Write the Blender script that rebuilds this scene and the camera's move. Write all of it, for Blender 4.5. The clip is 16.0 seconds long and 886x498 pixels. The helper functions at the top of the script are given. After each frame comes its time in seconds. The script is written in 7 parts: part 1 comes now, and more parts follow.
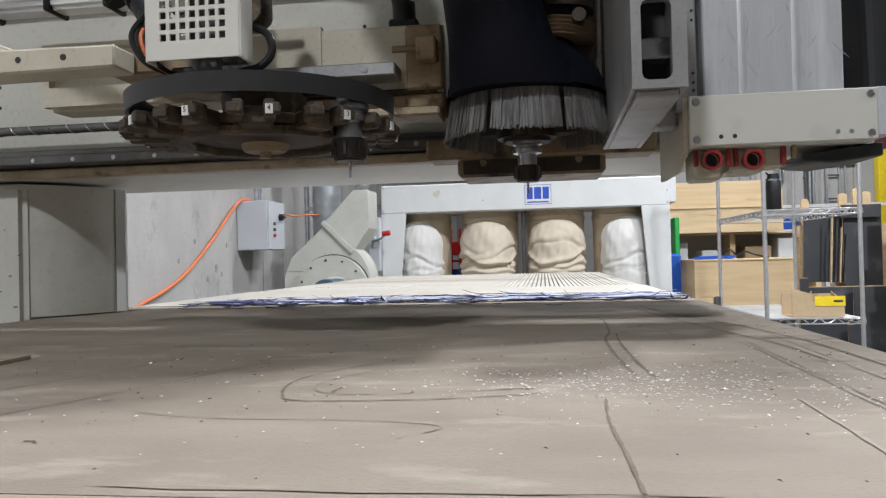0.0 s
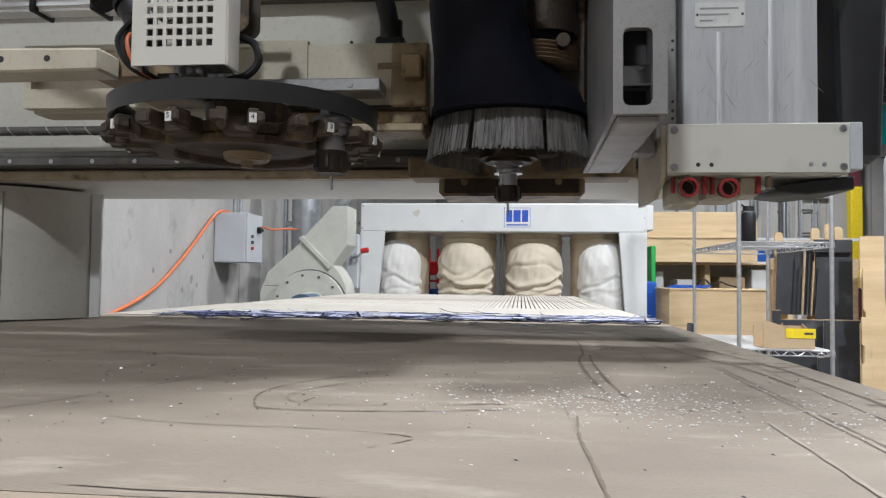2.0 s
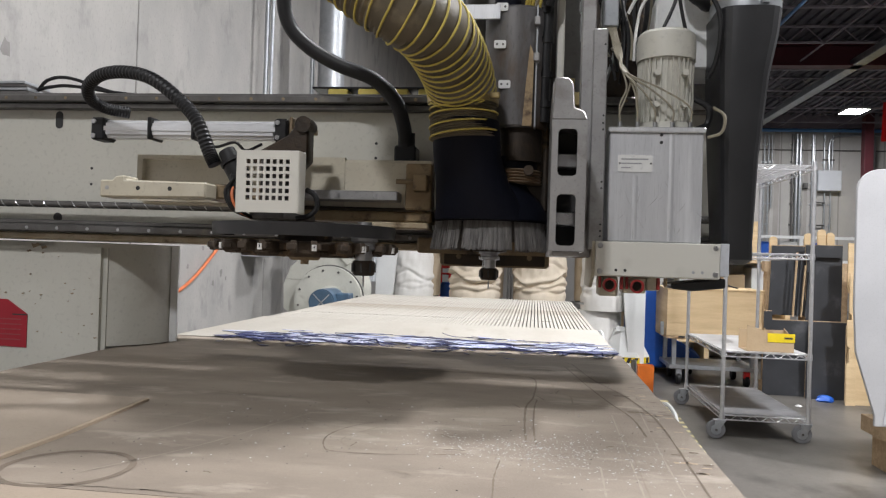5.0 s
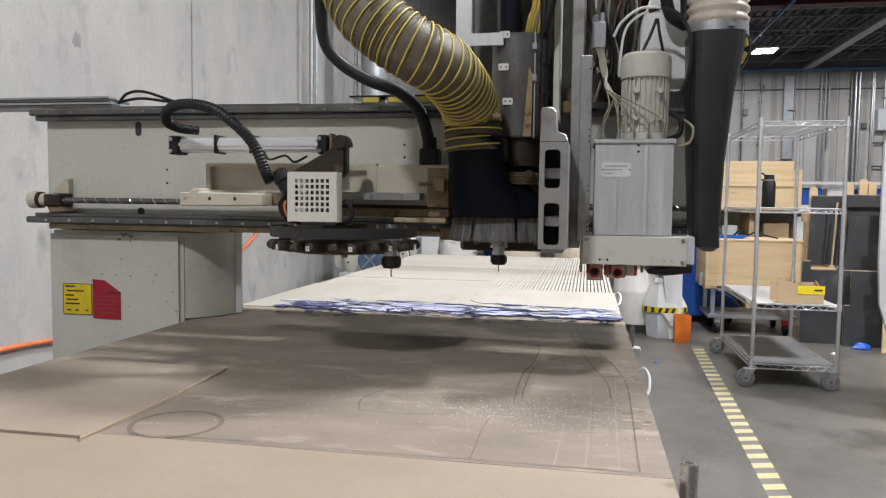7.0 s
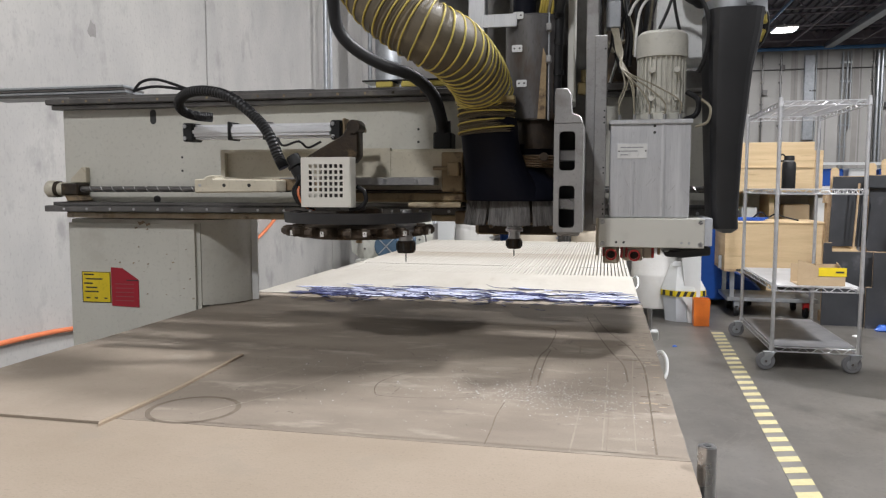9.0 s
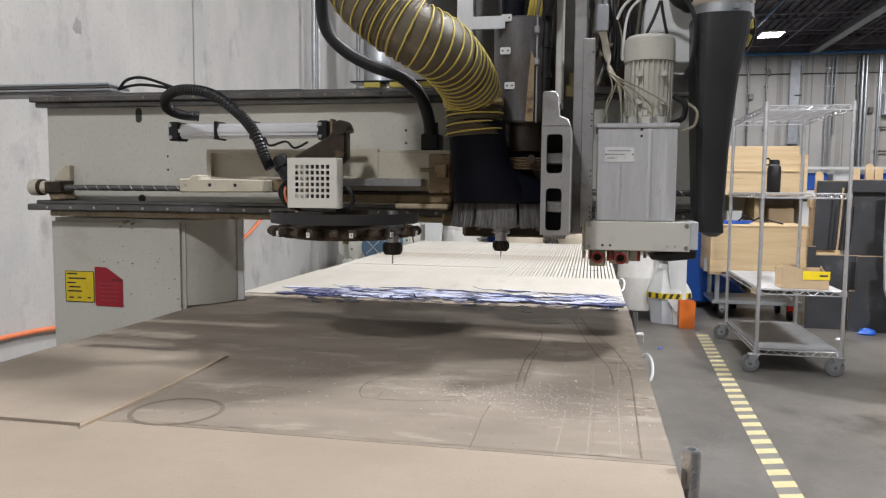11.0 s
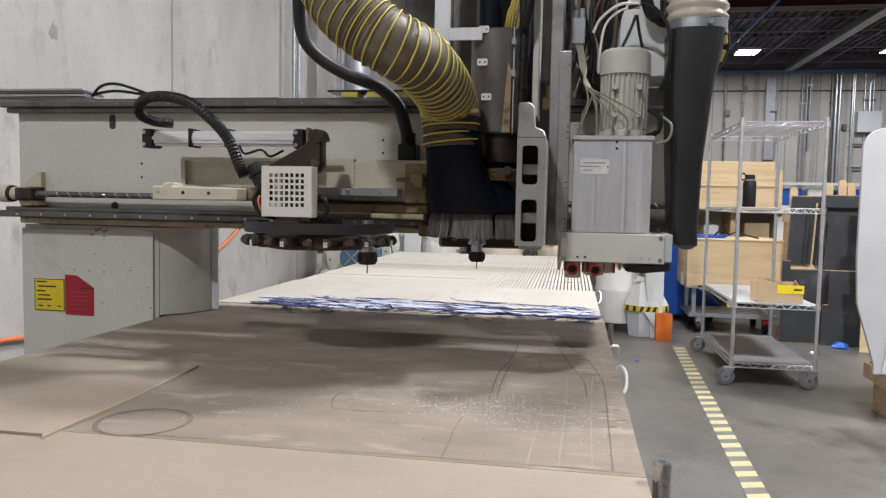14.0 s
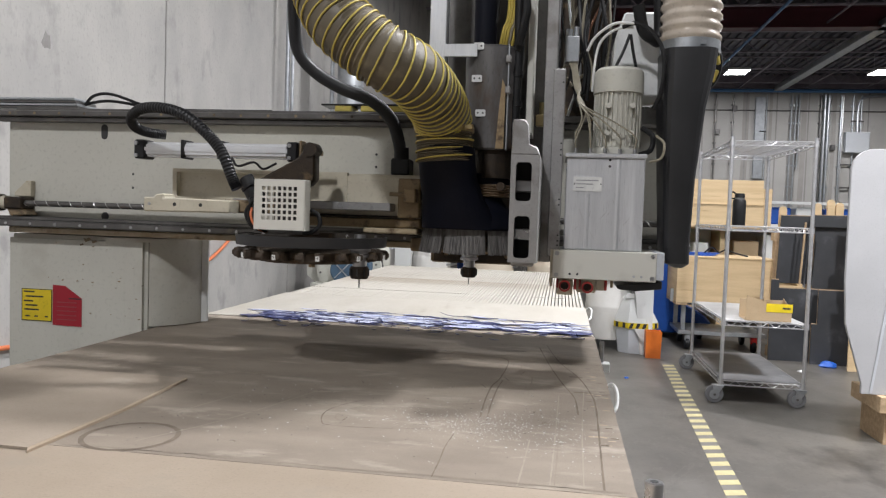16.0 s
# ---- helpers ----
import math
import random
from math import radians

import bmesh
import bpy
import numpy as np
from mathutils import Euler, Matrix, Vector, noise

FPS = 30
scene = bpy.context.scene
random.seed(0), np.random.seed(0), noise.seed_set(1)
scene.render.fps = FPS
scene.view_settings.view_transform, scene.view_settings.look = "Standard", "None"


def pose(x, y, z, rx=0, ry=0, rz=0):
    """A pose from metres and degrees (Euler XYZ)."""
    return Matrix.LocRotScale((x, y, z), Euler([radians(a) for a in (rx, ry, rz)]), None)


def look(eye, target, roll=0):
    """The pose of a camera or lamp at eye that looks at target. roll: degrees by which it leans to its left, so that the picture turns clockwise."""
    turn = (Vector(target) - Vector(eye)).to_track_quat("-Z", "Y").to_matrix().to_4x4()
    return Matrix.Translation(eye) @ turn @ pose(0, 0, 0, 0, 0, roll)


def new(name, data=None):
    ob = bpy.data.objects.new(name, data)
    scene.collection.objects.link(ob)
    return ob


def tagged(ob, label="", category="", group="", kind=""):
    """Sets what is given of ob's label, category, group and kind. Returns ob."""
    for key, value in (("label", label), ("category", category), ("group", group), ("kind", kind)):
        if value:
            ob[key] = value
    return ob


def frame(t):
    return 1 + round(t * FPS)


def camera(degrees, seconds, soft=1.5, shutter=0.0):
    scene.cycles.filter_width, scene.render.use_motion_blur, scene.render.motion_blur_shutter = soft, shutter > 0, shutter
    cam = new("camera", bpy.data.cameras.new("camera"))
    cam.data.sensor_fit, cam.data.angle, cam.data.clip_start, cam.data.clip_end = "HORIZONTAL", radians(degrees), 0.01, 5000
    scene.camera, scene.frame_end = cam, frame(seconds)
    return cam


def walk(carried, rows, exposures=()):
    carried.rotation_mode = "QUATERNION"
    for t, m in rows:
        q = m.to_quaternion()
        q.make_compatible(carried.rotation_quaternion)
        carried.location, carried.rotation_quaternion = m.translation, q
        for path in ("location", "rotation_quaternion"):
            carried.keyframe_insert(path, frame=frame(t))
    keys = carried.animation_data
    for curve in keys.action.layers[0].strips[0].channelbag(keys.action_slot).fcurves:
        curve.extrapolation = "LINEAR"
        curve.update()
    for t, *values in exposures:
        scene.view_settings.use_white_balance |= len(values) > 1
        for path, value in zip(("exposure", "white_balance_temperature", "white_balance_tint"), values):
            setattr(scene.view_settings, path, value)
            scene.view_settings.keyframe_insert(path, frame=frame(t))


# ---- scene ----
cam = camera(61.7, 16.0, 1.25)
PATH = [
    (0, (0.3324, 0.1024, 1.034), (0.0642, 2.0841, 1.059), -1.4),
    (0.5, (0.3334, 0.1025, 1.034), (0.0722, 2.0848, 1.06), -1.3),
    (1, (0.3345, 0.1016, 1.035), (0.0832, 2.0858, 1.069), -0.8),
    (1.5, (0.3337, 0.0995, 1.033), (0.0973, 2.0851, 1.084), -0.2),
    (2, (0.3328, 0.0984, 1.029), (0.1234, 2.0856, 1.108), 0.7),
    (2.5, (0.3329, 0.0974, 1.027), (0.1564, 2.0866, 1.138), 1.6),
    (3, (0.333, 0.0964, 1.027), (0.1915, 2.0869, 1.165), 2.3),
    (3.5, (0.3366, 0.0897, 1.028), (0.2193, 2.0794, 1.185), 2.7),
    (4, (0.3249, -0.0007, 1.056), (0.1766, 1.9881, 1.207), 2.6),
    (4.2, (0.3399, -0.0646, 1.08), (0.1695, 1.9241, 1.211), 2.4),
    (6.3, (0.5011, -0.601, 1.303), (0.1628, 1.3681, 1.201), 1.0),
    (6.5, (0.5169, -0.6086, 1.302), (0.1678, 1.3575, 1.194), 0.8),
    (7, (0.5284, -0.6136, 1.302), (0.1478, 1.3456, 1.175), 0.7),
    (7.5, (0.5361, -0.6098, 1.301), (0.129, 1.3429, 1.157), 0.4),
    (8, (0.5339, -0.608, 1.298), (0.1072, 1.3399, 1.134), -0.0),
    (10.5, (0.5314, -0.6023, 1.298), (0.1263, 1.3497, 1.132), 0.3),
    (11, (0.5324, -0.6022, 1.3), (0.1411, 1.3531, 1.137), 0.5),
    (11.5, (0.5342, -0.6, 1.298), (0.1577, 1.3576, 1.139), 0.7),
    (12, (0.5362, -0.5998, 1.296), (0.1696, 1.3597, 1.138), 0.8),
    (12.5, (0.5365, -0.6038, 1.297), (0.1769, 1.3574, 1.144), 0.8),
    (13, (0.5362, -0.5998, 1.295), (0.1825, 1.3619, 1.145), 0.8),
    (13.5, (0.5398, -0.5954, 1.294), (0.1929, 1.3689, 1.151), 0.9),
    (14, (0.5417, -0.5943, 1.297), (0.2025, 1.3728, 1.166), 1.1),
    (14.5, (0.5464, -0.5908, 1.295), (0.2171, 1.3782, 1.18), 1.3),
    (15, (0.5454, -0.5909, 1.3), (0.2239, 1.3808, 1.199), 1.6),
    (15.5, (0.5444, -0.591, 1.301), (0.2268, 1.3821, 1.208), 1.8),
    (16, (0.5364, -0.5917, 1.3), (0.2218, 1.3816, 1.207), 1.9),
]
walk(cam, [(t, look(e, g, r)) for t, e, g, r in PATH], [(0, 0.0, 6230, 8), (3.0, 0.0, 6230, 8), (4.0, 0.0, 6480, 10), (6.3, -0.05, 6480, 10), (16, -0.05, 6450, 10)])
scene.view_settings.exposure = EXPO = 0.0

# ---- world and lamps ----
world = bpy.data.worlds.new("world")
scene.world = world
world.use_nodes = True
world.node_tree.nodes["Background"].inputs[0].default_value = (0.9, 0.95, 1.0, 1)
world.node_tree.nodes["Background"].inputs[1].default_value = 0.006
CEIL, LAMP_Z = 5.6, 5.1
WALL_X, BACK_Y, EAST_X, SOUTH_Y = -2.2, 22.0, 16.0, -9.0
LAMPS = [(-0.8, -3.0), (4.1, -2.4), (1.45, 2.3), (4.35, 2.45), (7.75, 2.45), (1.2, 7.2), (4.4, 7.2), (11.0, 9.2), (4.70, 19.05), (8.09, 19.05)]
WATTS = [205, 65, 245, 440, 15, 115, 105, 60, 160, 160]


def high_bay(x, y, watts):
    data = bpy.data.lights.new("high_bay_light", "AREA")
    data.shape, data.size, data.size_y = "RECTANGLE", 0.40, 0.40
    data.energy, data.color = watts, (0.97, 0.97, 1.0)
    ob = new("high_bay_light", data)
    ob.matrix_world = pose(x, y, LAMP_Z - 0.03)
    return ob


for (lx, ly), w in zip(LAMPS, WATTS):
    high_bay(lx, ly, w)


# ---- materials ----
def mat(name, c1, c2=None, scale=6.0, rough=0.5, metal=0.0, bump=0.1, fine=120.0, spot=None, spot_scale=3.0, spot_at=0.62,
        stretch=(1, 1, 1), rough2=None, transmission=0.0, coat=0.0, island=False, veins=None):
    """Two colours mixed by coarse noise, fine grain in the relief, and an optional third colour in stains."""
    m = bpy.data.materials.new(name)
    m.use_nodes = True
    nt, N, L = m.node_tree, m.node_tree.nodes, m.node_tree.links
    b = N["Principled BSDF"]
    c2 = c2 or tuple(v * 0.82 for v in c1)
    tc = N.new("ShaderNodeTexCoord")
    mp = N.new("ShaderNodeMapping")
    mp.inputs["Scale"].default_value = stretch
    L.new(tc.outputs["Object"], mp.inputs["Vector"])

    def noise_node(s, detail=5.0):
        n = N.new("ShaderNodeTexNoise")
        n.inputs["Scale"].default_value, n.inputs["Detail"].default_value, n.inputs["Roughness"].default_value = s, detail, 0.6
        L.new(mp.outputs[0], n.inputs["Vector"])
        return n

    def ramp(src, lo, hi):
        r = N.new("ShaderNodeMapRange")
        r.inputs["From Min"].default_value, r.inputs["From Max"].default_value = lo, hi
        L.new(src, r.inputs["Value"])
        return r.outputs["Result"]

    def mix(f, a, bb):
        x = N.new("ShaderNodeMix")
        x.data_type = "RGBA"
        L.new(f, x.inputs["Factor"])
        for v, k in ((a, "A"), (bb, "B")):
            sock = [i for i in x.inputs if i.name == k and i.type == "RGBA"][0]
            if isinstance(v, tuple):
                sock.default_value = (*v, 1)
            else:
                L.new(v, sock)
        return [o for o in x.outputs if o.type == "RGBA"][0]

    n1 = noise_node(scale)
    n2 = noise_node(fine, 3.0)
    col = mix(ramp(n1.outputs["Fac"], 0.32, 0.68), c1, c2)
    dark = tuple(v * 0.75 for v in c2)
    col = mix(ramp(n2.outputs["Fac"], 0.55, 0.9), col, dark)
    if spot:
        n3 = noise_node(spot_scale, 8.0)
        col = mix(ramp(n3.outputs["Fac"], spot_at, spot_at + 0.12), col, spot)
    if veins:
        n4 = noise_node(1.7, 10.0)
        n4.inputs["Distortion"].default_value = 1.4
        band = N.new("ShaderNodeMath")
        band.operation = "PINGPONG"
        band.inputs[1].default_value = 0.5
        L.new(n4.outputs["Fac"], band.inputs[0])
        col = mix(ramp(band.outputs[0], 0.488, 0.53), col, veins)
        n5 = noise_node(26.0, 8.0)
        col = mix(ramp(n5.outputs["Fac"], 0.66, 0.86), col, veins)
    if island:
        oi = N.new("ShaderNodeObjectInfo")
        hs = N.new("ShaderNodeHueSaturation")
        L.new(ramp(oi.outputs["Random"], -1.5, 1.5), hs.inputs["Value"])
        hs.inputs["Value"].default_value = 1
        mr = N.new("ShaderNodeMapRange")
        mr.inputs["To Min"].default_value, mr.inputs["To Max"].default_value = 0.8, 1.15
        L.new(oi.outputs["Random"], mr.inputs["Value"])
        L.new(mr.outputs[0], hs.inputs["Value"])
        L.new(col, hs.inputs["Color"])
        col = hs.outputs[0]
    L.new(col, b.inputs["Base Color"])
    rr = N.new("ShaderNodeMapRange")
    rr.inputs["To Min"].default_value = max(0.03, rough - 0.08)
    rr.inputs["To Max"].default_value = min(1.0, (rough2 or rough) + 0.1)
    L.new(n1.outputs["Fac"], rr.inputs["Value"])
    L.new(rr.outputs[0], b.inputs["Roughness"])
    b.inputs["Metallic"].default_value = metal
    b.inputs["Transmission Weight"].default_value = transmission
    b.inputs["Coat Weight"].default_value = coat
    if bump:
        bp = N.new("ShaderNodeBump")
        bp.inputs["Strength"].default_value, bp.inputs["Distance"].default_value = bump, 0.004
        L.new(n2.outputs["Fac"], bp.inputs["Height"])
        L.new(bp.outputs[0], b.inputs["Normal"])
    return m


def glow(name, colour, strength):
    m = bpy.data.materials.new(name)
    m.use_nodes = True
    b = m.node_tree.nodes["Principled BSDF"]
    b.inputs["Base Color"].default_value = (*colour, 1)
    b.inputs["Emission Color"].default_value = (*colour, 1)
    b.inputs["Emission Strength"].default_value = strength
    return m


CONCRETE = mat("concrete_wall", (0.47, 0.455, 0.43), (0.385, 0.375, 0.36), 2.4, 0.85, bump=0.25, fine=60, spot=(0.31, 0.30, 0.29), spot_scale=4.0, spot_at=0.56, stretch=(1, 1, 0.6))
CONCRETE_B = mat("far_concrete", (0.43, 0.415, 0.395), (0.36, 0.35, 0.33), 0.9, 0.85, bump=0.2, fine=40, spot=(0.3, 0.29, 0.27), spot_scale=1.2)
FLOOR = mat("polished_concrete", (0.142, 0.131, 0.116), (0.082, 0.076, 0.068), 1.1, 0.38, bump=0.08, fine=38, spot=(0.056, 0.051, 0.045), spot_scale=1.5, spot_at=0.55, rough2=0.5, stretch=(1, 0.8, 1), veins=(0.165, 0.155, 0.140))
MDF = mat("dusty_mdf", (0.248, 0.207, 0.163), (0.195, 0.16, 0.126), 5.0, 0.8, bump=0.18, fine=260, spot=(0.31, 0.265, 0.215), spot_scale=7.0, spot_at=0.56, stretch=(1, 2.2, 1))
MDF_NEW = mat("pale_mdf", (0.302, 0.247, 0.19), (0.262, 0.211, 0.158), 4.0, 0.75, bump=0.12, fine=260, spot=(0.25, 0.21, 0.165), spot_scale=5.0, spot_at=0.6)
MDF_DARK = mat("routed_mdf", (0.115, 0.085, 0.06), (0.07, 0.05, 0.036), 30, 0.9, bump=0.2, fine=300)
MDF_EDGE = mat("mdf_edge", (0.38, 0.30, 0.22), (0.31, 0.24, 0.17), 9.0, 0.85, bump=0.3, fine=300)
PVC = mat("white_bed", (0.45, 0.425, 0.375), (0.385, 0.355, 0.305), 6.0, 0.6, bump=0.08, fine=160, spot=(0.27, 0.225, 0.17), spot_scale=4.5, spot_at=0.58, stretch=(1, 0.3, 1))
GAP = mat("bed_gap", (0.05, 0.045, 0.04), None, 20, 0.9)
CHIP_BLUE = mat("navy_offcut", (0.028, 0.035, 0.10), (0.045, 0.055, 0.16), 40, 0.4, bump=0.1, island=False)
CHIP_PALE = mat("pale_blue_offcut", (0.50, 0.53, 0.70), (0.36, 0.40, 0.62), 40, 0.45)
CHIP_WHITE = mat("white_chip", (0.72, 0.72, 0.72), (0.42, 0.39, 0.34), 400, 0.22)
CREAM = mat("cream_enamel", (0.56, 0.55, 0.49), (0.52, 0.51, 0.45), 4.0, 0.42, bump=0.03, fine=90, spot=(0.43, 0.41, 0.35), spot_scale=4.0, spot_at=0.64)
CREAM_Y = mat("yellowed_enamel", (0.60, 0.56, 0.455), (0.50, 0.455, 0.35), 7.0, 0.4, bump=0.05, fine=120, spot=(0.30, 0.22, 0.12), spot_scale=9.0, spot_at=0.63)
GRIMY = mat("oily_cast_iron", (0.33, 0.25, 0.15), (0.18, 0.13, 0.08), 16.0, 0.5, metal=0.2, bump=0.3, fine=140, spot=(0.05, 0.04, 0.03), spot_scale=14, spot_at=0.55)
GRIPPER = mat("rusty_gripper", (0.085, 0.062, 0.042), (0.045, 0.034, 0.026), 20, 0.6, metal=0.2, bump=0.3, fine=140, spot=(0.17, 0.11, 0.06), spot_scale=22, spot_at=0.58)
STAINED = mat("oil_stained_enamel", (0.36, 0.27, 0.15), (0.24, 0.165, 0.085), 18.0, 0.45, bump=0.15, fine=140, spot=(0.09, 0.055, 0.03), spot_scale=22, spot_at=0.55)
RUSTY = mat("stained_enamel", (0.50, 0.43, 0.31), (0.36, 0.28, 0.17), 14.0, 0.5, bump=0.15, fine=140, spot=(0.13, 0.085, 0.045), spot_scale=18, spot_at=0.57)
BLACKENED = mat("blackened_steel", (0.022, 0.019, 0.017), (0.06, 0.042, 0.027), 22, 0.45, metal=0.5, bump=0.25, fine=150, spot=(0.16, 0.11, 0.06), spot_scale=20, spot_at=0.58)
RAIL = mat("rail_steel", (0.17, 0.165, 0.16), (0.11, 0.105, 0.10), 12, 0.38, metal=0.7, bump=0.08, spot=(0.24, 0.21, 0.17), spot_scale=10)
STEEL = mat("machined_steel", (0.55, 0.55, 0.56), (0.42, 0.42, 0.43), 14, 0.28, metal=0.95, bump=0.04)
CAST = mat("grey_casting", (0.40, 0.395, 0.39), (0.30, 0.295, 0.29), 11, 0.42, metal=0.6, bump=0.03, fine=220, spot=(0.20, 0.185, 0.17), spot_scale=7, spot_at=0.57)
ALU = mat("brushed_aluminium", (0.78, 0.79, 0.81), (0.62, 0.63, 0.65), 5, 0.38, metal=0.6, bump=0.06, fine=70, stretch=(6, 6, 0.5), spot=(0.90, 0.91, 0.93), spot_scale=2.2, spot_at=0.6)
PLATE = mat("cream_plate", (0.64, 0.63, 0.575), (0.61, 0.60, 0.545), 3, 0.42, bump=0.0, fine=15)
BLACK = mat("black_rubber", (0.008, 0.008, 0.009), (0.013, 0.013, 0.014), 9, 0.45, bump=0.06)
BLACK.node_tree.nodes["Principled BSDF"].inputs["Specular IOR Level"].default_value = 0.35
BOOT = mat("black_boot", (0.0025, 0.0032, 0.008), (0.0042, 0.0052, 0.0115), 7, 0.6, bump=0.12)
BOOT.node_tree.nodes["Principled BSDF"].inputs["Specular IOR Level"].default_value = 0.18
DARKPL = mat("charcoal_plastic", (0.018, 0.0185, 0.02), (0.026, 0.026, 0.028), 8, 0.42, bump=0.08, fine=200, spot=(0.05, 0.048, 0.045), spot_scale=12, spot_at=0.66)
SHROUD = mat("grey_shroud", (0.15, 0.145, 0.145), (0.09, 0.087, 0.087), 5, 0.42, metal=0.4, bump=0.06, spot=(0.085, 0.055, 0.035), spot_scale=6, spot_at=0.56, stretch=(1.5, 1.5, 0.5))
HOSE_Y = mat("yellow_hose_rib", (0.62, 0.50, 0.11), (0.50, 0.40, 0.09), 12, 0.45, bump=0.05)
HOSE_B = mat("grey_hose_fabric", (0.10, 0.084, 0.058), (0.15, 0.125, 0.085), 12, 0.5, bump=0.25, spot=(0.22, 0.185, 0.12), spot_scale=9)
BRISTLE = mat("grey_bristle", (0.19, 0.182, 0.175), (0.06, 0.056, 0.052), 90, 0.55, bump=0.4, fine=300, stretch=(1, 1, 0.06))
TANBEL = mat("tan_bellows", (0.24, 0.17, 0.11), (0.16, 0.11, 0.07), 20, 0.6, bump=0.2)
YELLOW = mat("yellow_label", (0.76, 0.57, 0.012), None, 12, 0.55, bump=0)
RED = mat("red_label", (0.30, 0.008, 0.02), (0.35, 0.011, 0.024), 12, 0.65, bump=0)
REDP = mat("red_plastic", (0.55, 0.02, 0.02), None, 12, 0.35, bump=0)
REDDULL = mat("grimy_red_plastic", (0.33, 0.02, 0.018), (0.20, 0.02, 0.018), 60, 0.45, bump=0)
INK = mat("dark_print", (0.03, 0.03, 0.03), None, 20, 0.6, bump=0)
BLUEINK = mat("blue_print", (0.03, 0.10, 0.55), None, 20, 0.5, bump=0)
WHITE = mat("white_paint", (0.76, 0.77, 0.76), (0.70, 0.71, 0.70), 4, 0.42, bump=0.03, spot=(0.6, 0.6, 0.58), spot_scale=3, spot_at=0.66)
PAPER = mat("white_label", (0.82, 0.82, 0.80), None, 12, 0.5, bump=0)
GREYBOX = mat("pale_grey_enamel", (0.55, 0.57, 0.60), (0.50, 0.52, 0.55), 4, 0.4, bump=0.02)
BLOWER = mat("stone_grey_paint", (0.56, 0.56, 0.50), (0.49, 0.49, 0.44), 5, 0.5, bump=0.05, spot=(0.36, 0.35, 0.31), spot_scale=6)
CANVAS = mat("cream_filter_cloth", (0.74, 0.66, 0.54), (0.64, 0.55, 0.43), 5, 0.9, bump=0.25, fine=200, spot=(0.46, 0.37, 0.26), spot_scale=3, spot_at=0.6)
CANVAS_W = mat("white_filter_cloth", (0.82, 0.81, 0.78), (0.74, 0.72, 0.68), 5, 0.9, bump=0.25, fine=200, spot=(0.52, 0.48, 0.41), spot_scale=3, spot_at=0.66)
TANCLOTH = mat("tan_filter_cloth", (0.50, 0.42, 0.31), (0.42, 0.34, 0.24), 5, 0.9, bump=0.25, fine=200, spot=(0.30, 0.24, 0.16), spot_scale=5, spot_at=0.6)
DRUM = mat("cream_drum", (0.66, 0.63, 0.55), (0.58, 0.55, 0.47), 5, 0.5, bump=0.05)
GALV = mat("galvanised_steel", (0.50, 0.52, 0.54), (0.38, 0.40, 0.42), 14, 0.4, metal=0.8, bump=0.04)
CHROME = mat("chrome_wire", (0.62, 0.62, 0.63), (0.50, 0.50, 0.51), 20, 0.36, metal=0.75, bump=0)
PLY = mat("pine_plywood", (0.72, 0.55, 0.33), (0.58, 0.42, 0.235), 2.2, 0.65, bump=0.1, fine=70, stretch=(0.6, 0.6, 7.0), spot=(0.40, 0.27, 0.14), spot_scale=2.0, spot_at=0.63)
PLY_EDGE = mat("ply_edge", (0.55, 0.40, 0.25), (0.38, 0.27, 0.16), 30, 0.8, bump=0.1)
CARD = mat("brown_cardboard", (0.42, 0.31, 0.19), (0.37, 0.27, 0.16), 6, 0.85, bump=0.05)
PHENOL = mat("black_phenolic_ply", (0.028, 0.030, 0.034), (0.045, 0.047, 0.052), 4, 0.5, bump=0.1, spot=(0.085, 0.088, 0.095), spot_scale=4, spot_at=0.58)
BLUEPL = mat("blue_plastic", (0.015, 0.10, 0.46), (0.012, 0.08, 0.38), 6, 0.4, bump=0.02)
ORANGE = mat("orange_plastic", (0.72, 0.17, 0.02), None, 6, 0.45, bump=0.02)
ORANGEH = mat("orange_air_hose", (0.75, 0.22, 0.09), (0.66, 0.18, 0.07), 12, 0.5, bump=0)
TAPE = mat("yellow_floor_tape", (0.52, 0.46, 0.25), (0.43, 0.38, 0.21), 9, 0.6, bump=0.05, spot=(0.33, 0.29, 0.18), spot_scale=12, spot_at=0.62)
MAROON = mat("maroon_steel", (0.11, 0.022, 0.03), (0.085, 0.018, 0.025), 3, 0.5, bump=0.02)
DECK = mat("steel_deck", (0.17, 0.165, 0.19), (0.11, 0.105, 0.13), 1.5, 0.6, metal=0.2, bump=0.05)
JOIST = mat("joist_steel", (0.33, 0.30, 0.34), (0.20, 0.175, 0.21), 2.5, 0.5, bump=0.02)
BLUEPIPE = mat("blue_pipe", (0.12, 0.30, 0.62), None, 3, 0.4, bump=0)
CLEARH = mat("clear_duct_hose", (0.62, 0.55, 0.47), (0.48, 0.41, 0.33), 12, 0.25, bump=0.1)
GREEN = mat("green_plastic", (0.03, 0.42, 0.08), None, 6, 0.4, bump=0)
BLUEMOTOR = mat("blue_motor_paint", (0.07, 0.13, 0.20), (0.05, 0.09, 0.14), 8, 0.45, bump=0.05)
WIRE_T = mat("tan_cable", (0.30, 0.27, 0.20), None, 12, 0.5, bump=0)
WIRE_Y = mat("yellow_cable", (0.60, 0.47, 0.10), None, 12, 0.5, bump=0)
WIRE_C = mat("copper_fitting", (0.42, 0.20, 0.12), (0.30, 0.14, 0.08), 12, 0.4, metal=0.6, bump=0)
BRASS = mat("brass_clamp", (0.62, 0.50, 0.28), (0.5, 0.4, 0.2), 12, 0.3, metal=0.9, bump=0.02)
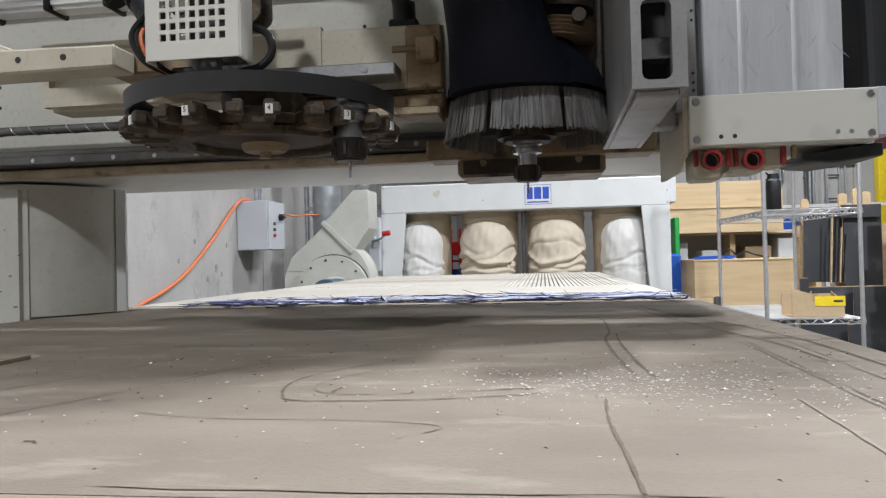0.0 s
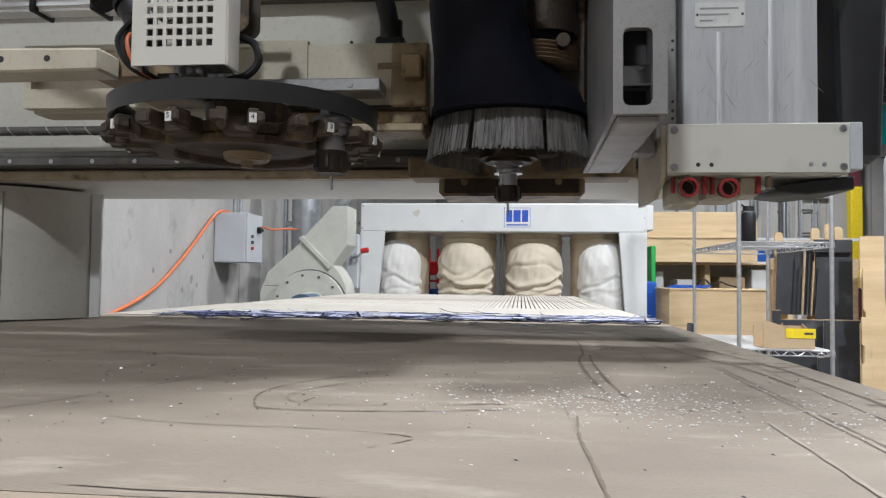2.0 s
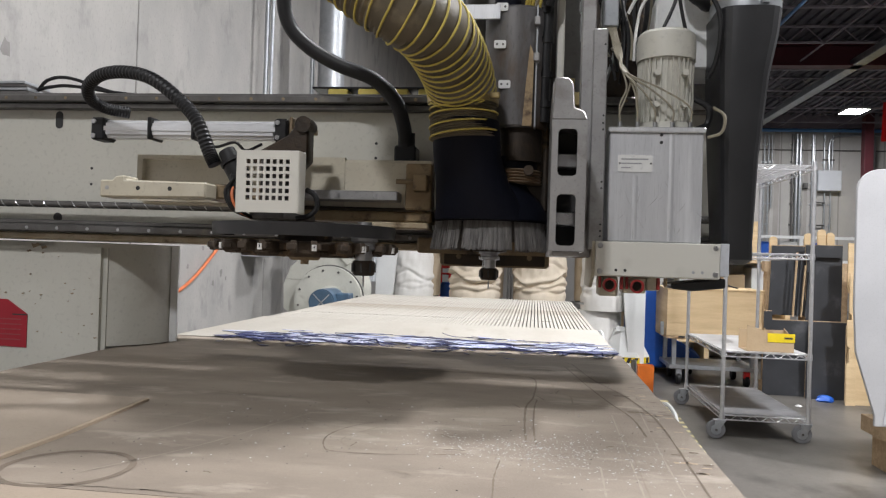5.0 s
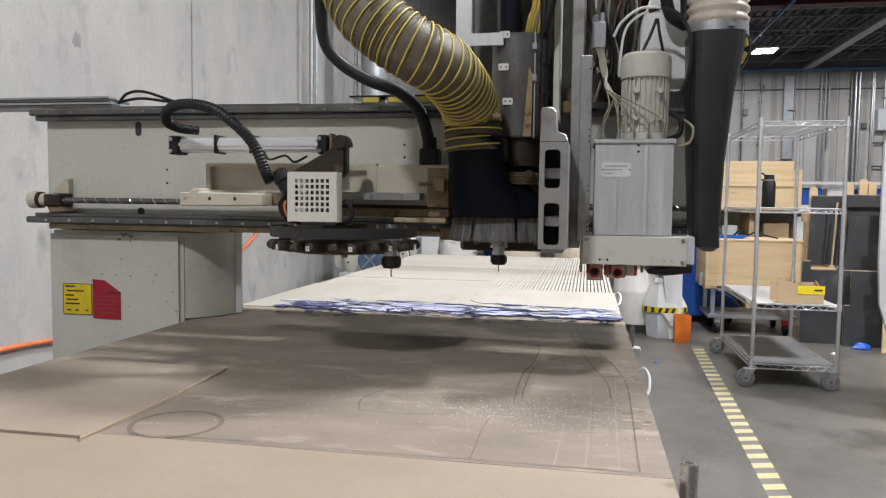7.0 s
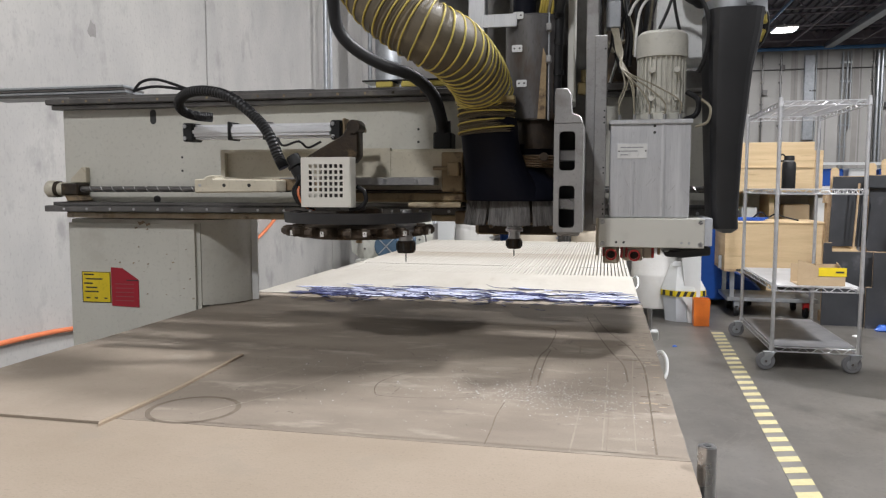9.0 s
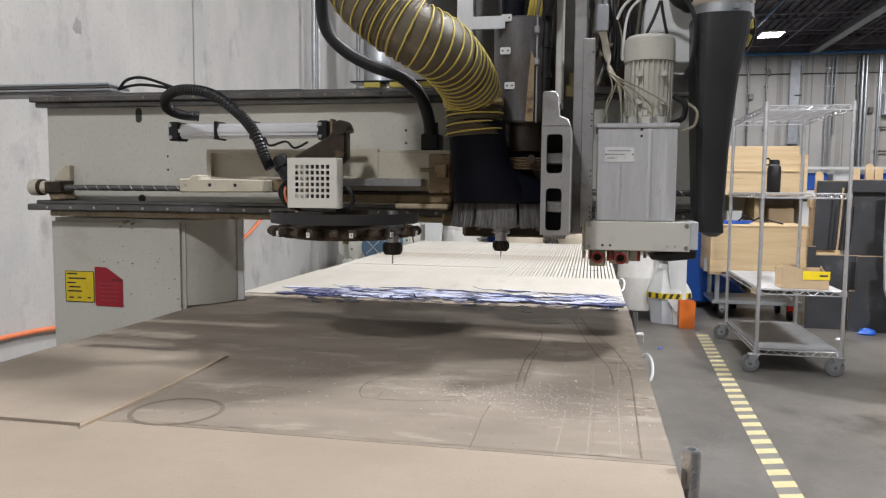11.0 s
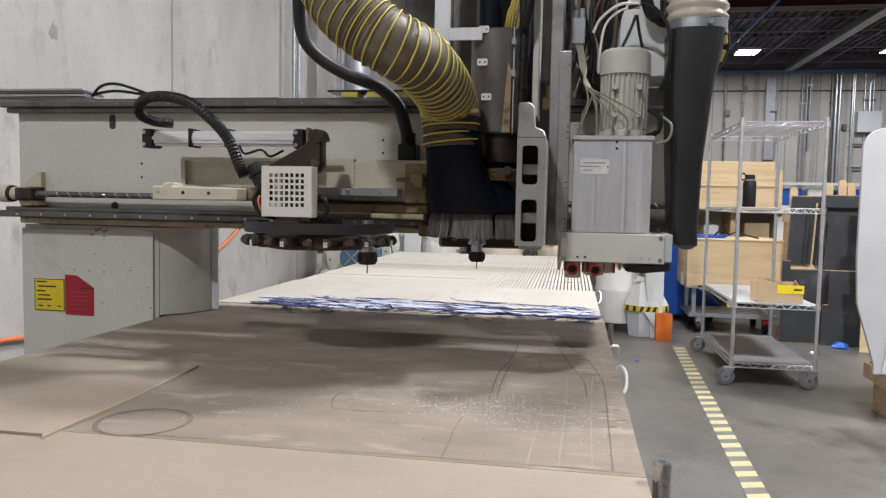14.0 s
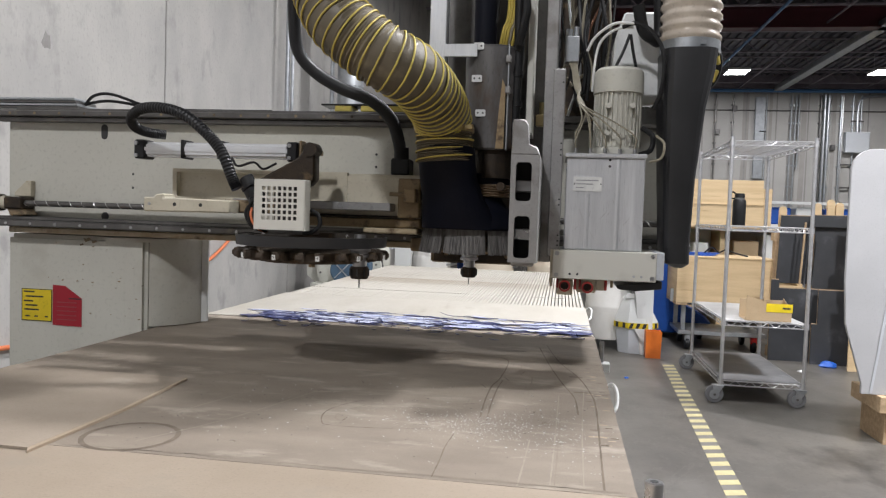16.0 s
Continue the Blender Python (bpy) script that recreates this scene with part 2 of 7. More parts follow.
LAMPGLOW = glow("lamp_glow", (1.0, 0.98, 0.95), 14.0)


# ---- mesh helpers ----
def box(bm, x0, x1, y0, y1, z0, z1, bev=0.0, m=None, seg=1):
    r = bmesh.ops.create_cube(bm, size=1.0)
    mm = Matrix.Translation(((x0 + x1) / 2, (y0 + y1) / 2, (z0 + z1) / 2)) @ Matrix.Diagonal((x1 - x0, y1 - y0, z1 - z0, 1))
    bmesh.ops.transform(bm, matrix=(m @ mm) if m else mm, verts=r["verts"])
    if bev:
        ed = list({e for v in r["verts"] for e in v.link_edges})
        bmesh.ops.bevel(bm, geom=ed, offset=bev, segments=seg, affect="EDGES", clamp_overlap=True)
    return bm


def cyl(bm, p0, p1, r0, r1=None, seg=24, bev=0.0):
    p0, p1 = Vector(p0), Vector(p1)
    d = p1 - p0
    r = bmesh.ops.create_cone(bm, cap_ends=True, segments=seg, radius1=r0, radius2=r0 if r1 is None else r1, depth=d.length)
    mm = Matrix.Translation((p0 + p1) / 2) @ d.to_track_quat("Z", "Y").to_matrix().to_4x4()
    bmesh.ops.transform(bm, matrix=mm, verts=r["verts"])
    if bev:
        ed = [e for e in {e for v in r["verts"] for e in v.link_edges} if len(e.link_faces) == 2 and e.calc_face_angle(0) > 1.0]
        bmesh.ops.bevel(bm, geom=ed, offset=bev, segments=2, affect="EDGES", clamp_overlap=True)
    return bm


def smooth_path(pts, n=8):
    """A Catmull-Rom line through the points."""
    p = [Vector(q) for q in pts]
    p = [p[0] * 2 - p[1]] + p + [p[-1] * 2 - p[-2]]
    out = []
    for i in range(1, len(p) - 2):
        a, b, c, d = p[i - 1:i + 3]
        for k in range(n):
            t = k / n
            out.append(0.5 * (2 * b + (c - a) * t + (2 * a - 5 * b + 4 * c - d) * t * t + (3 * b - a - 3 * c + d) * t ** 3))
    out.append(p[-2])
    return out


def tube(bm, pts, r, seg=12, n=8, radii=None, cap=True):
    path = smooth_path(pts, n) if n > 1 else [Vector(q) for q in pts]
    up = Vector((0.13, 0.21, 0.97))
    rings = []
    for i, q in enumerate(path):
        t = (path[min(i + 1, len(path) - 1)] - path[max(i - 1, 0)]).normalized()
        a = t.cross(up)
        if a.length < 0.05:
            a = t.cross(Vector((1, 0, 0)))
        a.normalize()
        b = t.cross(a)
        up = a.cross(t) if a.cross(t).length > 0 else up
        rr = radii(i, len(path)) if radii else r
        rings.append([bm.verts.new(q + (a * math.cos(2 * math.pi * k / seg) + b * math.sin(2 * math.pi * k / seg)) * rr) for k in range(seg)])
    for r0, r1 in zip(rings, rings[1:]):
        for k in range(seg):
            bm.faces.new((r0[k], r0[(k + 1) % seg], r1[(k + 1) % seg], r1[k]))
    if cap:
        bm.faces.new(rings[0][::-1])
        bm.faces.new(rings[-1])
    return bm


def lathe(bm, prof, c=(0, 0, 0), seg=32, wob=None, a0=0.0, a1=2 * math.pi):
    """Turns the profile of (radius, height) pairs round the vertical at c."""
    full = abs(a1 - a0 - 2 * math.pi) < 1e-6
    n = seg if full else seg + 1
    rings = []
    for r, z in prof:
        ring = []
        for k in range(n):
            a = a0 + (a1 - a0) * k / seg
            rr = r * (1 + (wob(a, z) if wob else 0))
            ring.append(bm.verts.new((c[0] + rr * math.cos(a), c[1] + rr * math.sin(a), c[2] + z)))
        rings.append(ring)
    for r0, r1 in zip(rings, rings[1:]):
        for k in range(n if full else n - 1):
            bm.faces.new((r0[k], r0[(k + 1) % n], r1[(k + 1) % n], r1[k]))
    return bm


def prism(bm, poly, lo, hi, axis="y", bev=0.0):
    """A flat outline pushed through along an axis: (x, z) along y, (x, y) along z, (y, z) along x."""
    put = {"y": lambda a, b, h: (a, h, b), "z": lambda a, b, h: (a, b, h), "x": lambda a, b, h: (h, a, b)}[axis]
    v0 = [bm.verts.new(put(a, b, lo)) for a, b in poly]
    v1 = [bm.verts.new(put(a, b, hi)) for a, b in poly]
    fs = [bm.faces.new(v0), bm.faces.new(v1[::-1])]
    for k in range(len(poly)):
        fs.append(bm.faces.new((v0[k], v1[k], v1[(k + 1) % len(poly)], v0[(k + 1) % len(poly)])))
    bmesh.ops.recalc_face_normals(bm, faces=fs)
    if bev:
        ed = list({e for f in fs for e in f.edges})
        bmesh.ops.bevel(bm, geom=ed, offset=bev, segments=1, affect="EDGES", clamp_overlap=True)
    return bm


def plate_holes(bm, x0, x1, z0, z1, y0, y1, holes):
    """A plate facing y with rectangular holes, built from a grid of the cells between them. holes: (x0, x1, z0, z1)."""
    xs = sorted({x0, x1, *[h[0] for h in holes], *[h[1] for h in holes]})
    zs = sorted({z0, z1, *[h[2] for h in holes], *[h[3] for h in holes]})
    for a, b in zip(xs, xs[1:]):
        for c, d in zip(zs, zs[1:]):
            mx, mz = (a + b) / 2, (c + d) / 2
            if any(h[0] < mx < h[1] and h[2] < mz < h[3] for h in holes):
                continue
            box(bm, a, b, y0, y1, c, d)
    bmesh.ops.remove_doubles(bm, verts=bm.verts[:], dist=1e-5)
    seen = {}
    for f in bm.faces:
        key = tuple(round(v, 4) for v in f.calc_center_median())
        seen.setdefault(key, []).append(f)
    bmesh.ops.delete(bm, geom=[f for fs in seen.values() if len(fs) > 1 for f in fs], context="FACES")
    return bm


def rounded(x0, x1, z0, z1, r, n=5):
    out = []
    for cx, cz, a in ((x1 - r, z1 - r, 0), (x0 + r, z1 - r, 90), (x0 + r, z0 + r, 180), (x1 - r, z0 + r, 270)):
        out += [(cx + r * math.cos(radians(a + 90 * k / n)), cz + r * math.sin(radians(a + 90 * k / n))) for k in range(n + 1)]
    return out


def part(name, bm, material, parent=None, label="", sharp=35.0):
    me = bpy.data.meshes.new(name)
    bmesh.ops.recalc_face_normals(bm, faces=bm.faces[:])
    for e in bm.edges:
        e.smooth = len(e.link_faces) == 2 and e.calc_face_angle(0) < radians(sharp)
    for f in bm.faces:
        f.smooth = True
    bm.to_mesh(me)
    bm.free()
    me.materials.append(material)
    ob = new(name, me)
    if parent:
        ob.parent = parent
        ob.matrix_parent_inverse = parent.matrix_basis.inverted() if parent.parent is None else Matrix()
    if label:
        ob["label"] = label
    return ob


def bm_():
    return bmesh.new()


def thing(name, at, label, category, group="", kind=""):
    ob = new(name)
    ob.empty_display_size = 0.1
    ob.matrix_basis = Matrix.Translation(at)
    return tagged(ob, label, category, group, kind)


def P(name, parent, material, fn, label="", sharp=35.0):
    """A part whose mesh the function fn fills."""
    b = bm_()
    fn(b)
    return part(name, b, material, parent, label, sharp)


def flat(name, material, parent, x0, x1, z0, z1, y, d=0.002, label=""):
    return P(name, parent, material, lambda b: box(b, x0, x1, y - d, y, z0, z1), label)


def text(name, body, size, m, material, parent):
    """Lettering as a thin mesh, made from a text curve with the built-in font."""
    cu = bpy.data.curves.new(name, "FONT")
    cu.body, cu.size, cu.extrude, cu.align_x, cu.align_y = body, size, 0.002, "CENTER", "CENTER"
    tmp = new(name, cu)
    dg = bpy.context.evaluated_depsgraph_get()
    me = bpy.data.meshes.new_from_object(tmp.evaluated_get(dg))
    bpy.data.objects.remove(tmp)
    me.transform(m)
    me.materials.clear()
    me.materials.append(material)
    ob = new(name, me)
    ob.parent = parent
    ob.matrix_parent_inverse = parent.matrix_basis.inverted()
    return ob


def screws(parent, pts, y, r=0.004, material=None):
    """Small screw heads that face the front."""
    for x, z in pts:
        P("screw", parent, material or STEEL, lambda b: cyl(b, (x, y, z), (x, y - 0.002, z), r, r * 0.8, 10))


# ---- the hall ----
def setting(name, bm, material, label, sharp=35.0):
    return tagged(part(name, bm, material, None, label, sharp), label, name.split("_")[0], "", "structure")


b = bm_()
box(b, WALL_X - 0.25, EAST_X, SOUTH_Y, BACK_Y, -0.2, 0)
floor = setting("floor", b, FLOOR, "worn polished grey concrete factory floor")

# concrete panels of the left wall, with open joints between them
JOINTS = [SOUTH_Y, -5.0, -2.7, -0.4, 1.9, 4.19, 6.58, 8.9, 11.3, 13.7, 16.1, 18.5, BACK_Y]
b = bm_()
box(b, WALL_X - 0.25, WALL_X - 0.03, SOUTH_Y, BACK_Y, 0, CEIL)
wall_left = setting("wall_left", b, CONCRETE, "grey tilt-up concrete wall with vertical joints")
for y0, y1 in zip(JOINTS, JOINTS[1:]):
    P("concrete_panel", wall_left, CONCRETE, lambda b: box(b, WALL_X - 0.03, WALL_X, y0 + 0.008, y1 - 0.008, 0, CEIL, 0.004))
GROUT = mat("damp_concrete", (0.29, 0.28, 0.265), (0.24, 0.23, 0.22), 9, 0.85, bump=0.2, fine=80)
rr = random.Random(3)
for y, z, s in ((3.0, 2.15, 0.045), (4.9, 2.02, 0.04), (3.45, 1.83, 0.02), (5.6, 1.0, 0.03), (5.25, 1.2, 0.025), (5.8, 1.18, 0.02), (5.0, 1.06, 0.02), (5.7, 0.95, 0.02), (5.45, 0.92, 0.025), (2.6, 2.5, 0.03), (8.2, 2.2, 0.03)):
    P("grout_patch", wall_left, GROUT, lambda b: prism(b, [(y + s * rr.uniform(0.5, 1.0) * math.cos(k * 0.7), z + s * rr.uniform(0.7, 1.4) * math.sin(k * 0.7)) for k in range(9)], WALL_X - 0.01, WALL_X + 0.0008, "x"))

b = bm_()
box(b, WALL_X, EAST_X, BACK_Y, BACK_Y + 0.25, 0, CEIL)
wall_back = setting("wall_back", b, CONCRETE_B, "pale grey concrete wall at the far end of the hall")
b = bm_()
box(b, EAST_X, EAST_X + 0.25, SOUTH_Y, BACK_Y, 0, CEIL)
setting("wall_right", b, CONCRETE_B, "plain concrete side wall of the hall")
b = bm_()
box(b, WALL_X, EAST_X, SOUTH_Y - 0.25, SOUTH_Y, 0, CEIL)
setting("wall_front", b, CONCRETE_B, "plain concrete wall behind the viewer")

b = bm_()
box(b, WALL_X - 0.25, EAST_X + 0.25, SOUTH_Y - 0.25, BACK_Y + 0.25, CEIL, CEIL + 0.2)
for k in range(90):
    x = WALL_X + 0.1 + k * 0.2
    if x < EAST_X:
        box(b, x, x + 0.07, SOUTH_Y, BACK_Y, CEIL - 0.05, CEIL - 0.001)
setting("ceiling", b, DECK, "dark ribbed steel roof deck")


def bar_joist(x0, x1, y, z_top, depth):
    b = bm_()
    box(b, x0, x1, y - 0.035, y + 0.035, z_top - 0.03, z_top)
    box(b, x0, x1, y - 0.035, y + 0.035, z_top - depth, z_top - depth + 0.03)
    n = int((x1 - x0) / 0.6)
    for k in range(n):
        xa = x0 + (x1 - x0) * k / n
        xm, xb = xa + (x1 - x0) / n / 2, xa + (x1 - x0) / n
        cyl(b, (xa, y, z_top - 0.02), (xm, y, z_top - depth + 0.02), 0.012, seg=6)
        cyl(b, (xm, y, z_top - depth + 0.02), (xb, y, z_top - 0.02), 0.012, seg=6)
    return b


first = None
for k in range(9):
    y = 6.0 + k * 1.9
    j = tagged(part("roof_joist", bar_joist(WALL_X, EAST_X, y, CEIL - 0.06, 0.32), JOIST), "dark open-web steel roof joist", "joist", "roof joists")
for y in (14.8,):
    b = bm_()
    box(b, WALL_X, EAST_X, y - 0.15, y + 0.15, CEIL - 0.50, CEIL - 0.47)
    box(b, WALL_X, EAST_X, y - 0.012, y + 0.012, CEIL - 0.47, CEIL - 0.1)
    box(b, WALL_X, EAST_X, y - 0.15, y + 0.15, CEIL - 0.1, CEIL - 0.07)
    tagged(part("roof_girder", b, MAROON), "maroon painted steel roof girder", "girder", "roof girders")
for x, z in ((6.42, 5.24), (12.0, 5.24)):
    b = bm_()
    box(b, x - 0.11, x + 0.11, 3.0, BACK_Y - 0.2, z - 0.14, z, 0.01)
    tagged(part("ceiling_duct", b, GALV), "galvanised sheet-metal duct under the roof", "duct", "roof ducts")
b = bm_()
cyl(b, (WALL_X, BACK_Y - 0.15, 5.12), (EAST_X, BACK_Y - 0.15, 5.12), 0.05, seg=12)
tagged(part("compressed_air_pipe", b, BLUEPIPE), "blue compressed-air pipe along the top of the wall", "pipe")
b = bm_()
cyl(b, (4.15, 9.0, 5.05), (4.12, BACK_Y - 0.2, 5.05), 0.028, seg=10)
tagged(part("compressed_air_pipe", b, BLUEPIPE), "thin blue air pipe slung below the roof", "pipe")

# Dark band added to hide the pale wall between the pipe and the roof.
b = bm_()
box(b, WALL_X, EAST_X, BACK_Y - 0.09, BACK_Y - 0.002, 5.20, CEIL - 0.002)
tagged(part("wall_ledger", b, JOIST), "added dark band over the wall top under the roof deck", "ledger")
for k, x in enumerate((3.0, 5.4, 7.2, 8.8, 10.4)):
    b = bm_()
    cyl(b, (x, 8.0, CEIL - 0.40 + 0.02 * k), (x, BACK_Y - 0.1, CEIL - 0.40 + 0.02 * k), 0.02, seg=8)
    tagged(part("sprinkler_pipe", b, JOIST), "thin grey pipe run under the roof joists", "pipe", "roof pipes")

for lx, ly in LAMPS:
    lamp = thing("high_bay_lamp", (lx, ly, LAMP_Z), "lit white LED high-bay lamp hung from the roof", "lamp", "high-bay lamps")
    P("housing", lamp, WHITE, lambda b: box(b, lx - 0.26, lx + 0.26, ly - 0.32, ly + 0.32, LAMP_Z, LAMP_Z + 0.06, 0.01))
    P("diffuser", lamp, LAMPGLOW, lambda b: box(b, lx - 0.245, lx + 0.245, ly - 0.305, ly + 0.305, LAMP_Z - 0.012, LAMP_Z - 0.001))
    for s in (-1, 1):
        P("hanger", lamp, GALV, lambda b: cyl(b, (lx + s * 0.22, ly, LAMP_Z + 0.06), (lx + s * 0.22, ly, CEIL - 0.06), 0.006, seg=6))

STAINWALL = mat("stained_concrete", (0.335, 0.32, 0.30), (0.29, 0.275, 0.255), 3, 0.85, bump=0.2, fine=40)
# conduits, boxes on the back wall
rng = random.Random(4)
for x in (4.45, 5.64, 6.46, 7.32, 8.9, 10.1, 11.6):
    P("panel_joint", wall_back, GROUT, lambda b: box(b, x - 0.018, x + 0.018, BACK_Y - 0.003, BACK_Y + 0.01, 0, 5.19))
for x, w in ((4.78, 0.14), (5.62, 0.2), (6.3, 0.1), (7.2, 0.16), (8.0, 0.12)):
    P("water_stain", wall_back, STAINWALL, lambda b: prism(b, [(x - w / 2, 1.8 + w), (x + w * 0.4, 1.6), (x + w / 2, 3.6), (x + w * 0.42, 5.18), (x - w * 0.45, 5.18), (x - w * 0.35, 3.2)], BACK_Y - 0.002, BACK_Y + 0.01, "y"))
for x, w, z0, m_ in ((4.78, 0.045, 2.0, RAIL), (5.26, 0.055, 0.3, RAIL), (5.995, 0.27, 2.62, GALV), (6.17, 0.035, 2.6, GALV), (6.84, 0.05, 0.3, GALV), (6.96, 0.05, 0.3, GALV), (7.05, 0.035, 2.9, GALV), (7.62, 0.06, 0.4, RAIL), (7.73, 0.085, 0.4, GALV), (7.83, 0.075, 0.4, GALV),
                     (8.16, 0.06, 0.4, GALV), (8.205, 0.04, 0.4, CHROME), (8.47, 0.05, 3.9, GALV), (8.69, 0.05, 3.9, GALV), (8.5, 0.05, 1.0, GALV), (8.66, 0.05, 1.0, GALV), (9.8, 0.08, 0.3, GALV), (10.6, 0.07, 0.4, GALV)):
    b = bm_()
    y = BACK_Y - 0.06
    if w > 0.2:
        box(b, x - w / 2, x + w / 2, BACK_Y - 0.1, BACK_Y - 0.004, z0, 4.95, 0.01)
    else:
        z1 = 3.42 if z0 == 1.0 else 5.02
        tube(b, [(x, y, z0), (x, y, z0 + 0.6 * (z1 - z0)), (x + 0.002, y, z1)], w / 2, 8, 3)
        for zc in (1.2, 2.4, 3.0, 3.6, 4.2, 4.7):
            if z0 < zc < z1 - 0.1:
                box(b, x - w, x + w, BACK_Y - 0.03, BACK_Y - 0.004, zc, zc + 0.05)
    tagged(part("conduit", b, m_), "galvanised electrical conduit fixed to the far wall" if m_ is not RAIL else "dull dark pipe fixed to the far wall", "conduit", "far wall conduits")
b = bm_()
cyl(b, (WALL_X, BACK_Y - 0.03, 4.59), (EAST_X, BACK_Y - 0.03, 4.56), 0.017, seg=8)
tagged(part("wall_cable", b, RAIL), "thin dark cable strung along the far wall", "cable")
for x, z in ((5.3, 4.62), (4.86, 3.95), (7.98, 3.55)):
    b = bm_()
    box(b, x - 0.06, x + 0.06, BACK_Y - 0.11, BACK_Y - 0.004, z - 0.08, z + 0.08, 0.01)
    tagged(part("outlet_box", b, RAIL), "small grey outlet box on the far wall", "outlet box", "outlet boxes")
for x0, x1, z in ((8.42, 8.75, 4.27), (8.2, 8.5, 3.05), (8.2, 8.5, 2.4), (5.99, 6.17, 3.95)):
    b = bm_()
    box(b, x0, x1, BACK_Y - 0.10, BACK_Y - 0.085, z, z + 0.045, 0.003)
    tagged(part("strut_channel", b, RAIL), "short steel strut across the conduits", "strut", "wall struts")
b = bm_()
box(b, 8.27, 8.9, BACK_Y - 0.22, BACK_Y - 0.002, 3.4, 3.98, 0.015)
tagged(part("junction_box", b, GREYBOX), "grey steel junction box on the far wall", "junction box")
b = bm_()
tube(b, [(8.6, BACK_Y - 0.08, 4.0), (8.6, BACK_Y - 0.08, 4.7), (8.75, BACK_Y - 0.08, 4.95), (9.3, BACK_Y - 0.08, 5.0), (11, BACK_Y - 0.08, 5.0)], 0.035, 8, 6)
tagged(part("conduit", b, GALV), "bent galvanised conduit above the junction box", "conduit", "far wall conduits")

# steel column with a yellow guard, and flags
post = thing("steel_column", (9.4, 21.4, 0), "maroon steel building column with a yellow guard", "column")
P("shaft", post, MAROON, lambda b: box(b, 9.28, 9.52, 21.28, 21.52, 0, CEIL - 0.07, 0.01))
P("guard", post, YELLOW, lambda b: box(b, 9.25, 9.55, 21.25, 21.55, 0.9, 3.66, 0.01), "yellow column guard")


def flag(x, y, z0, z1, w, cols, label):
    f = thing("flag", (x, y, z0), label, "flag", "flags under the roof")
    n = len(cols)
    for k, c in enumerate(cols):
        def fn(b):
            rows = []
            for i in range(7):
                u = (k + i / 6) / n
                rows.append([bm_v for bm_v in (b.verts.new((x + w * u, y + 0.05 * math.sin(u * 9), z0)), b.verts.new((x + w * u + 0.04, y + 0.05 * math.sin(u * 9 + 0.6), z1)))])
            for r0, r1 in zip(rows, rows[1:]):
                b.faces.new((r0[0], r1[0], r1[1], r0[1]))
            bmesh.ops.solidify(b, geom=b.faces[:], thickness=0.004)
        P("stripe", f, c, fn)
    P("cord", f, GALV, lambda b: cyl(b, (x + w / 2, y, z1), (x + w / 2, y, CEIL - 0.05), 0.008, seg=6))


flag(8.01, 16.04, 4.04, 5.27, 0.51, (YELLOW, BLUEPL, REDP), "yellow, blue and red cloth flag under the roof")
flag(8.67, 16.04, 4.21, 5.35, 0.66, (BLUEINK, WHITE, BLUEINK), "blue and white cloth flag under the roof")
flag(7.44, 16.04, 3.88, 4.7, 0.33, (REDP, mat("turquoise_cloth", (0.1, 0.5, 0.5), None, 9, 0.8)), "red and turquoise cloth flag under the roof")

# dashed floor tape
b = bm_()
box(b, 1.460, 1.562, -2.0, 6.45, 0, 0.0012)
tape = tagged(part("floor_marking", b, mat("faded_black_tape", (0.15, 0.14, 0.125), (0.19, 0.18, 0.16), 5, 0.5, bump=0.03)), "yellow and dark hazard tape strip on the concrete floor", "marking", "", "structure")
b = bm_()
prism(b, [(1.460, 0.0), (1.562, 0.035), (1.562, 0.105), (1.460, 0.07)], 0.0013, 0.0022, "z")
stripe_me = None
for k in range(58):
    y = -2.0 + k * 0.145
    if stripe_me is None:
        o = part("stripe", b, TAPE, tape)
        stripe_me = o.data
    else:
        o = new("stripe", stripe_me)
        o.parent = tape
    o.location = (0, y, 0)
tape.matrix_world = Matrix.Translation((1.415, 3.05, 0)) @ Matrix.Rotation(radians(-2.2), 4, "Z") @ Matrix.Translation((-1.515, -3.05, 0))

# ---- the router: table ----
TOP = 0.935
TX = 0.65
router = thing("cnc_table", (0, 2.0, 0), "long cream steel router table with a wooden work bed", "machine table")
P("base_frame", router, CREAM, lambda b: [box(b, -0.60, 0.60, -0.85, 4.40, 0.62, 0.86, 0.01)] + [box(b, x - 0.1, x + 0.1, y - 0.1, y + 0.1, 0, 0.62, 0.01) for x in (-0.45, 0.45) for y in (-0.5, 1.0, 2.6, 4.1)])
P("bed_plate", router, RAIL, lambda b: box(b, -0.63, 0.63, -0.9, 4.45, 0.86, 0.905, 0.003))


def rough_edge(x0, x1, y0, y1, amp, seed, n=36):
    r = random.Random(seed)
    pts = [(x0 + (x1 - x0) * k / n, y0) for k in range(n + 1)]
    pts += [(x1 + r.uniform(-amp, 0), y0 + (y1 - y0) * k / n) for k in range(1, n)]
    pts += [(x1 - (x1 - x0) * k / n, y1) for k in range(n + 1)]
    pts += [(x0 + r.uniform(0, amp), y1 - (y1 - y0) * k / n) for k in range(1, n)]
    return pts


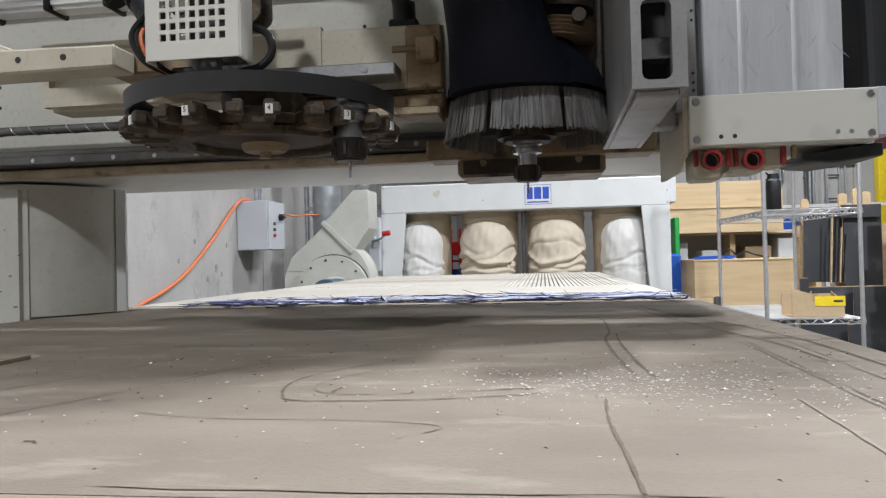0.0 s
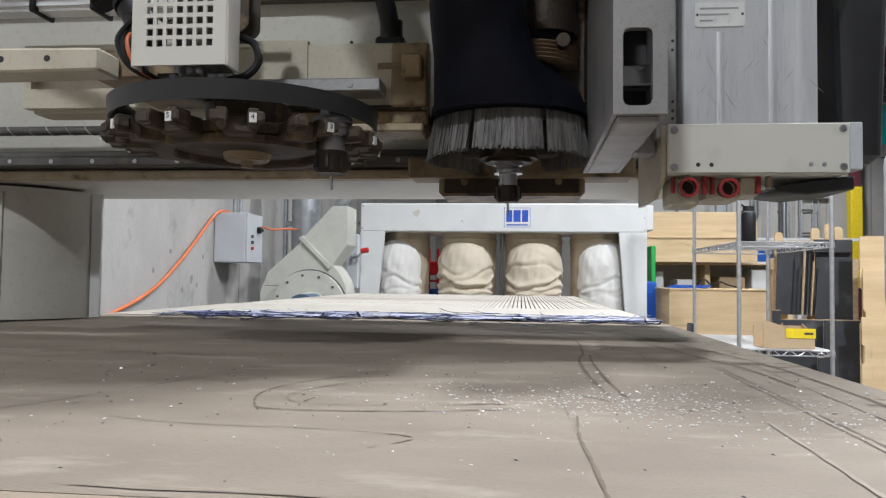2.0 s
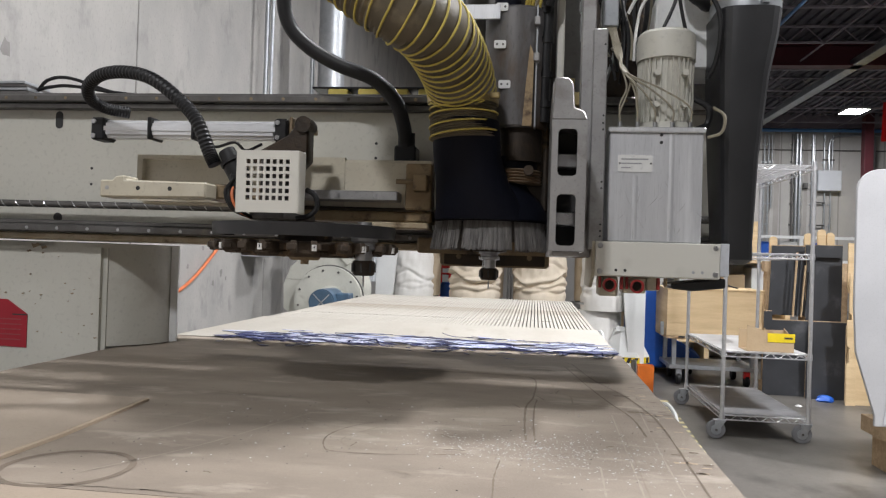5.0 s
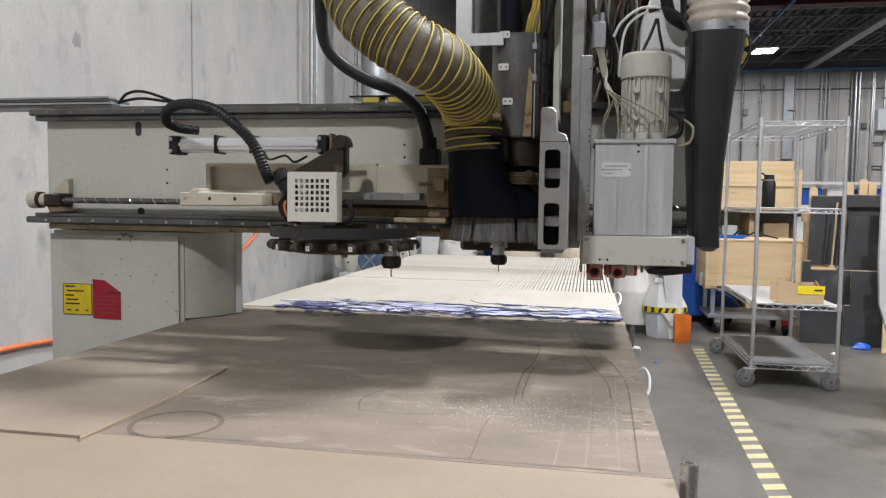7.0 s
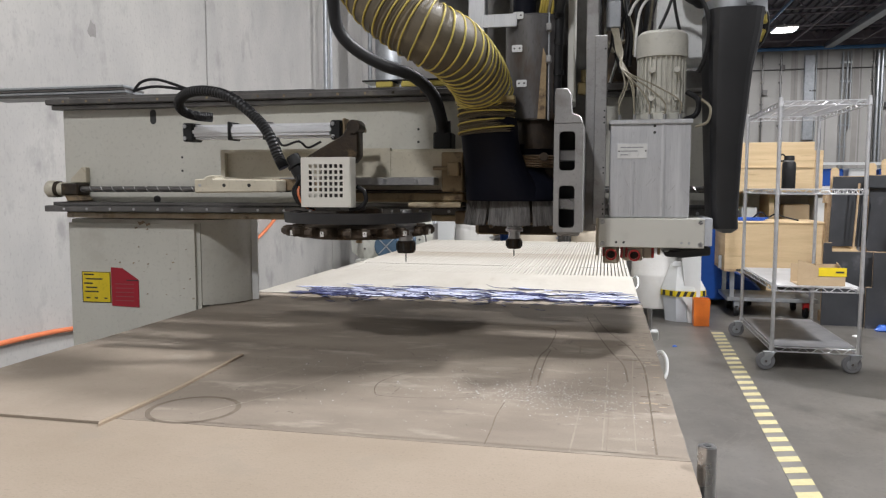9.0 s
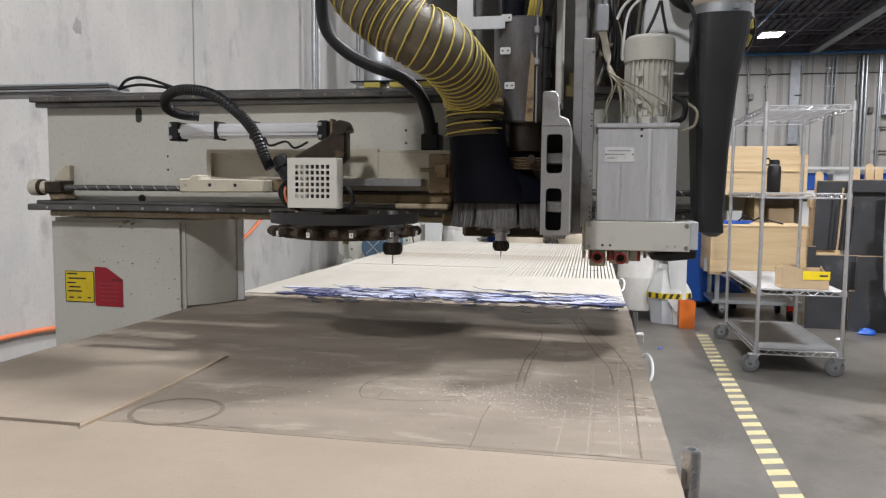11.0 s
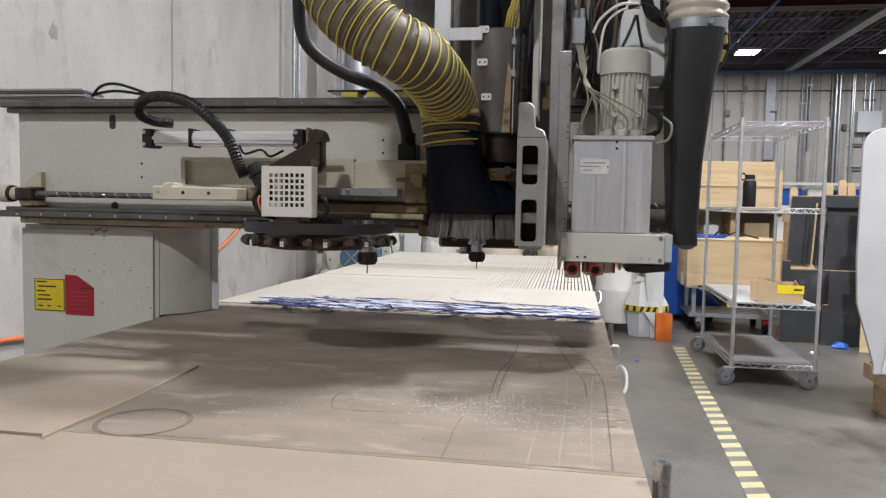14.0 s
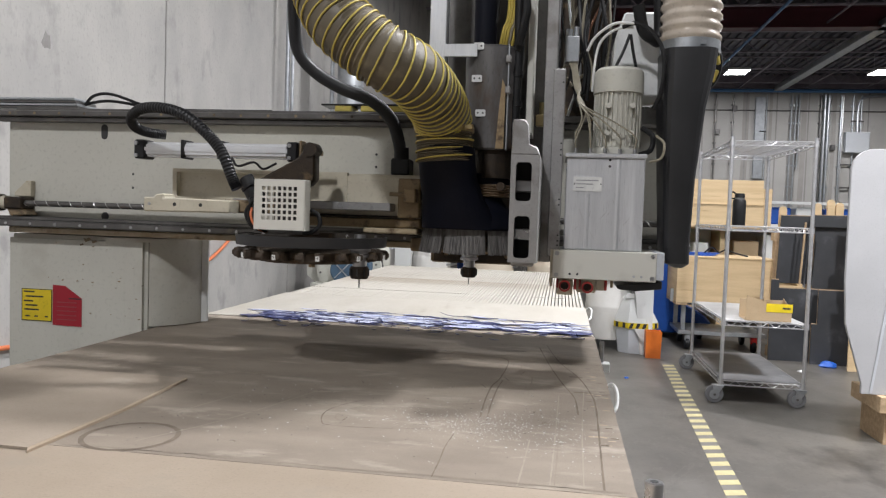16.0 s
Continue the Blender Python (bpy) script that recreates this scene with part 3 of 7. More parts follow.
spoil = thing("spoilboard", (0, 1.05, 0.905), "dusty brown MDF spoilboard scored with router grooves", "spoilboard")
board = P("board", spoil, MDF, lambda b: prism(b, rough_edge(-TX, TX, 0.402, 1.76, 0.0012, 1), 0.905, TOP, "z"))
near = thing("front_board", (0, -0.2, 0.905), "clean pale MDF board at the near end of the bed", "board")
P("board", near, MDF_NEW, lambda b: prism(b, rough_edge(-TX - 0.0, TX, -0.95, 0.399, 0.001, 2), 0.905, TOP + 0.0005, "z"))
MDF_MID = mat("worn_mdf", (0.308, 0.255, 0.20), (0.257, 0.21, 0.163), 5.0, 0.8, bump=0.15, fine=260, spot=(0.335, 0.285, 0.23), spot_scale=6.0, spot_at=0.58)
left = thing("mdf_sheet", (-0.43, 0.6, TOP), "thin pale MDF sheet lying on the router bed", "board")
P("sheet", left, MDF_MID, lambda b: prism(b, [(-0.638, 0.37), (-0.222, 0.37), (-0.218, 0.6), (-0.232, 0.848), (-0.638, 0.86)], TOP + 0.0002, TOP + 0.005, "z"))
P("sawn_edge", left, MDF_EDGE, lambda b: prism(b, [(-0.222, 0.37), (-0.214, 0.358), (-0.211, 0.6), (-0.226, 0.846), (-0.232, 0.848), (-0.218, 0.6)], TOP + 0.0002, TOP + 0.0045, "z"), "rough reddish sawn edge")


def groove(pts, w, name="routed_groove", n=8, z=TOP + 0.0006, material=None, jit=0.0006, seed=3):
    """A shallow routed line on the board."""
    r = random.Random(seed)
    path = smooth_path([(x, y, z) for x, y in pts], n) if n > 1 else [Vector((x, y, z)) for x, y in pts]
    b = bm_()
    prev = None
    for i, q in enumerate(path):
        t = (path[min(i + 1, len(path) - 1)] - path[max(i - 1, 0)])
        t.z = 0
        t.normalize()
        s = Vector((-t.y, t.x, 0)) * (w / 2 + r.uniform(-jit, jit))
        cur = (b.verts.new(q + s), b.verts.new(q - s))
        if prev:
            b.faces.new((prev[0], cur[0], cur[1], prev[1]))
        prev = cur
    return part(name, b, material or MDF_DARK, board)


MDF_LINE = mat("scored_mdf", (0.165, 0.13, 0.098), (0.125, 0.097, 0.072), 40, 0.9, bump=0.2, fine=300)
MDF_FAINT = mat("faint_score", (0.205, 0.168, 0.13), (0.24, 0.2, 0.158), 60, 0.9, bump=0.1, fine=300)
cx, cy, cr = -0.121, 0.471, 0.071
MDF_PALE = mat("pale_score", (0.285, 0.243, 0.197), (0.262, 0.222, 0.18), 60, 0.9, bump=0.1, fine=300)
groove([(cx + cr * math.cos(a * math.pi / 16), cy + cr * math.sin(a * math.pi / 16)) for a in range(33)], 0.0085, n=2, material=MDF_LINE)
groove([(0.02, 1.335), (0.13, 1.329), (0.30, 1.322), (0.39, 1.312), (0.414, 1.28), (0.418, 1.20), (0.412, 1.06), (0.401, 0.98), (0.400, 0.84), (0.404, 0.72)], 0.0032, material=MDF_LINE)
groove([(0.03, 1.352), (0.2, 1.345), (0.40, 1.332)], 0.004, material=MDF_PALE)
groove([(0.42, 1.05), (0.415, 0.97), (0.414, 0.82), (0.418, 0.71)], 0.0026, material=MDF_LINE)
groove([(0.487, 1.50), (0.52, 1.25), (0.55, 1.06), (0.575, 0.93), (0.58, 0.80)], 0.0028, material=MDF_LINE)
groove([(0.507, 1.54), (0.541, 1.314), (0.588, 1.125), (0.61, 0.97), (0.615, 0.88), (0.613, 0.72), (0.607, 0.416)], 0.003, material=MDF_LINE)
groove([(0.372, 0.62), (0.3685, 0.55), (0.3705, 0.48), (0.371, 0.41)], 0.0019, material=MDF_LINE)
groove([(0.368, 0.70), (0.366, 0.62)], 0.002, n=3, material=MDF_FAINT)
groove([(0.33, 0.640), (0.25, 0.618), (0.16, 0.612), (0.137, 0.635), (0.126, 0.69), (0.14, 0.745), (0.17, 0.79)], 0.0019, material=MDF_LINE)
groove([(0.34, 0.665), (0.22, 0.64), (0.165, 0.645), (0.152, 0.69), (0.185, 0.76)], 0.0016, material=MDF_FAINT)
groove([(0.544, 0.946), (0.538, 0.598), (0.534, 0.418)], 0.0022, material=MDF_PALE)
groove([(0.55, 0.946), (0.544, 0.598), (0.54, 0.418)], 0.0018, material=MDF_FAINT)
groove([(0.596, 1.0), (0.585, 0.707), (0.58, 0.42)], 0.002, material=MDF_PALE)
groove([(0.498, 0.62), (0.494, 0.5), (0.49, 0.405)], 0.0025, material=MDF_PALE)
groove([(0.452, 1.25), (0.455, 1.12), (0.482, 1.10), (0.481, 0.92)], 0.0026, material=MDF_FAINT)
groove([(0.45, 1.22), (0.55, 1.225), (0.64, 1.215)], 0.0024, material=MDF_FAINT)
groove([(0.43, 1.02), (0.56, 1.005), (0.64, 1.01)], 0.003, material=MDF_PALE)
groove([(0.44, 0.80), (0.55, 0.795), (0.64, 0.80)], 0.0022, material=MDF_FAINT)
groove([(0.48, 1.38), (0.57, 1.385), (0.645, 1.38)], 0.004, material=MDF_PALE)
groove([(-0.20, 0.408), (0.0, 0.415), (0.25, 0.412), (0.45, 0.415), (0.648, 0.412)], 0.002, n=6, material=MDF_FAINT, jit=0.002)
groove([(0.02, 0.66), (0.05, 0.58), (0.12, 0.555), (0.22, 0.55), (0.27, 0.535), (0.25, 0.505)], 0.0011, material=MDF_FAINT)
groove([(0.06, 0.83), (-0.02, 0.60), (-0.10, 0.45)], 0.003, material=MDF_PALE)
groove([(-0.05, 0.85), (-0.09, 0.72), (-0.13, 0.60)], 0.003, material=MDF_PALE)
rng = random.Random(11)
for k in range(26):
    x, y = rng.uniform(-0.55, 0.5), rng.uniform(0.9, 1.72)
    l = rng.uniform(0.1, 0.5)
    groove([(x - l / 2, y + rng.uniform(-0.006, 0.006)), (x, y + rng.uniform(-0.004, 0.004)), (x + l / 2, y + rng.uniform(-0.006, 0.006))], rng.uniform(0.0012, 0.0028), n=4, material=MDF_FAINT, seed=k)
for k in range(30):
    x, y, a = rng.uniform(0.0, 0.62), rng.uniform(0.45, 1.6), rng.uniform(0, 3.14)
    l = rng.uniform(0.01, 0.05)
    groove([(x, y), (x + l / 2 * math.cos(a), y + l / 2 * math.sin(a) + 0.003), (x + l * math.cos(a), y + l * math.sin(a))], 0.0018, n=4, material=MDF_LINE if k % 3 else MDF_DARK, seed=k)
for k in range(26):
    x, y = rng.uniform(0.60, 0.64), rng.uniform(0.6, 1.3)
    groove([(x - 0.007, y), (x, y + 0.001), (x + 0.006, y)], 0.005, n=2, material=MDF_EDGE if k % 2 else MDF_LINE, seed=k)
for x, y in ((0.611, 0.663), (0.582, 1.13), (0.59, 0.98), (0.56, 1.28), (0.44, 1.42)):
    groove([(x - 0.016, y), (x, y + 0.003), (x + 0.014, y)], 0.009, n=3, material=MDF_EDGE if y < 0.7 else MDF_LINE)

# loose chips: one heap, past counting
b = bm_()
rng = random.Random(5)
for k in range(1250):
    u = rng.gauss(0, 1)
    x = 0.43 + 0.10 * u
    y = 0.675 + (0.045 + 0.02 * max(u, 0)) * rng.gauss(0, 1) - 0.012 * u
    if k % 9 == 0:
        x, y = rng.uniform(-0.1, 0.64), rng.uniform(0.46, 0.95)
    if not -0.15 < x < 0.645 or y < 0.41:
        continue
    s = rng.choice((rng.uniform(0.0004, 0.001), rng.uniform(0.0004, 0.001), rng.uniform(0.0004, 0.001), rng.uniform(0.001, 0.0019))) if k % 9 else rng.uniform(0.001, 0.0022 if y > 0.55 else 0.0012)
    a = rng.uniform(0, 6.3)
    m = Matrix.Translation((x, y, TOP + 0.0009)) @ Matrix.Rotation(a, 4, "Z") @ Matrix.Rotation(rng.uniform(-0.6, 0.6), 4, "X")
    vs = [b.verts.new(m @ Vector(p)) for p in ((-s, -s * 0.6, 0), (s, -s * 0.5, 0), (s * 0.7, s * 0.6, 0), (-s * 0.8, s * 0.5, 0), (0, 0, s * 0.45))]
    for i in range(4):
        b.faces.new((vs[i], vs[(i + 1) % 4], vs[4]))
    b.faces.new(vs[3::-1])
tagged(part("plastic_chips", b, CHIP_WHITE, None, sharp=5), "scattered white and clear plastic chips on the spoilboard", "chips", "", "stuff")
b = bm_()
for k in range(300):
    x, y = rng.uniform(-0.2, 0.64), rng.gauss(0.75, 0.2)
    if y < 0.42 or y > 1.7:
        continue
    s = rng.uniform(0.0003, 0.0011)
    m = Matrix.Translation((x, y, TOP + 0.001)) @ Matrix.Rotation(rng.uniform(0, 6.3), 4, "Z")
    vs = [b.verts.new(m @ Vector(p)) for p in ((-s * 2, -s * 0.4, 0), (s, -s * 0.5, 0), (s * 1.4, s * 0.4, 0), (-s, s * 0.5, 0), (0, 0, s * 0.7))]
    for i in range(4):
        b.faces.new((vs[i], vs[(i + 1) % 4], vs[4]))
tagged(part("swarf", b, INK, None, sharp=5), "fine dark swarf strewn on the spoilboard", "swarf", "", "stuff")

# white sheet with blue offcuts
white = thing("white_sheet", (0, 2.1, 0.905), "white plastic sheet behind the spoilboard", "sheet")
P("sheet", white, PVC, lambda b: prism(b, rough_edge(-TX, TX - 0.005, 1.763, 2.50, 0.0025, 6), 0.905, TOP + 0.001, "z"))
rng = random.Random(8)


def offcut(x, y, z, l, w, ang, curl, material, name, label):
    """A torn flake of thin plastic with ragged sides."""
    b = bm_()
    n = 9
    lift = rng.choice((-1, 1))
    vs = []
    m = Matrix.Translation((x, y, z)) @ Matrix.Rotation(ang, 4, "Z")
    for i in range(n):
        u = i / (n - 1) - 0.5
        env = max(0.12, 1 - abs(2 * u) ** 3)
        up, lo = w * env * rng.uniform(0.15, 0.75), w * env * rng.uniform(0.15, 0.75)
        zc = 0.0004 + curl * max(0.0, lift * 2 * u) ** 2
        row = (Vector((u * l, up, zc)), Vector((u * l, -lo, zc)), Vector((u * l, up, zc + 0.0011)), Vector((u * l, -lo, zc + 0.0011)))
        vs.append([b.verts.new(m @ p) for p in row])
    for r0, r1 in zip(vs, vs[1:]):
        for i, j in ((0, 1), (1, 3), (3, 2), (2, 0)):
            b.faces.new((r0[i], r0[j], r1[j], r1[i]))
    b.faces.new((vs[0][0], vs[0][1], vs[0][3], vs[0][2]))
    b.faces.new((vs[-1][0], vs[-1][1], vs[-1][3], vs[-1][2]))
    return tagged(part(name, b, material, None, sharp=20), label, "offcut", "plastic offcuts")


CHIP_LILAC = mat("lilac_film", (0.56, 0.57, 0.66), (0.44, 0.47, 0.63), 40, 0.4)
for k in range(340):
    kind = rng.random()
    if k % 5 < 2:
        x, y, l, w = rng.uniform(-0.48, 0.64), 1.78 - abs(rng.gauss(0, 0.07)), rng.uniform(0.008, 0.05), rng.uniform(0.005, 0.016)
        kind = 0.9
    elif k % 5 == 2:
        x, y, l, w = rng.uniform(-0.52, 0.64), rng.uniform(1.755, 1.92), rng.uniform(0.06, 0.22), rng.uniform(0.018, 0.045)
        kind *= 0.7
    else:
        x, y, l, w = rng.uniform(-0.46, 0.64), rng.uniform(1.76, 2.02), rng.uniform(0.02, 0.13), rng.uniform(0.006, 0.018)
        kind = 0.35 + 0.65 * kind
    x = max(min(x, 0.645 - l / 2), -0.62 + l / 2)
    m_, lab_ = (CHIP_LILAC, "white and lilac torn plastic film scrap") if kind < 0.38 else (CHIP_PALE, "pale blue torn plastic offcut") if kind < 0.56 else (CHIP_BLUE, "navy blue torn plastic offcut")
    offcut(x, y, TOP + 0.0016 + 0.0006 * (k % 7), l, w, rng.gauss(0, 0.10) if l > 0.05 else rng.gauss(0, 0.5), rng.uniform(0.0, 0.003) if k % 13 else rng.uniform(0.006, 0.014), m_, "offcut", lab_)

# slatted vacuum bed
bed = thing("slatted_bed", (0, 3.5, 0.905), "white slatted vacuum bed at the far end of the table", "machine bed")
P("backing", bed, GAP, lambda b: box(b, -0.645, 0.645, 2.505, 4.45, 0.905, 0.917))
NS = 84
pitch = 1.28 / NS
slat_me = {}
for row, (y0, y1) in enumerate(((2.51, 2.815), (2.83, 4.44))):
    b = bm_()
    box(b, -pitch * 0.37, pitch * 0.37, y0, y1, 0.917, TOP, 0.0008)
    o = part("slat", b, PVC, bed)
    slat_me = o.data
    o.location = (-0.64 + pitch * 0.5, 0, 0)
    for k in range(1, NS):
        q = new("slat", slat_me)
        q.parent = bed
        q.matrix_parent_inverse = bed.matrix_basis.inverted()
        q.location = (-0.64 + pitch * (k + 0.5), 0, rng.uniform(-0.0012, 0.0004))

# locating pins and hoses at the right side of the table
for x, y, h, r in ((0.668, 0.389, 0.028, 0.012), (0.664, 1.60, 0.012, 0.007)):
    pin = thing("locating_pin", (x, y, TOP - 0.05), "round machined steel stop pin beside the table edge", "pin", "stop pins")
    P("pin", pin, STEEL, lambda b: cyl(b, (x, y, TOP - 0.05), (x, y, TOP + h), r, seg=20, bev=0.0015))
    P("bore", pin, INK, lambda b: cyl(b, (x, y, TOP + h), (x, y, TOP + h + 0.0006), r * 0.45, seg=14))
    P("bracket", pin, WHITE, lambda b: box(b, x - 0.03, x + 0.025, y - 0.02, y + 0.02, TOP - 0.075, TOP - 0.05, 0.002))
for y in (1.08, 2.55):
    b = bm_()
    tube(b, [(0.64, y + 0.05, 0.90), (0.662, y + 0.05, 0.925), (0.672, y, 0.915), (0.664, y - 0.05, 0.89), (0.63, y - 0.06, 0.88)], 0.004, 8, 8)
    tagged(part("air_tube", b, WHITE), "thin white air tube looped at the table side", "tube", "air tubes")

# ---- the router: column and beam ----
YB = 1.42
gan = thing("gantry", (-0.9, 1.6, 0), "cream-painted cantilever gantry with column, beam and rails", "gantry")
P("column", gan, CREAM, lambda b: box(b, -1.125, -0.668, YB + 0.002, 1.74, 0, 1.2, 0.012, seg=2))
P("gusset", gan, CREAM, lambda b: prism(b, [(-0.80, 1.4212), (-0.74, 1.4214), (-0.705, 1.4245), (-0.672, 1.436), (-0.642, 1.457), (-0.615, 1.488), (-0.595, 1.522), (-0.580, 1.558), (-0.5745, 1.60), (-0.80, 1.60)], TOP + 0.003, 1.199, "z"))
# White strip paints in the brightly lit sliver at the column's far edge.
P("gusset_edge", gan, WHITE, lambda b: prism(b, [(-0.5745, 1.583), (-0.560, 1.595), (-0.560, 1.602), (-0.5745, 1.602)], TOP + 0.003, 1.199, "z"))
beam = P("beam", gan, CREAM, lambda b: box(b, -1.12, 0.86, YB, 1.74, 1.205, 1.545, 0.004))
P("lower_flange", gan, RUSTY, lambda b: box(b, -1.10, 0.86, YB - 0.025, YB, 1.205, 1.222, 0.003))
rail_u = P("upper_rail", gan, RAIL, lambda b: box(b, -1.145, 0.86, YB - 0.045, YB + 0.02, 1.548, 1.566, 0.003))
P("rail_seat", gan, RAIL, lambda b: box(b, -1.135, 0.86, YB - 0.03, YB - 0.0005, 1.534, 1.5475, 0.002))
P("rail_cover", gan, RAIL, lambda b: box(b, -1.08, 0.86, YB - 0.02, YB + 0.06, 1.5665, 1.575, 0.002))
rail_l = P("lower_rail", gan, RAIL, lambda b: [box(b, -1.15, 0.86, YB - 0.06, YB - 0.002, 1.224, 1.243, 0.003), box(b, -1.13, 0.86, YB - 0.045, YB - 0.002, 1.243, 1.254, 0.002)])
for k in range(24):
    x = -1.08 + k * 0.08
    P("rail_bolt", rail_l, STEEL, lambda b: cyl(b, (x, YB - 0.06, 1.233), (x, YB - 0.0612, 1.233), 0.0042, seg=10))
    P("rail_bolt", rail_u, GRIMY, lambda b: cyl(b, (x, YB - 0.045, 1.557), (x, YB - 0.0462, 1.557), 0.004, seg=10))
P("pocket", gan, INK, lambda b: prism(b, rounded(-0.815, -0.795, 1.488, 1.532, 0.0099), YB - 0.001, YB + 0.02, "y"), "dark oblong slot")
for x, z, r in ((-0.712, 1.388, 0.0035), (-0.712, 1.348, 0.0035), (0.02, 1.46, 0.0035), (0.02, 1.425, 0.0035), (-0.06, 1.40, 0.003), (-1.055, 1.333, 0.005)):
    P("bolt_hole", gan, INK, lambda b: cyl(b, (x, YB - 0.0008, z), (x, YB + 0.01, z), r, seg=12))
for x in (-0.80, -0.20):
    P("notch", gan, INK, lambda b: cyl(b, (x, YB - 0.001, 1.262), (x, YB + 0.01, 1.262), 0.012, seg=16))
screw = P("leadscrew", gan, RAIL, lambda b: [cyl(b, (-1.1, YB - 0.04, 1.293), (0.86, YB - 0.04, 1.293), 0.0085, seg=14)])


def thread(b):
    pts = []
    for k in range(0, 50 * 8):
        a = k / 8 * 2 * math.pi
        pts.append((-1.05 + k / 400 * 1.9, YB - 0.04 + 0.0085 * math.cos(a), 1.293 + 0.0085 * math.sin(a)))
    tube(b, pts, 0.0016, 4, 1)


P("thread", screw, STEEL, thread)
P("end_knob", gan, CREAM_Y, lambda b: [cyl(b, (-1.145, YB - 0.04, 1.293), (-1.112, YB - 0.04, 1.293), 0.026, seg=24, bev=0.003), cyl(b, (-1.112, YB - 0.04, 1.293), (-1.085, YB - 0.04, 1.293), 0.02, seg=20)])
P("bearing", gan, BLACKENED, lambda b: [cyl(b, (-1.12, YB - 0.04, 1.293), (-1.105, YB - 0.04, 1.293), 0.0245, seg=24), box(b, -1.09, -1.03, YB - 0.06, YB, 1.275, 1.31, 0.004)])
P("bearing_bracket", gan, CREAM_Y, lambda b: prism(b, [(-1.085, 1.312), (-1.03, 1.312), (-1.03, 1.36), (-1.045, 1.36), (-1.085, 1.325)], YB - 0.02, YB, "y", 0.002))
P("bearing_foot", gan, GRIMY, lambda b: prism(b, [(-1.085, 1.276), (-1.035, 1.276), (-1.02, 1.258), (-1.075, 1.255)], YB - 0.05, YB, "y", 0.002))
lab = P("warning_label", gan, YELLOW, lambda b: box(b, -1.073, -0.972, YB - 0.0005, YB + 0.002, 0.938, 1.035, 0))
for z, x0, x1 in ((1.026, -1.066, -1.03), (1.012, -1.06, -1.0), (0.998, -1.066, -1.035), (0.985, -1.06, -1.02), (0.972, -1.064, -1.015), (0.952, -1.06, -1.045), (0.952, -1.03, -1.018), (0.952, -0.995, -0.985)):
    flat("print_bar", INK, lab, x0, x1, z - 0.0022, z + 0.0022, YB - 0.0006, 0.0004)
for x0, x1, z0, z1 in ((-1.073, -0.972, 1.033, 1.035), (-1.073, -0.972, 0.938, 0.940), (-1.073, -1.071, 0.94, 1.033), (-0.974, -0.972, 0.94, 1.033)):
    flat("label_border", INK, lab, x0, x1, z0, z1, YB - 0.0006, 0.0004)
red = P("danger_label", gan, RED, lambda b: prism(b, [(-0.969, 0.929), (-0.874, 0.927), (-0.874, 1.012), (-0.93, 1.048), (-0.969, 1.05)], YB - 0.0005, YB + 0.002, "y"))
for k in range(5):
    flat("print_bar", mat("dull_red_print", (0.30, 0.05, 0.06), None, 9, 0.5) if k == 0 else bpy.data.materials["dull_red_print"], red, -0.955, -0.89, 0.945 + k * 0.013, 0.948 + k * 0.013, YB - 0.0006, 0.0004)
flat("label_border", INK, red, -0.915, -0.874, 1.009, 1.0125, YB - 0.0006, 0.0004)
for k, (x, z, s) in enumerate(((-0.865, 1.19, 0.02), (-0.84, 1.185, 0.014), (-0.88, 1.175, 0.01), (-0.70, 1.02, 0.006), (-0.72, 0.99, 0.004), (-0.69, 0.96, 0.007), (-0.75, 1.08, 0.004), (-0.68, 1.06, 0.004), (-0.78, 0.97, 0.004), (-0.71, 1.11, 0.003))):
    P("rust_stain", gan, GRIMY, lambda b: prism(b, [(x, z - s * 0.4), (x + s, z), (x + s * 0.6, z + s * 0.3), (x + 0.2 * s, z + s * 0.1), (x - 0.3 * s, z + s * 0.2)], YB + 0.0005, YB + 0.003, "y"))

rs = random.Random(9)
for k in range(26):
    x, z, s = rs.uniform(-1.0, -0.72), rs.choice((rs.uniform(1.0, 1.19), rs.uniform(0.95, 1.08))), rs.uniform(0.0015, 0.0045)
    P("paint_chip", gan, GRIMY, lambda b: prism(b, [(x - s, z), (x, z - s * 0.5), (x + s, z + s * 0.2), (x + s * 0.3, z + s * 0.6)], YB - 0.0004, YB + 0.001, "y"))

# cable pack, cables and chain on the beam
pack = thing("cable_pack", (-1.05, YB + 0.06, 1.575), "stack of flat grey cable carriers on the beam end", "cable carrier")
for k in range(4):
    P("carrier_strip", pack, GALV if k % 2 else RAIL, lambda b: box(b, -1.40, -0.885 - 0.004 * k, YB - 0.01, YB + 0.09, 1.5755 + k * 0.0085, 1.5825 + k * 0.0085, 0.001))
for k, z in enumerate((1.62, 1.60)):
    b = bm_()
    tube(b, [(-0.89, YB + 0.03, 1.592), (-0.86, YB + 0.03, z), (-0.80, YB + 0.03, z + 0.004), (-0.68, YB + 0.03, 1.588), (-0.58, YB + 0.03, 1.58), (-0.3, YB + 0.03, 1.579)], 0.0045, 8, 6)
    tagged(part("cable", b, BLACK), "thin black cable arched over the beam", "cable", "beam cables")
chain = thing("cable_chain", (0.0, YB + 0.05, 1.575), "black cable chain with yellow inserts on the beam", "cable chain")
P("tray", chain, BLACK, lambda b: [box(b, -0.13, 0.86, YB + 0.02, YB + 0.10, 1.576, 1.58), box(b, -0.15, 0.86, YB + 0.02, YB + 0.10, 1.597, 1.602, 0.001)])
for k in range(13):
    P("insert", chain, HOSE_Y, lambda b: box(b, -0.11 + k * 0.075, -0.06 + k * 0.075, YB + 0.019, YB + 0.09, 1.58, 1.597, 0.003))

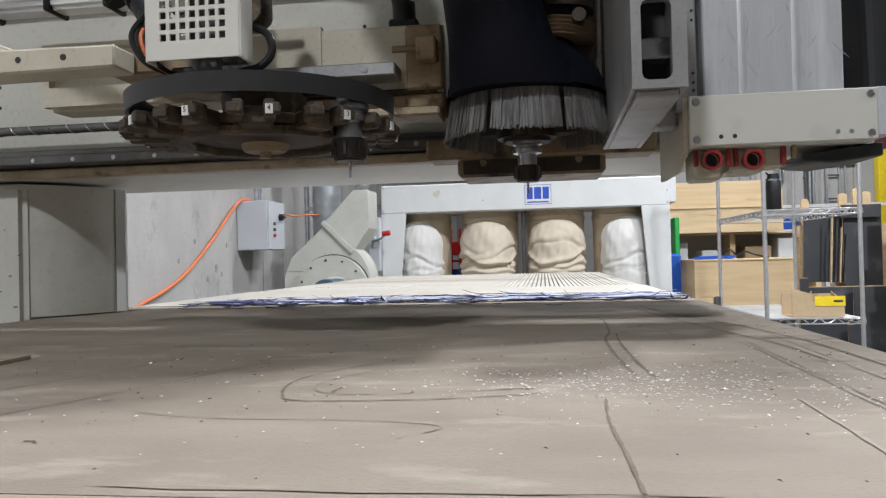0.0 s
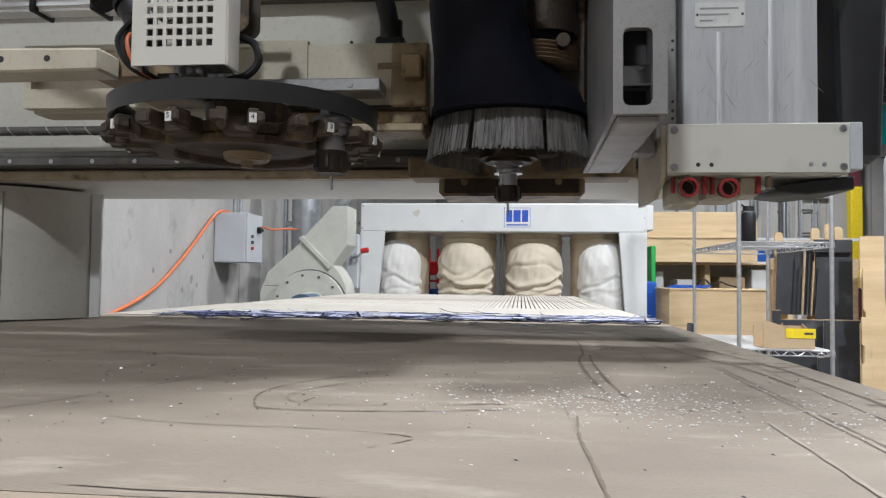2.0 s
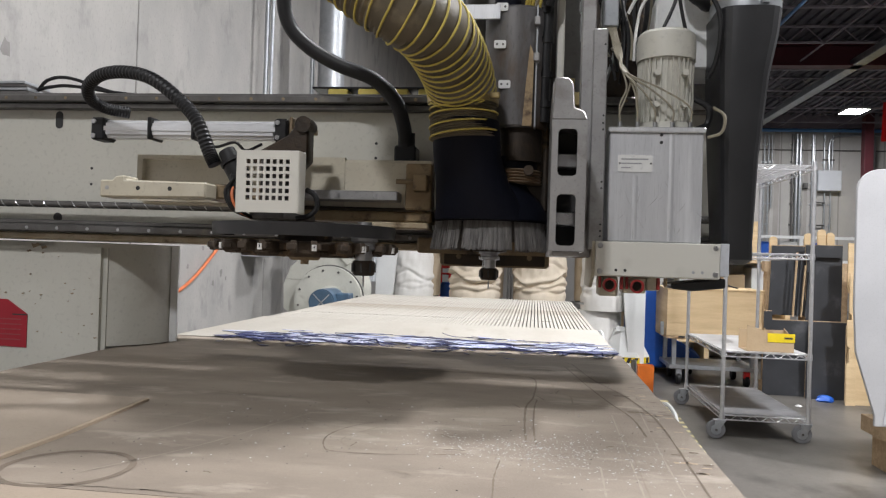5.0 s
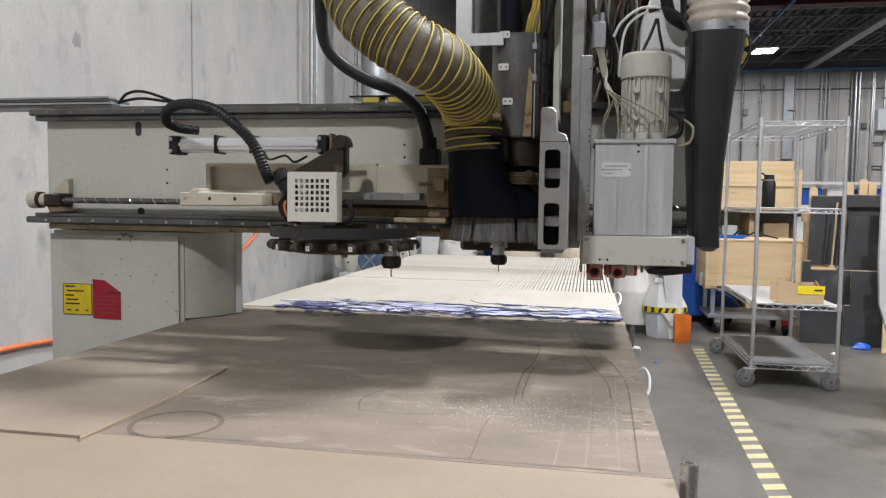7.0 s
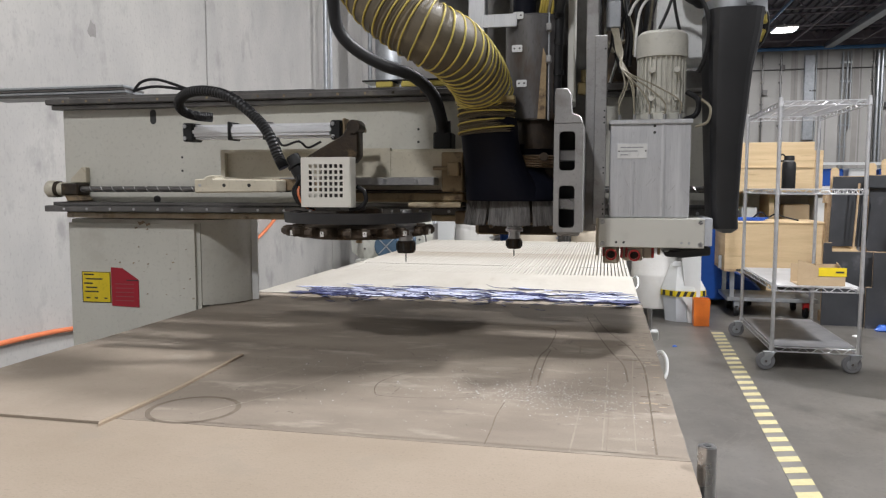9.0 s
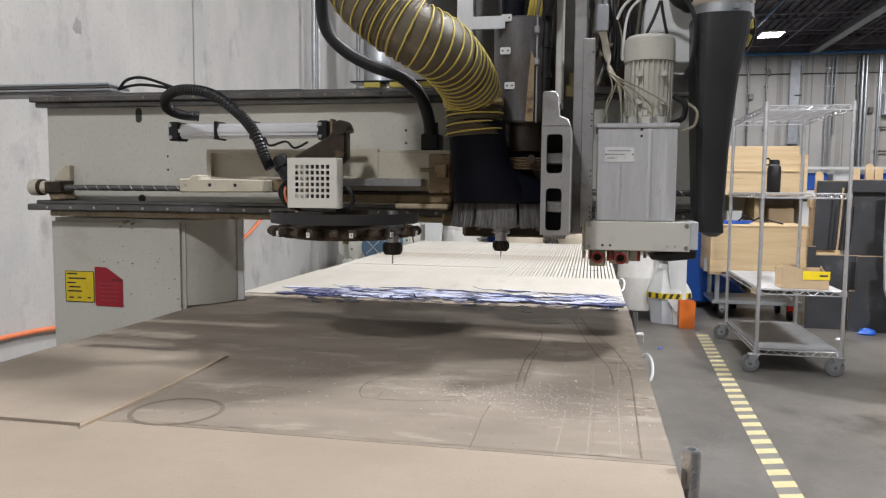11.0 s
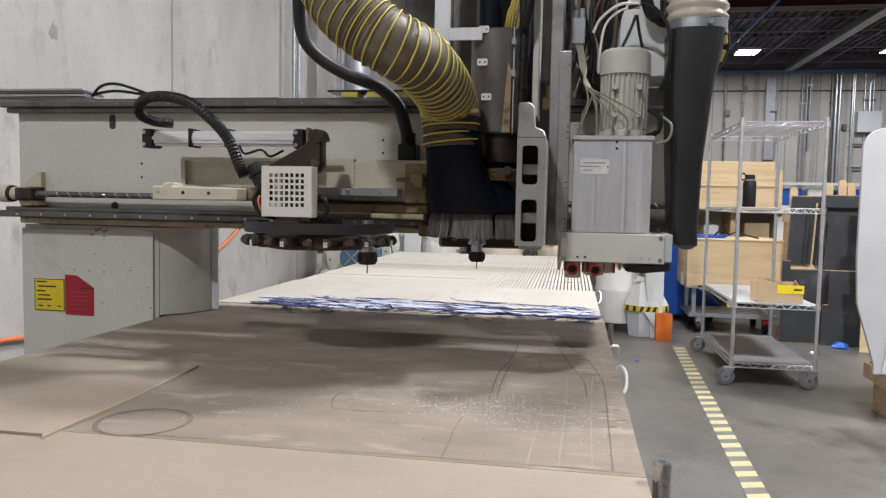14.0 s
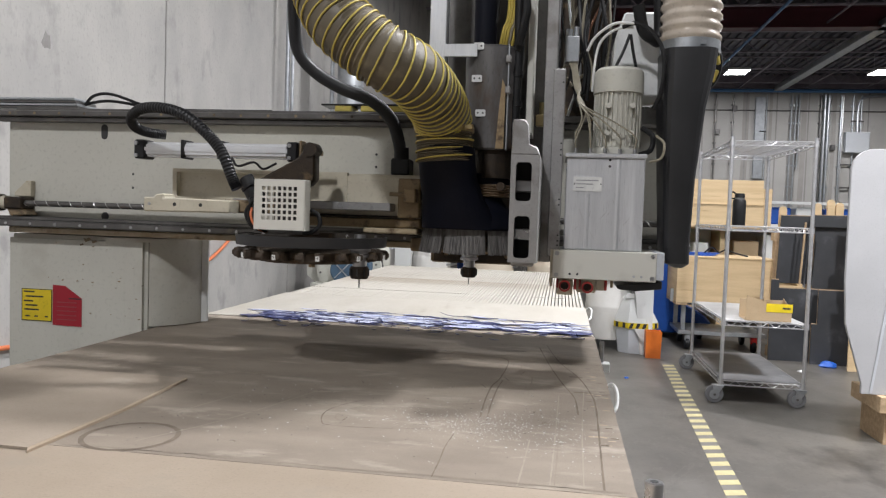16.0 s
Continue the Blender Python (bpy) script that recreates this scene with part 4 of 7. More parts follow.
# under-beam bearing block
blk = thing("bearing_block", (0.3, 1.44, 1.165), "oily brown linear bearing block under the beam", "bearing block")
P("block", blk, GRIMY, lambda b: [box(b, 0.19, 0.44, 1.37, 1.50, 1.172, 1.218, 0.006), box(b, 0.14, 0.52, 1.34, 1.42, 1.20, 1.235, 0.004)])
P("recess", blk, BLACKENED, lambda b: box(b, 0.20, 0.43, 1.364, 1.37, 1.176, 1.212, 0.002))
for k in range(3):
    P("grease_nipple", blk, GRIMY, lambda b: cyl(b, (0.235 + 0.08 * k, 1.364, 1.195), (0.235 + 0.08 * k, 1.355, 1.195), 0.006, seg=10))

# ---- tool changer ----
tc = thing("tool_changer", (-0.1, 1.1, 1.25), "grimy cream tool changer carriage with pocketed slide plate", "tool changer")
YT = 1.16
P("slide_plate", tc, CREAM_Y, lambda b: [plate_holes(b, -0.47, 0.0, 1.295, 1.397, YT + 0.05, YT + 0.065, [(-0.458, -0.09, 1.326, 1.388)]), box(b, 0.0, 0.19, YT + 0.05, YT + 0.066, 1.288, 1.390, 0.002)])
P("slide_back", tc, CREAM_Y, lambda b: box(b, -0.465, 0.185, YT + 0.067, YT + 0.12, 1.29, 1.395, 0.002))
P("slide_rail", tc, CAST, lambda b: box(b, -0.28, 0.125, YT, YT + 0.05, 1.303, 1.323, 0.002))
for k in range(5):
    P("rail_bolt", tc, STEEL, lambda b: cyl(b, (-0.24 + k * 0.08, YT, 1.313), (-0.24 + k * 0.08, YT - 0.001, 1.313), 0.005, seg=12))
P("lower_bar", tc, STAINED, lambda b: box(b, -0.12, 0.19, YT + 0.05, YT + 0.14, 1.262, 1.286, 0.004))
P("lower_step", tc, RUSTY, lambda b: box(b, 0.05, 0.185, YT + 0.03, YT + 0.1, 1.248, 1.2615, 0.003))
P("end_block", tc, STAINED, lambda b: box(b, 0.135, 0.19, YT + 0.035, YT + 0.0495, 1.288, 1.385, 0.003))
P("stop_lug", tc, STAINED, lambda b: box(b, 0.155, 0.185, YT + 0.005, YT + 0.0345, 1.325, 1.36, 0.003))
P("stop_bolt", tc, GRIMY, lambda b: cyl(b, (0.118, YT + 0.02, 1.345), (0.155, YT + 0.02, 1.345), 0.005, seg=12))
P("guide_rod", tc, BLACKENED, lambda b: cyl(b, (-0.1, YT + 0.045, 1.288), (0.18, YT + 0.045, 1.288), 0.004, seg=10))
YP = 0.975
pl = P("front_plate", tc, CREAM_Y, lambda b: prism(b, [(-0.41, 1.285), (-0.41, 1.318), (-0.385, 1.318), (-0.38, 1.325), (-0.36, 1.327), (-0.36, 1.318), (-0.2, 1.316), (-0.2, 1.287)], YP, YP + 0.05, "y", 0.003))
P("carrier_arm", tc, GRIMY, lambda b: box(b, -0.24, -0.11, YP + 0.051, YT + 0.05, 1.29, 1.318, 0.003))
for x in (-0.333, -0.27):
    P("bolt_hole", pl, INK, lambda b: cyl(b, (x, YP - 0.0006, 1.303), (x, YP + 0.004, 1.303), 0.0042, seg=14))
P("dowel", pl, STEEL, lambda b: cyl(b, (-0.395, YP - 0.0006, 1.303), (-0.395, YP + 0.004, 1.303), 0.004, seg=14))
# pneumatic cylinder
air = thing("air_cylinder", (-0.3, 1.14, 1.42), "silver pneumatic cylinder with black end caps", "air cylinder")
P("barrel", air, mat("satin_aluminium", (0.80, 0.81, 0.83), (0.70, 0.71, 0.73), 5, 0.3, metal=0.3, bump=0.03, fine=70, stretch=(0.5, 6, 6)), lambda b: [box(b, -0.495, -0.12, 1.115, 1.155, 1.420, 1.456, 0.006, seg=3), box(b, -0.495, -0.12, 1.112, 1.116, 1.434, 1.443)])
for x0, x1 in ((-0.52, -0.49), (-0.123, -0.095)):
    cap = P("end_cap", air, BLACK, lambda b: box(b, x0, x1, 1.110, 1.160, 1.414, 1.461, 0.004))
    for z in (1.422, 1.452):
        P("tie_bolt", cap, STEEL, lambda b: cyl(b, (x0 + 0.008, 1.110, z), (x0 + 0.008, 1.107, z), 0.005, seg=10))
for x in (-0.39, -0.295):
    P("band", air, BLACK, lambda b: box(b, x - 0.004, x + 0.004, 1.108, 1.162, 1.416, 1.462, 0.002))
P("rod_lug", air, GRIMY, lambda b: [box(b, -0.095, -0.087, 1.12, 1.15, 1.405, 1.466, 0.002), cyl(b, (-0.09, 1.135, 1.437), (-0.04, 1.135, 1.437), 0.006, seg=10)])
P("sensor_cable", air, BLACK, lambda b: tube(b, [(-0.26, 1.11, 1.42), (-0.24, 1.10, 1.40), (-0.2, 1.10, 1.41), (-0.18, 1.11, 1.395), (-0.15, 1.12, 1.41)], 0.003, 6, 5))
P("rod_bracket", tc, BLACKENED, lambda b: [prism(b, [(-0.175, 1.365), (-0.075, 1.42), (-0.05, 1.455), (-0.035, 1.455), (-0.035, 1.37), (-0.05, 1.355)], 1.06, 1.10, "y", 0.003), cyl(b, (-0.045, 1.055, 1.44), (-0.045, 1.10, 1.44), 0.016, seg=16)])

# grille housing
hs = P("motor_housing", tc, PLATE, lambda b: plate_holes(b, -0.092, 0.014, 1.257, 1.36, 0.860, 0.863,
      [(-0.076 + i * 0.0113, -0.076 + i * 0.0113 + 0.0072, 1.2775 + j * 0.0122, 1.2775 + j * 0.0122 + 0.0078) for i in range(7) for j in range(6)]), "perforated cream cover")
P("cover_sides", hs, PLATE, lambda b: [box(b, -0.094, -0.0905, 0.861, 0.895, 1.256, 1.361, 0.001), box(b, 0.0125, 0.016, 0.861, 0.895, 1.256, 1.361, 0.001), box(b, -0.0905, 0.0125, 0.861, 0.895, 1.358, 1.361)])
P("motor", tc, RAIL, lambda b: [cyl(b, (-0.04, 0.93, 1.25), (-0.04, 0.93, 1.35), 0.035, seg=20), box(b, -0.085, 0.008, 0.90, 0.985, 1.247, 1.26, 0.002)])
P("cable_gland", tc, BLACK, lambda b: [cyl(b, (-0.118, 0.905, 1.342), (-0.104, 0.905, 1.318), 0.019, seg=18, bev=0.002), cyl(b, (-0.132, 0.905, 1.366), (-0.118, 0.905, 1.342), 0.0145, 0.016, 18, 0.001), cyl(b, (-0.122, 0.905, 1.349), (-0.119, 0.905, 1.344), 0.021, seg=18), box(b, -0.115, -0.09, 0.88, 0.93, 1.285, 1.325, 0.004)])
for k in range(4):
    P("cable", tc, (BLACK, BLACK, ORANGEH, BLACK)[k], lambda b: tube(b, [(-0.105, 0.88 + 0.01 * k, 1.315), (-0.118 + 0.006 * k, 0.875, 1.29), (-0.105 + 0.004 * k, 0.88, 1.262), (-0.08, 0.9, 1.25)], 0.003, 6, 6))
P("side_cable", tc, BLACK, lambda b: tube(b, [(0.016, 0.9, 1.30), (0.032, 0.9, 1.29), (0.036, 0.9, 1.27), (0.022, 0.9, 1.255), (0.0, 0.9, 1.25)], 0.0045, 8, 6))
b = bm_()
TCH = [(-0.151, 0.905, 1.3405), (-0.1626, 0.905, 1.3621), (-0.1893, 0.91, 1.4166), (-0.2281, 0.92, 1.4563), (-0.2929, 0.94, 1.4993), (-0.3613, 0.965, 1.5182), (-0.4313, 1.0, 1.5211), (-0.4824, 1.04, 1.507), (-0.4987, 1.08, 1.489), (-0.4838, 1.11, 1.4785), (-0.4524, 1.14, 1.4759)]
tube(b, TCH, 0.012, 14, 16, radii=lambda i, n: 0.0112 if i % 2 else 0.0126)
tagged(part("corrugated_hose", b, BLACK, None, sharp=25), "black corrugated cable hose looping above the tool changer", "hose")

# carousel
CX, CY, CZ, CR = -0.024, 1.03, 1.20, 0.168
car = thing("tool_carousel", (CX, CY, 1.18), "black tool carousel with grimy grippers under a curved guard", "tool carousel")
P("guard", car, DARKPL, lambda b: [lathe(b, [(CR, 0.0205), (CR + 0.002, 0.043), (CR - 0.002, 0.0435), (CR - 0.004, 0.0215), (CR, 0.0205)], (CX, CY, CZ), 48, None, radians(165), radians(375))], "curved charcoal guard band")
P("guard_top", car, DARKPL, lambda b: lathe(b, [(CR - 0.004, 0.0415), (CR - 0.022, 0.0425), (CR - 0.022, 0.0395), (CR - 0.004, 0.0385)], (CX, CY, CZ), 48, None, radians(165), radians(375)))
# Hub disc, widened to block light between the spokes in the carousel's shadow.
P("disc", car, GRIPPER, lambda b: lathe(b, [(0.0, 0.012), (0.100, 0.012), (0.118, 0.008), (0.118, -0.004), (0.06, -0.010), (0.03, -0.012), (0, -0.012)], (CX, CY, CZ), 40))
P("column", car, BLACKENED, lambda b: cyl(b, (CX, CY, CZ + 0.012), (CX, CY, CZ + 0.05), 0.05, 0.056, 28, 0.002))
P("hub", car, GRIMY, lambda b: [cyl(b, (CX, CY, CZ - 0.022), (CX, CY, CZ), 0.028, 0.034, 28, 0.002), cyl(b, (CX, CY, CZ - 0.03), (CX, CY, CZ - 0.02), 0.008, seg=8)])
NF = 12
for k in range(NF):
    a = radians(270 + 17 + k * 360 / NF)
    mk = Matrix.Translation((CX, CY, CZ)) @ Matrix.Rotation(a, 4, "Z")

    def fork(b):
        box(b, 0.112, 0.146, -0.018, 0.018, -0.012, 0.010, 0.003, mk)
        prism_pts = [(0.060, -0.009), (0.114, -0.006), (0.114, 0.006), (0.060, 0.009)]
        vs = [[b.verts.new(mk @ Vector((px_, py_, z))) for px_, py_ in prism_pts] for z in (-0.004, 0.006)]
        b.faces.new(vs[0][::-1])
        b.faces.new(vs[1])
        for i in range(4):
            b.faces.new((vs[0][i], vs[0][(i + 1) % 4], vs[1][(i + 1) % 4], vs[1][i]))
        for s in (-1, 1):
            box(b, 0.143, 0.171, s * 0.017 - 0.006, s * 0.017 + 0.006, -0.008, 0.012, 0.002, mk)
            box(b, 0.158, 0.174, s * 0.020 - 0.009, s * 0.020 + 0.009, -0.004, 0.008, 0.002, mk)
        box(b, 0.09, 0.115, -0.030, 0.030, -0.016, -0.004, 0.003, mk)
    f = P("gripper", car, GRIPPER, fork)
    b = bm_()
    box(b, 0.172, 0.1746, -0.004, 0.004, -0.005, 0.0055, 0, mk @ Matrix.Translation((0.0006, 0.017, 0)))
    part("number_tag", b, PAPER, f, "white number tag")
    txt = {0: "4", 1: "3", 11: "5"}.get(k)
    mt = mk @ Matrix.Translation((0.1756, 0.017, 0.001)) @ Matrix.Rotation(radians(90), 4, "Z") @ Matrix.Rotation(radians(90), 4, "X")
    if txt:
        cu = bpy.data.curves.new("number", "FONT")
        cu.body, cu.size, cu.extrude, cu.align_x, cu.align_y = txt, 0.0082, 0.0002, "CENTER", "CENTER"
        tmp = new("number", cu)
        me = bpy.data.meshes.new_from_object(tmp.evaluated_get(bpy.context.evaluated_depsgraph_get()))
        bpy.data.objects.remove(tmp)
        me.transform(mt)
        me.materials.clear()
        me.materials.append(INK)
        o = new("number", me)
        o.parent = f


def tool_holder(x, y, z, name, label, s=1.0):
    t = thing(name, (x, y, z - 0.06 * s), label, "tool holder", "tool holders")
    P("taper", t, STEEL, lambda b: lathe(b, [(0.0, 0.038 * s), (0.0125 * s, 0.038 * s), (0.0155 * s, 0.012 * s), (0.0155 * s, 0.008 * s), (0, 0.008 * s)], (x, y, z), 24))
    P("flange", t, STEEL, lambda b: lathe(b, [(0.0, 0.010 * s), (0.024 * s, 0.010 * s), (0.024 * s, 0.003 * s), (0.020 * s, 0.001 * s), (0.020 * s, -0.003 * s), (0.024 * s, -0.005 * s), (0.024 * s, -0.011 * s), (0.015 * s, -0.013 * s), (0.0, -0.013 * s)], (x, y, z), 32))
    P("shank", t, STEEL, lambda b: cyl(b, (x, y, z - 0.033 * s), (x, y, z - 0.012 * s), 0.0155 * s, seg=24))
    nut = P("collet_nut", t, BLACKENED, lambda b: cyl(b, (x, y, z - 0.058 * s), (x, y, z - 0.031 * s), 0.0195 * s, 0.0205 * s, 28, 0.002))
    for k in range(8):
        a = k * math.pi / 4
        P("nut_slot", nut, INK, lambda b: box(b, -0.0015, 0.0015, -0.002, 0.0006, -0.052 * s, -0.036 * s, 0, Matrix.Translation((x, y, z)) @ Matrix.Rotation(a, 4, "Z") @ Matrix.Translation((0, -0.0203 * s, 0))))
    P("cutter", t, STEEL, lambda b: cyl(b, (x, y, z - 0.078 * s), (x, y, z - 0.057 * s), 0.0017, seg=10))
    return t


aa = radians(337)
tool_holder(CX + 0.138 * math.cos(aa), CY + 0.138 * math.sin(aa), CZ + 0.012, "tool_holder", "steel tool holder with black collet nut in the carousel", 1.0)

# ---- spindle head ----
SX, SY = 0.312, 1.235
sp = thing("spindle_head", (SX, SY, 1.2), "router spindle with black dust boot and bristle skirt", "spindle")
P("nose", sp, BLACKENED, lambda b: [cyl(b, (SX, SY, 1.212), (SX, SY, 1.42), 0.045, seg=28), cyl(b, (SX, SY, 1.206), (SX, SY, 1.213), 0.036, seg=28, bev=0.001)])
tool_holder(SX, SY, 1.200, "tool_holder", "steel tool holder with fine cutter in the spindle", 0.92)
P("dust_boot", sp, BOOT, lambda b: lathe(b, [(0.118, 1.266), (0.116, 1.275), (0.108, 1.29), (0.10, 1.30), (0.06, 1.305)], (SX, SY, 0), 40))


def boot_neck(b):
    rows = []
    for z, cx, cy, rx, ry in ((1.268, 0.300, 1.165, 0.096, 0.066), (1.30, 0.292, 1.150, 0.086, 0.064), (1.34, 0.280, 1.135, 0.073, 0.062), (1.39, 0.270, 1.12, 0.067, 0.062), (1.44, 0.267, 1.105, 0.0655, 0.0655), (1.455, 0.266, 1.10, 0.066, 0.066)):
        rows.append([b.verts.new((cx + rx * math.cos(2 * math.pi * k / 32), cy + ry * math.sin(2 * math.pi * k / 32), z)) for k in range(32)])
    for r0, r1 in zip(rows, rows[1:]):
        for k in range(32):
            b.faces.new((r0[k], r0[(k + 1) % 32], r1[(k + 1) % 32], r1[k]))
    b.faces.new(rows[0][::-1])
    b.faces.new(rows[-1])


P("boot_neck", sp, BOOT, boot_neck, "black rubber neck of the dust boot")
rng = random.Random(21)
for k in range(7):
    a0, a1 = radians(k * 360 / 7 + 40 + 1.6), radians((k + 1) * 360 / 7 + 40 - 3.4)

    def tuft(b):
        n = 46
        for i in range(n * 3):
            a = a0 + (a1 - a0) * (i + rng.uniform(-0.4, 0.4)) / (n * 3)
            ro, ri = 0.113 + rng.uniform(-0.005, 0.003), 0.123 + rng.uniform(-0.005, 0.004)
            z0, z1 = 1.275, 1.207 + rng.uniform(0, 0.006)
            w = 0.0021
            p0, p1 = Vector((SX + ro * math.cos(a), SY + ro * math.sin(a), z0)), Vector((SX + ri * math.cos(a), SY + ri * math.sin(a), z1))
            s = Vector((-math.sin(a), math.cos(a), 0)) * w
            o = Vector((math.cos(a), math.sin(a), 0)) * 0.001
            v = [b.verts.new(q) for q in (p0 - s, p0 + s, p1 + s * 0.6, p1 - s * 0.6)]
            u = [b.verts.new(q - o) for q in (p0 - s, p0 + s, p1 + s * 0.6, p1 - s * 0.6)]
            b.faces.new(v)
            b.faces.new(u[::-1])
            for q in range(4):
                b.faces.new((v[q], u[q], u[(q + 1) % 4], v[(q + 1) % 4]))
    P("bristle_tuft", sp, BRISTLE, tuft, "", 5.0)
P("boot_core", sp, BOOT, lambda b: [lathe(b, [(0.118, 1.270), (0.117, 1.285), (0.108, 1.305), (0.092, 1.322), (0.080, 1.334), (0.074, 1.345), (0.0, 1.345)], (SX, SY - 0.012, 0), 40), cyl(b, (SX + 0.035, SY - 0.01, 1.376), (SX + 0.035, SY - 0.01, 1.40), 0.06, seg=28)])
P("power_hose", sp, BOOT, lambda b: cyl(b, (0.337, 1.2, 1.69), (0.333, 1.2, 2.3), 0.027, seg=24))
P("bellows", sp, TANBEL, lambda b: lathe(b, [(0.0, 1.345)] + [(0.066 + (0.005 if i % 2 else 0), 1.345 + i * 0.003) for i in range(11)] + [(0.0, 1.376)], (SX + 0.035, SY - 0.01, 0), 36), "tan ribbed bellows")
P("shroud", sp, SHROUD, lambda b: lathe(b, [(0.062, 1.455), (0.066, 1.46), (0.067, 1.695), (0.063, 1.70), (0.0, 1.70)], (0.358, 1.212, 0), 32), "dark grey sheet-metal spindle shroud")
P("shroud_foot", sp, BLACKENED, lambda b: [cyl(b, (0.365, 1.21, 1.39), (0.365, 1.21, 1.456), 0.05, seg=24), box(b, 0.33, 0.43, 1.22, 1.30, 1.29, 1.47, 0.005), cyl(b, (0.39, 1.15, 1.37), (0.39, 1.19, 1.37), 0.010, seg=12)])
for x, z in ((0.328, 1.695), (0.326, 1.62), (0.337, 1.54)):
    tab = P("tab", sp, WHITE, lambda b: prism(b, rounded(x - 0.012, x + 0.012, z - 0.008, z + 0.008, 0.003), 1.146, 1.149, "y"))
    for s in (-0.006, 0.006):
        P("bolt_hole", tab, INK, lambda b: cyl(b, (x + s, 1.1455, z), (x + s, 1.148, z), 0.0022, seg=8))
P("hose_arm", sp, ALU, lambda b: [box(b, 0.245, 0.325, 1.145, 1.149, 1.67, 1.70, 0.001), box(b, 0.21, 0.25, 1.15, 1.19, 1.66, 2.2, 0.002)])
P("back_plate", sp, RAIL, lambda b: [box(b, 0.20, 0.50, 1.32, 1.36, 1.23, 2.2, 0.004), box(b, 0.205, 0.23, 1.24, 1.32, 1.30, 1.55, 0.003)])
P("side_flat", sp, GALV, lambda b: box(b, 0.397, 0.401, 1.15, 1.2, 1.455, 1.70, 0.001))
P("black_strip", sp, BLACK, lambda b: [tube(b, [(0.418, 1.18, 2.3), (0.418, 1.18, 1.80), (0.42, 1.18, 1.70), (0.417, 1.18, 1.60), (0.416, 1.18, 1.47)], 0.0115, 12, 6)] + [cyl(b, (0.418, 1.18, z), (0.418, 1.18, z + 0.012), 0.014, seg=14) for z in (1.50, 1.56, 1.63, 1.69)])
P("rub_stain", sp, STAINED, lambda b: prism(b, [(0.374, 1.458), (0.393, 1.458), (0.394, 1.60), (0.386, 1.62), (0.380, 1.55)], 1.148, 1.1595, "y"), "brown oily stain")
for z in (1.585, 1.657):
    P("hinge_lug", sp, CAST, lambda b: box(b, 0.393, 0.405, 1.14, 1.16, z, z + 0.017, 0.002))

# casting with windows at the right of the spindle
br = thing("z_axis_bracket", (0.47, 1.0, 1.21), "grey cast bracket with rectangular windows beside the spindle", "bracket")
WIN = [(0.4405, 0.472, 1.332, 1.410), (0.4405, 0.472, 1.217, 1.302)]


def bracket(b):
    plate_holes(b, 0.430, 0.4875, 1.208, 1.425, 0.905, 0.917, WIN)
    for x0, x1, z0, z1 in WIN:
        for cx, cz, sx, sz in ((x0, z0, 1, 1), (x1, z0, -1, 1), (x1, z1, -1, -1), (x0, z1, 1, -1)):
            q = 0.007
            prism(b, [(cx - sx * 0.0003, cz - sz * 0.0003), (cx + sx * q, cz), (cx + sx * q * 0.3, cz + sz * q * 0.3), (cx, cz + sz * q)], 0.9053, 0.9167, "y")
    prism(b, [(0.430, 1.425), (0.4875, 1.425), (0.482, 1.440), (0.466, 1.446), (0.463, 1.485), (0.455, 1.495), (0.432, 1.495)], 0.905, 0.917, "y", 0.002)


P("front_web", br, CAST, bracket)
P("side_web", br, CAST, lambda b: [prism(b, [(0.917, 1.49), (1.30, 1.49), (1.30, 1.20), (0.917, 1.208)], 0.430, 0.436, "x"), prism(b, [(0.917, 1.425), (1.14, 1.425), (1.30, 1.30), (1.30, 1.20), (0.917, 1.208)], 0.481, 0.4875, "x"), box(b, 0.436, 0.481, 0.917, 1.30, 1.200, 1.209, 0.002), box(b, 0.436, 0.481, 0.917, 1.30, 1.418, 1.425)])
for z in (1.352, 1.252):
    P("inner_bar", br, STEEL, lambda b: box(b, 0.4365, 0.4805, 0.955, 0.985, z, z + 0.024, 0.002))
# Black block added in the hollow, for the shade behind the windows.
P("dark_core", br, INK, lambda b: box(b, 0.4365, 0.4805, 1.0, 1.29, 1.211, 1.417))
P("guide_plate", br, CAST, lambda b: [box(b, 0.505, 0.532, 1.08, 1.10, 1.215, 1.63, 0.002), box(b, 0.485, 0.512, 1.11, 1.15, 1.20, 2.2, 0.002)])
for z in (1.24, 1.25, 1.262, 1.33, 1.342, 1.44, 1.452, 1.466, 1.60):
    P("bolt_hole", br, INK, lambda b: cyl(b, (0.527, 1.0795, z), (0.527, 1.084, z), 0.002, seg=8))

# ---- drill unit: aluminium cover, plate, motor ----
du = thing("drill_unit", (0.62, 1.15, 1.16), "brushed aluminium drill unit with cream front plate", "drill unit")
P("cover", du, ALU, lambda b: box(b, 0.541, 0.711, 1.088, 1.26, 1.232, 1.436, 0.002), "scuffed brushed aluminium cover")
P("cover_lid", du, ALU, lambda b: box(b, 0.5375, 0.7145, 1.082, 1.266, 1.436, 1.446, 0.002))
# Shallow ridges added to the cover to give its two vertical highlight streaks.
for x, z1 in ((0.590, 1.355), (0.655, 1.435)):
    P("fold", du, ALU, lambda b: prism(b, [(x - 0.006, 1.0882), (x - 0.0015, 1.0868), (x + 0.0015, 1.0868), (x + 0.005, 1.0882)], 1.234, z1, "z"), sharp=80.0)
rs = random.Random(14)
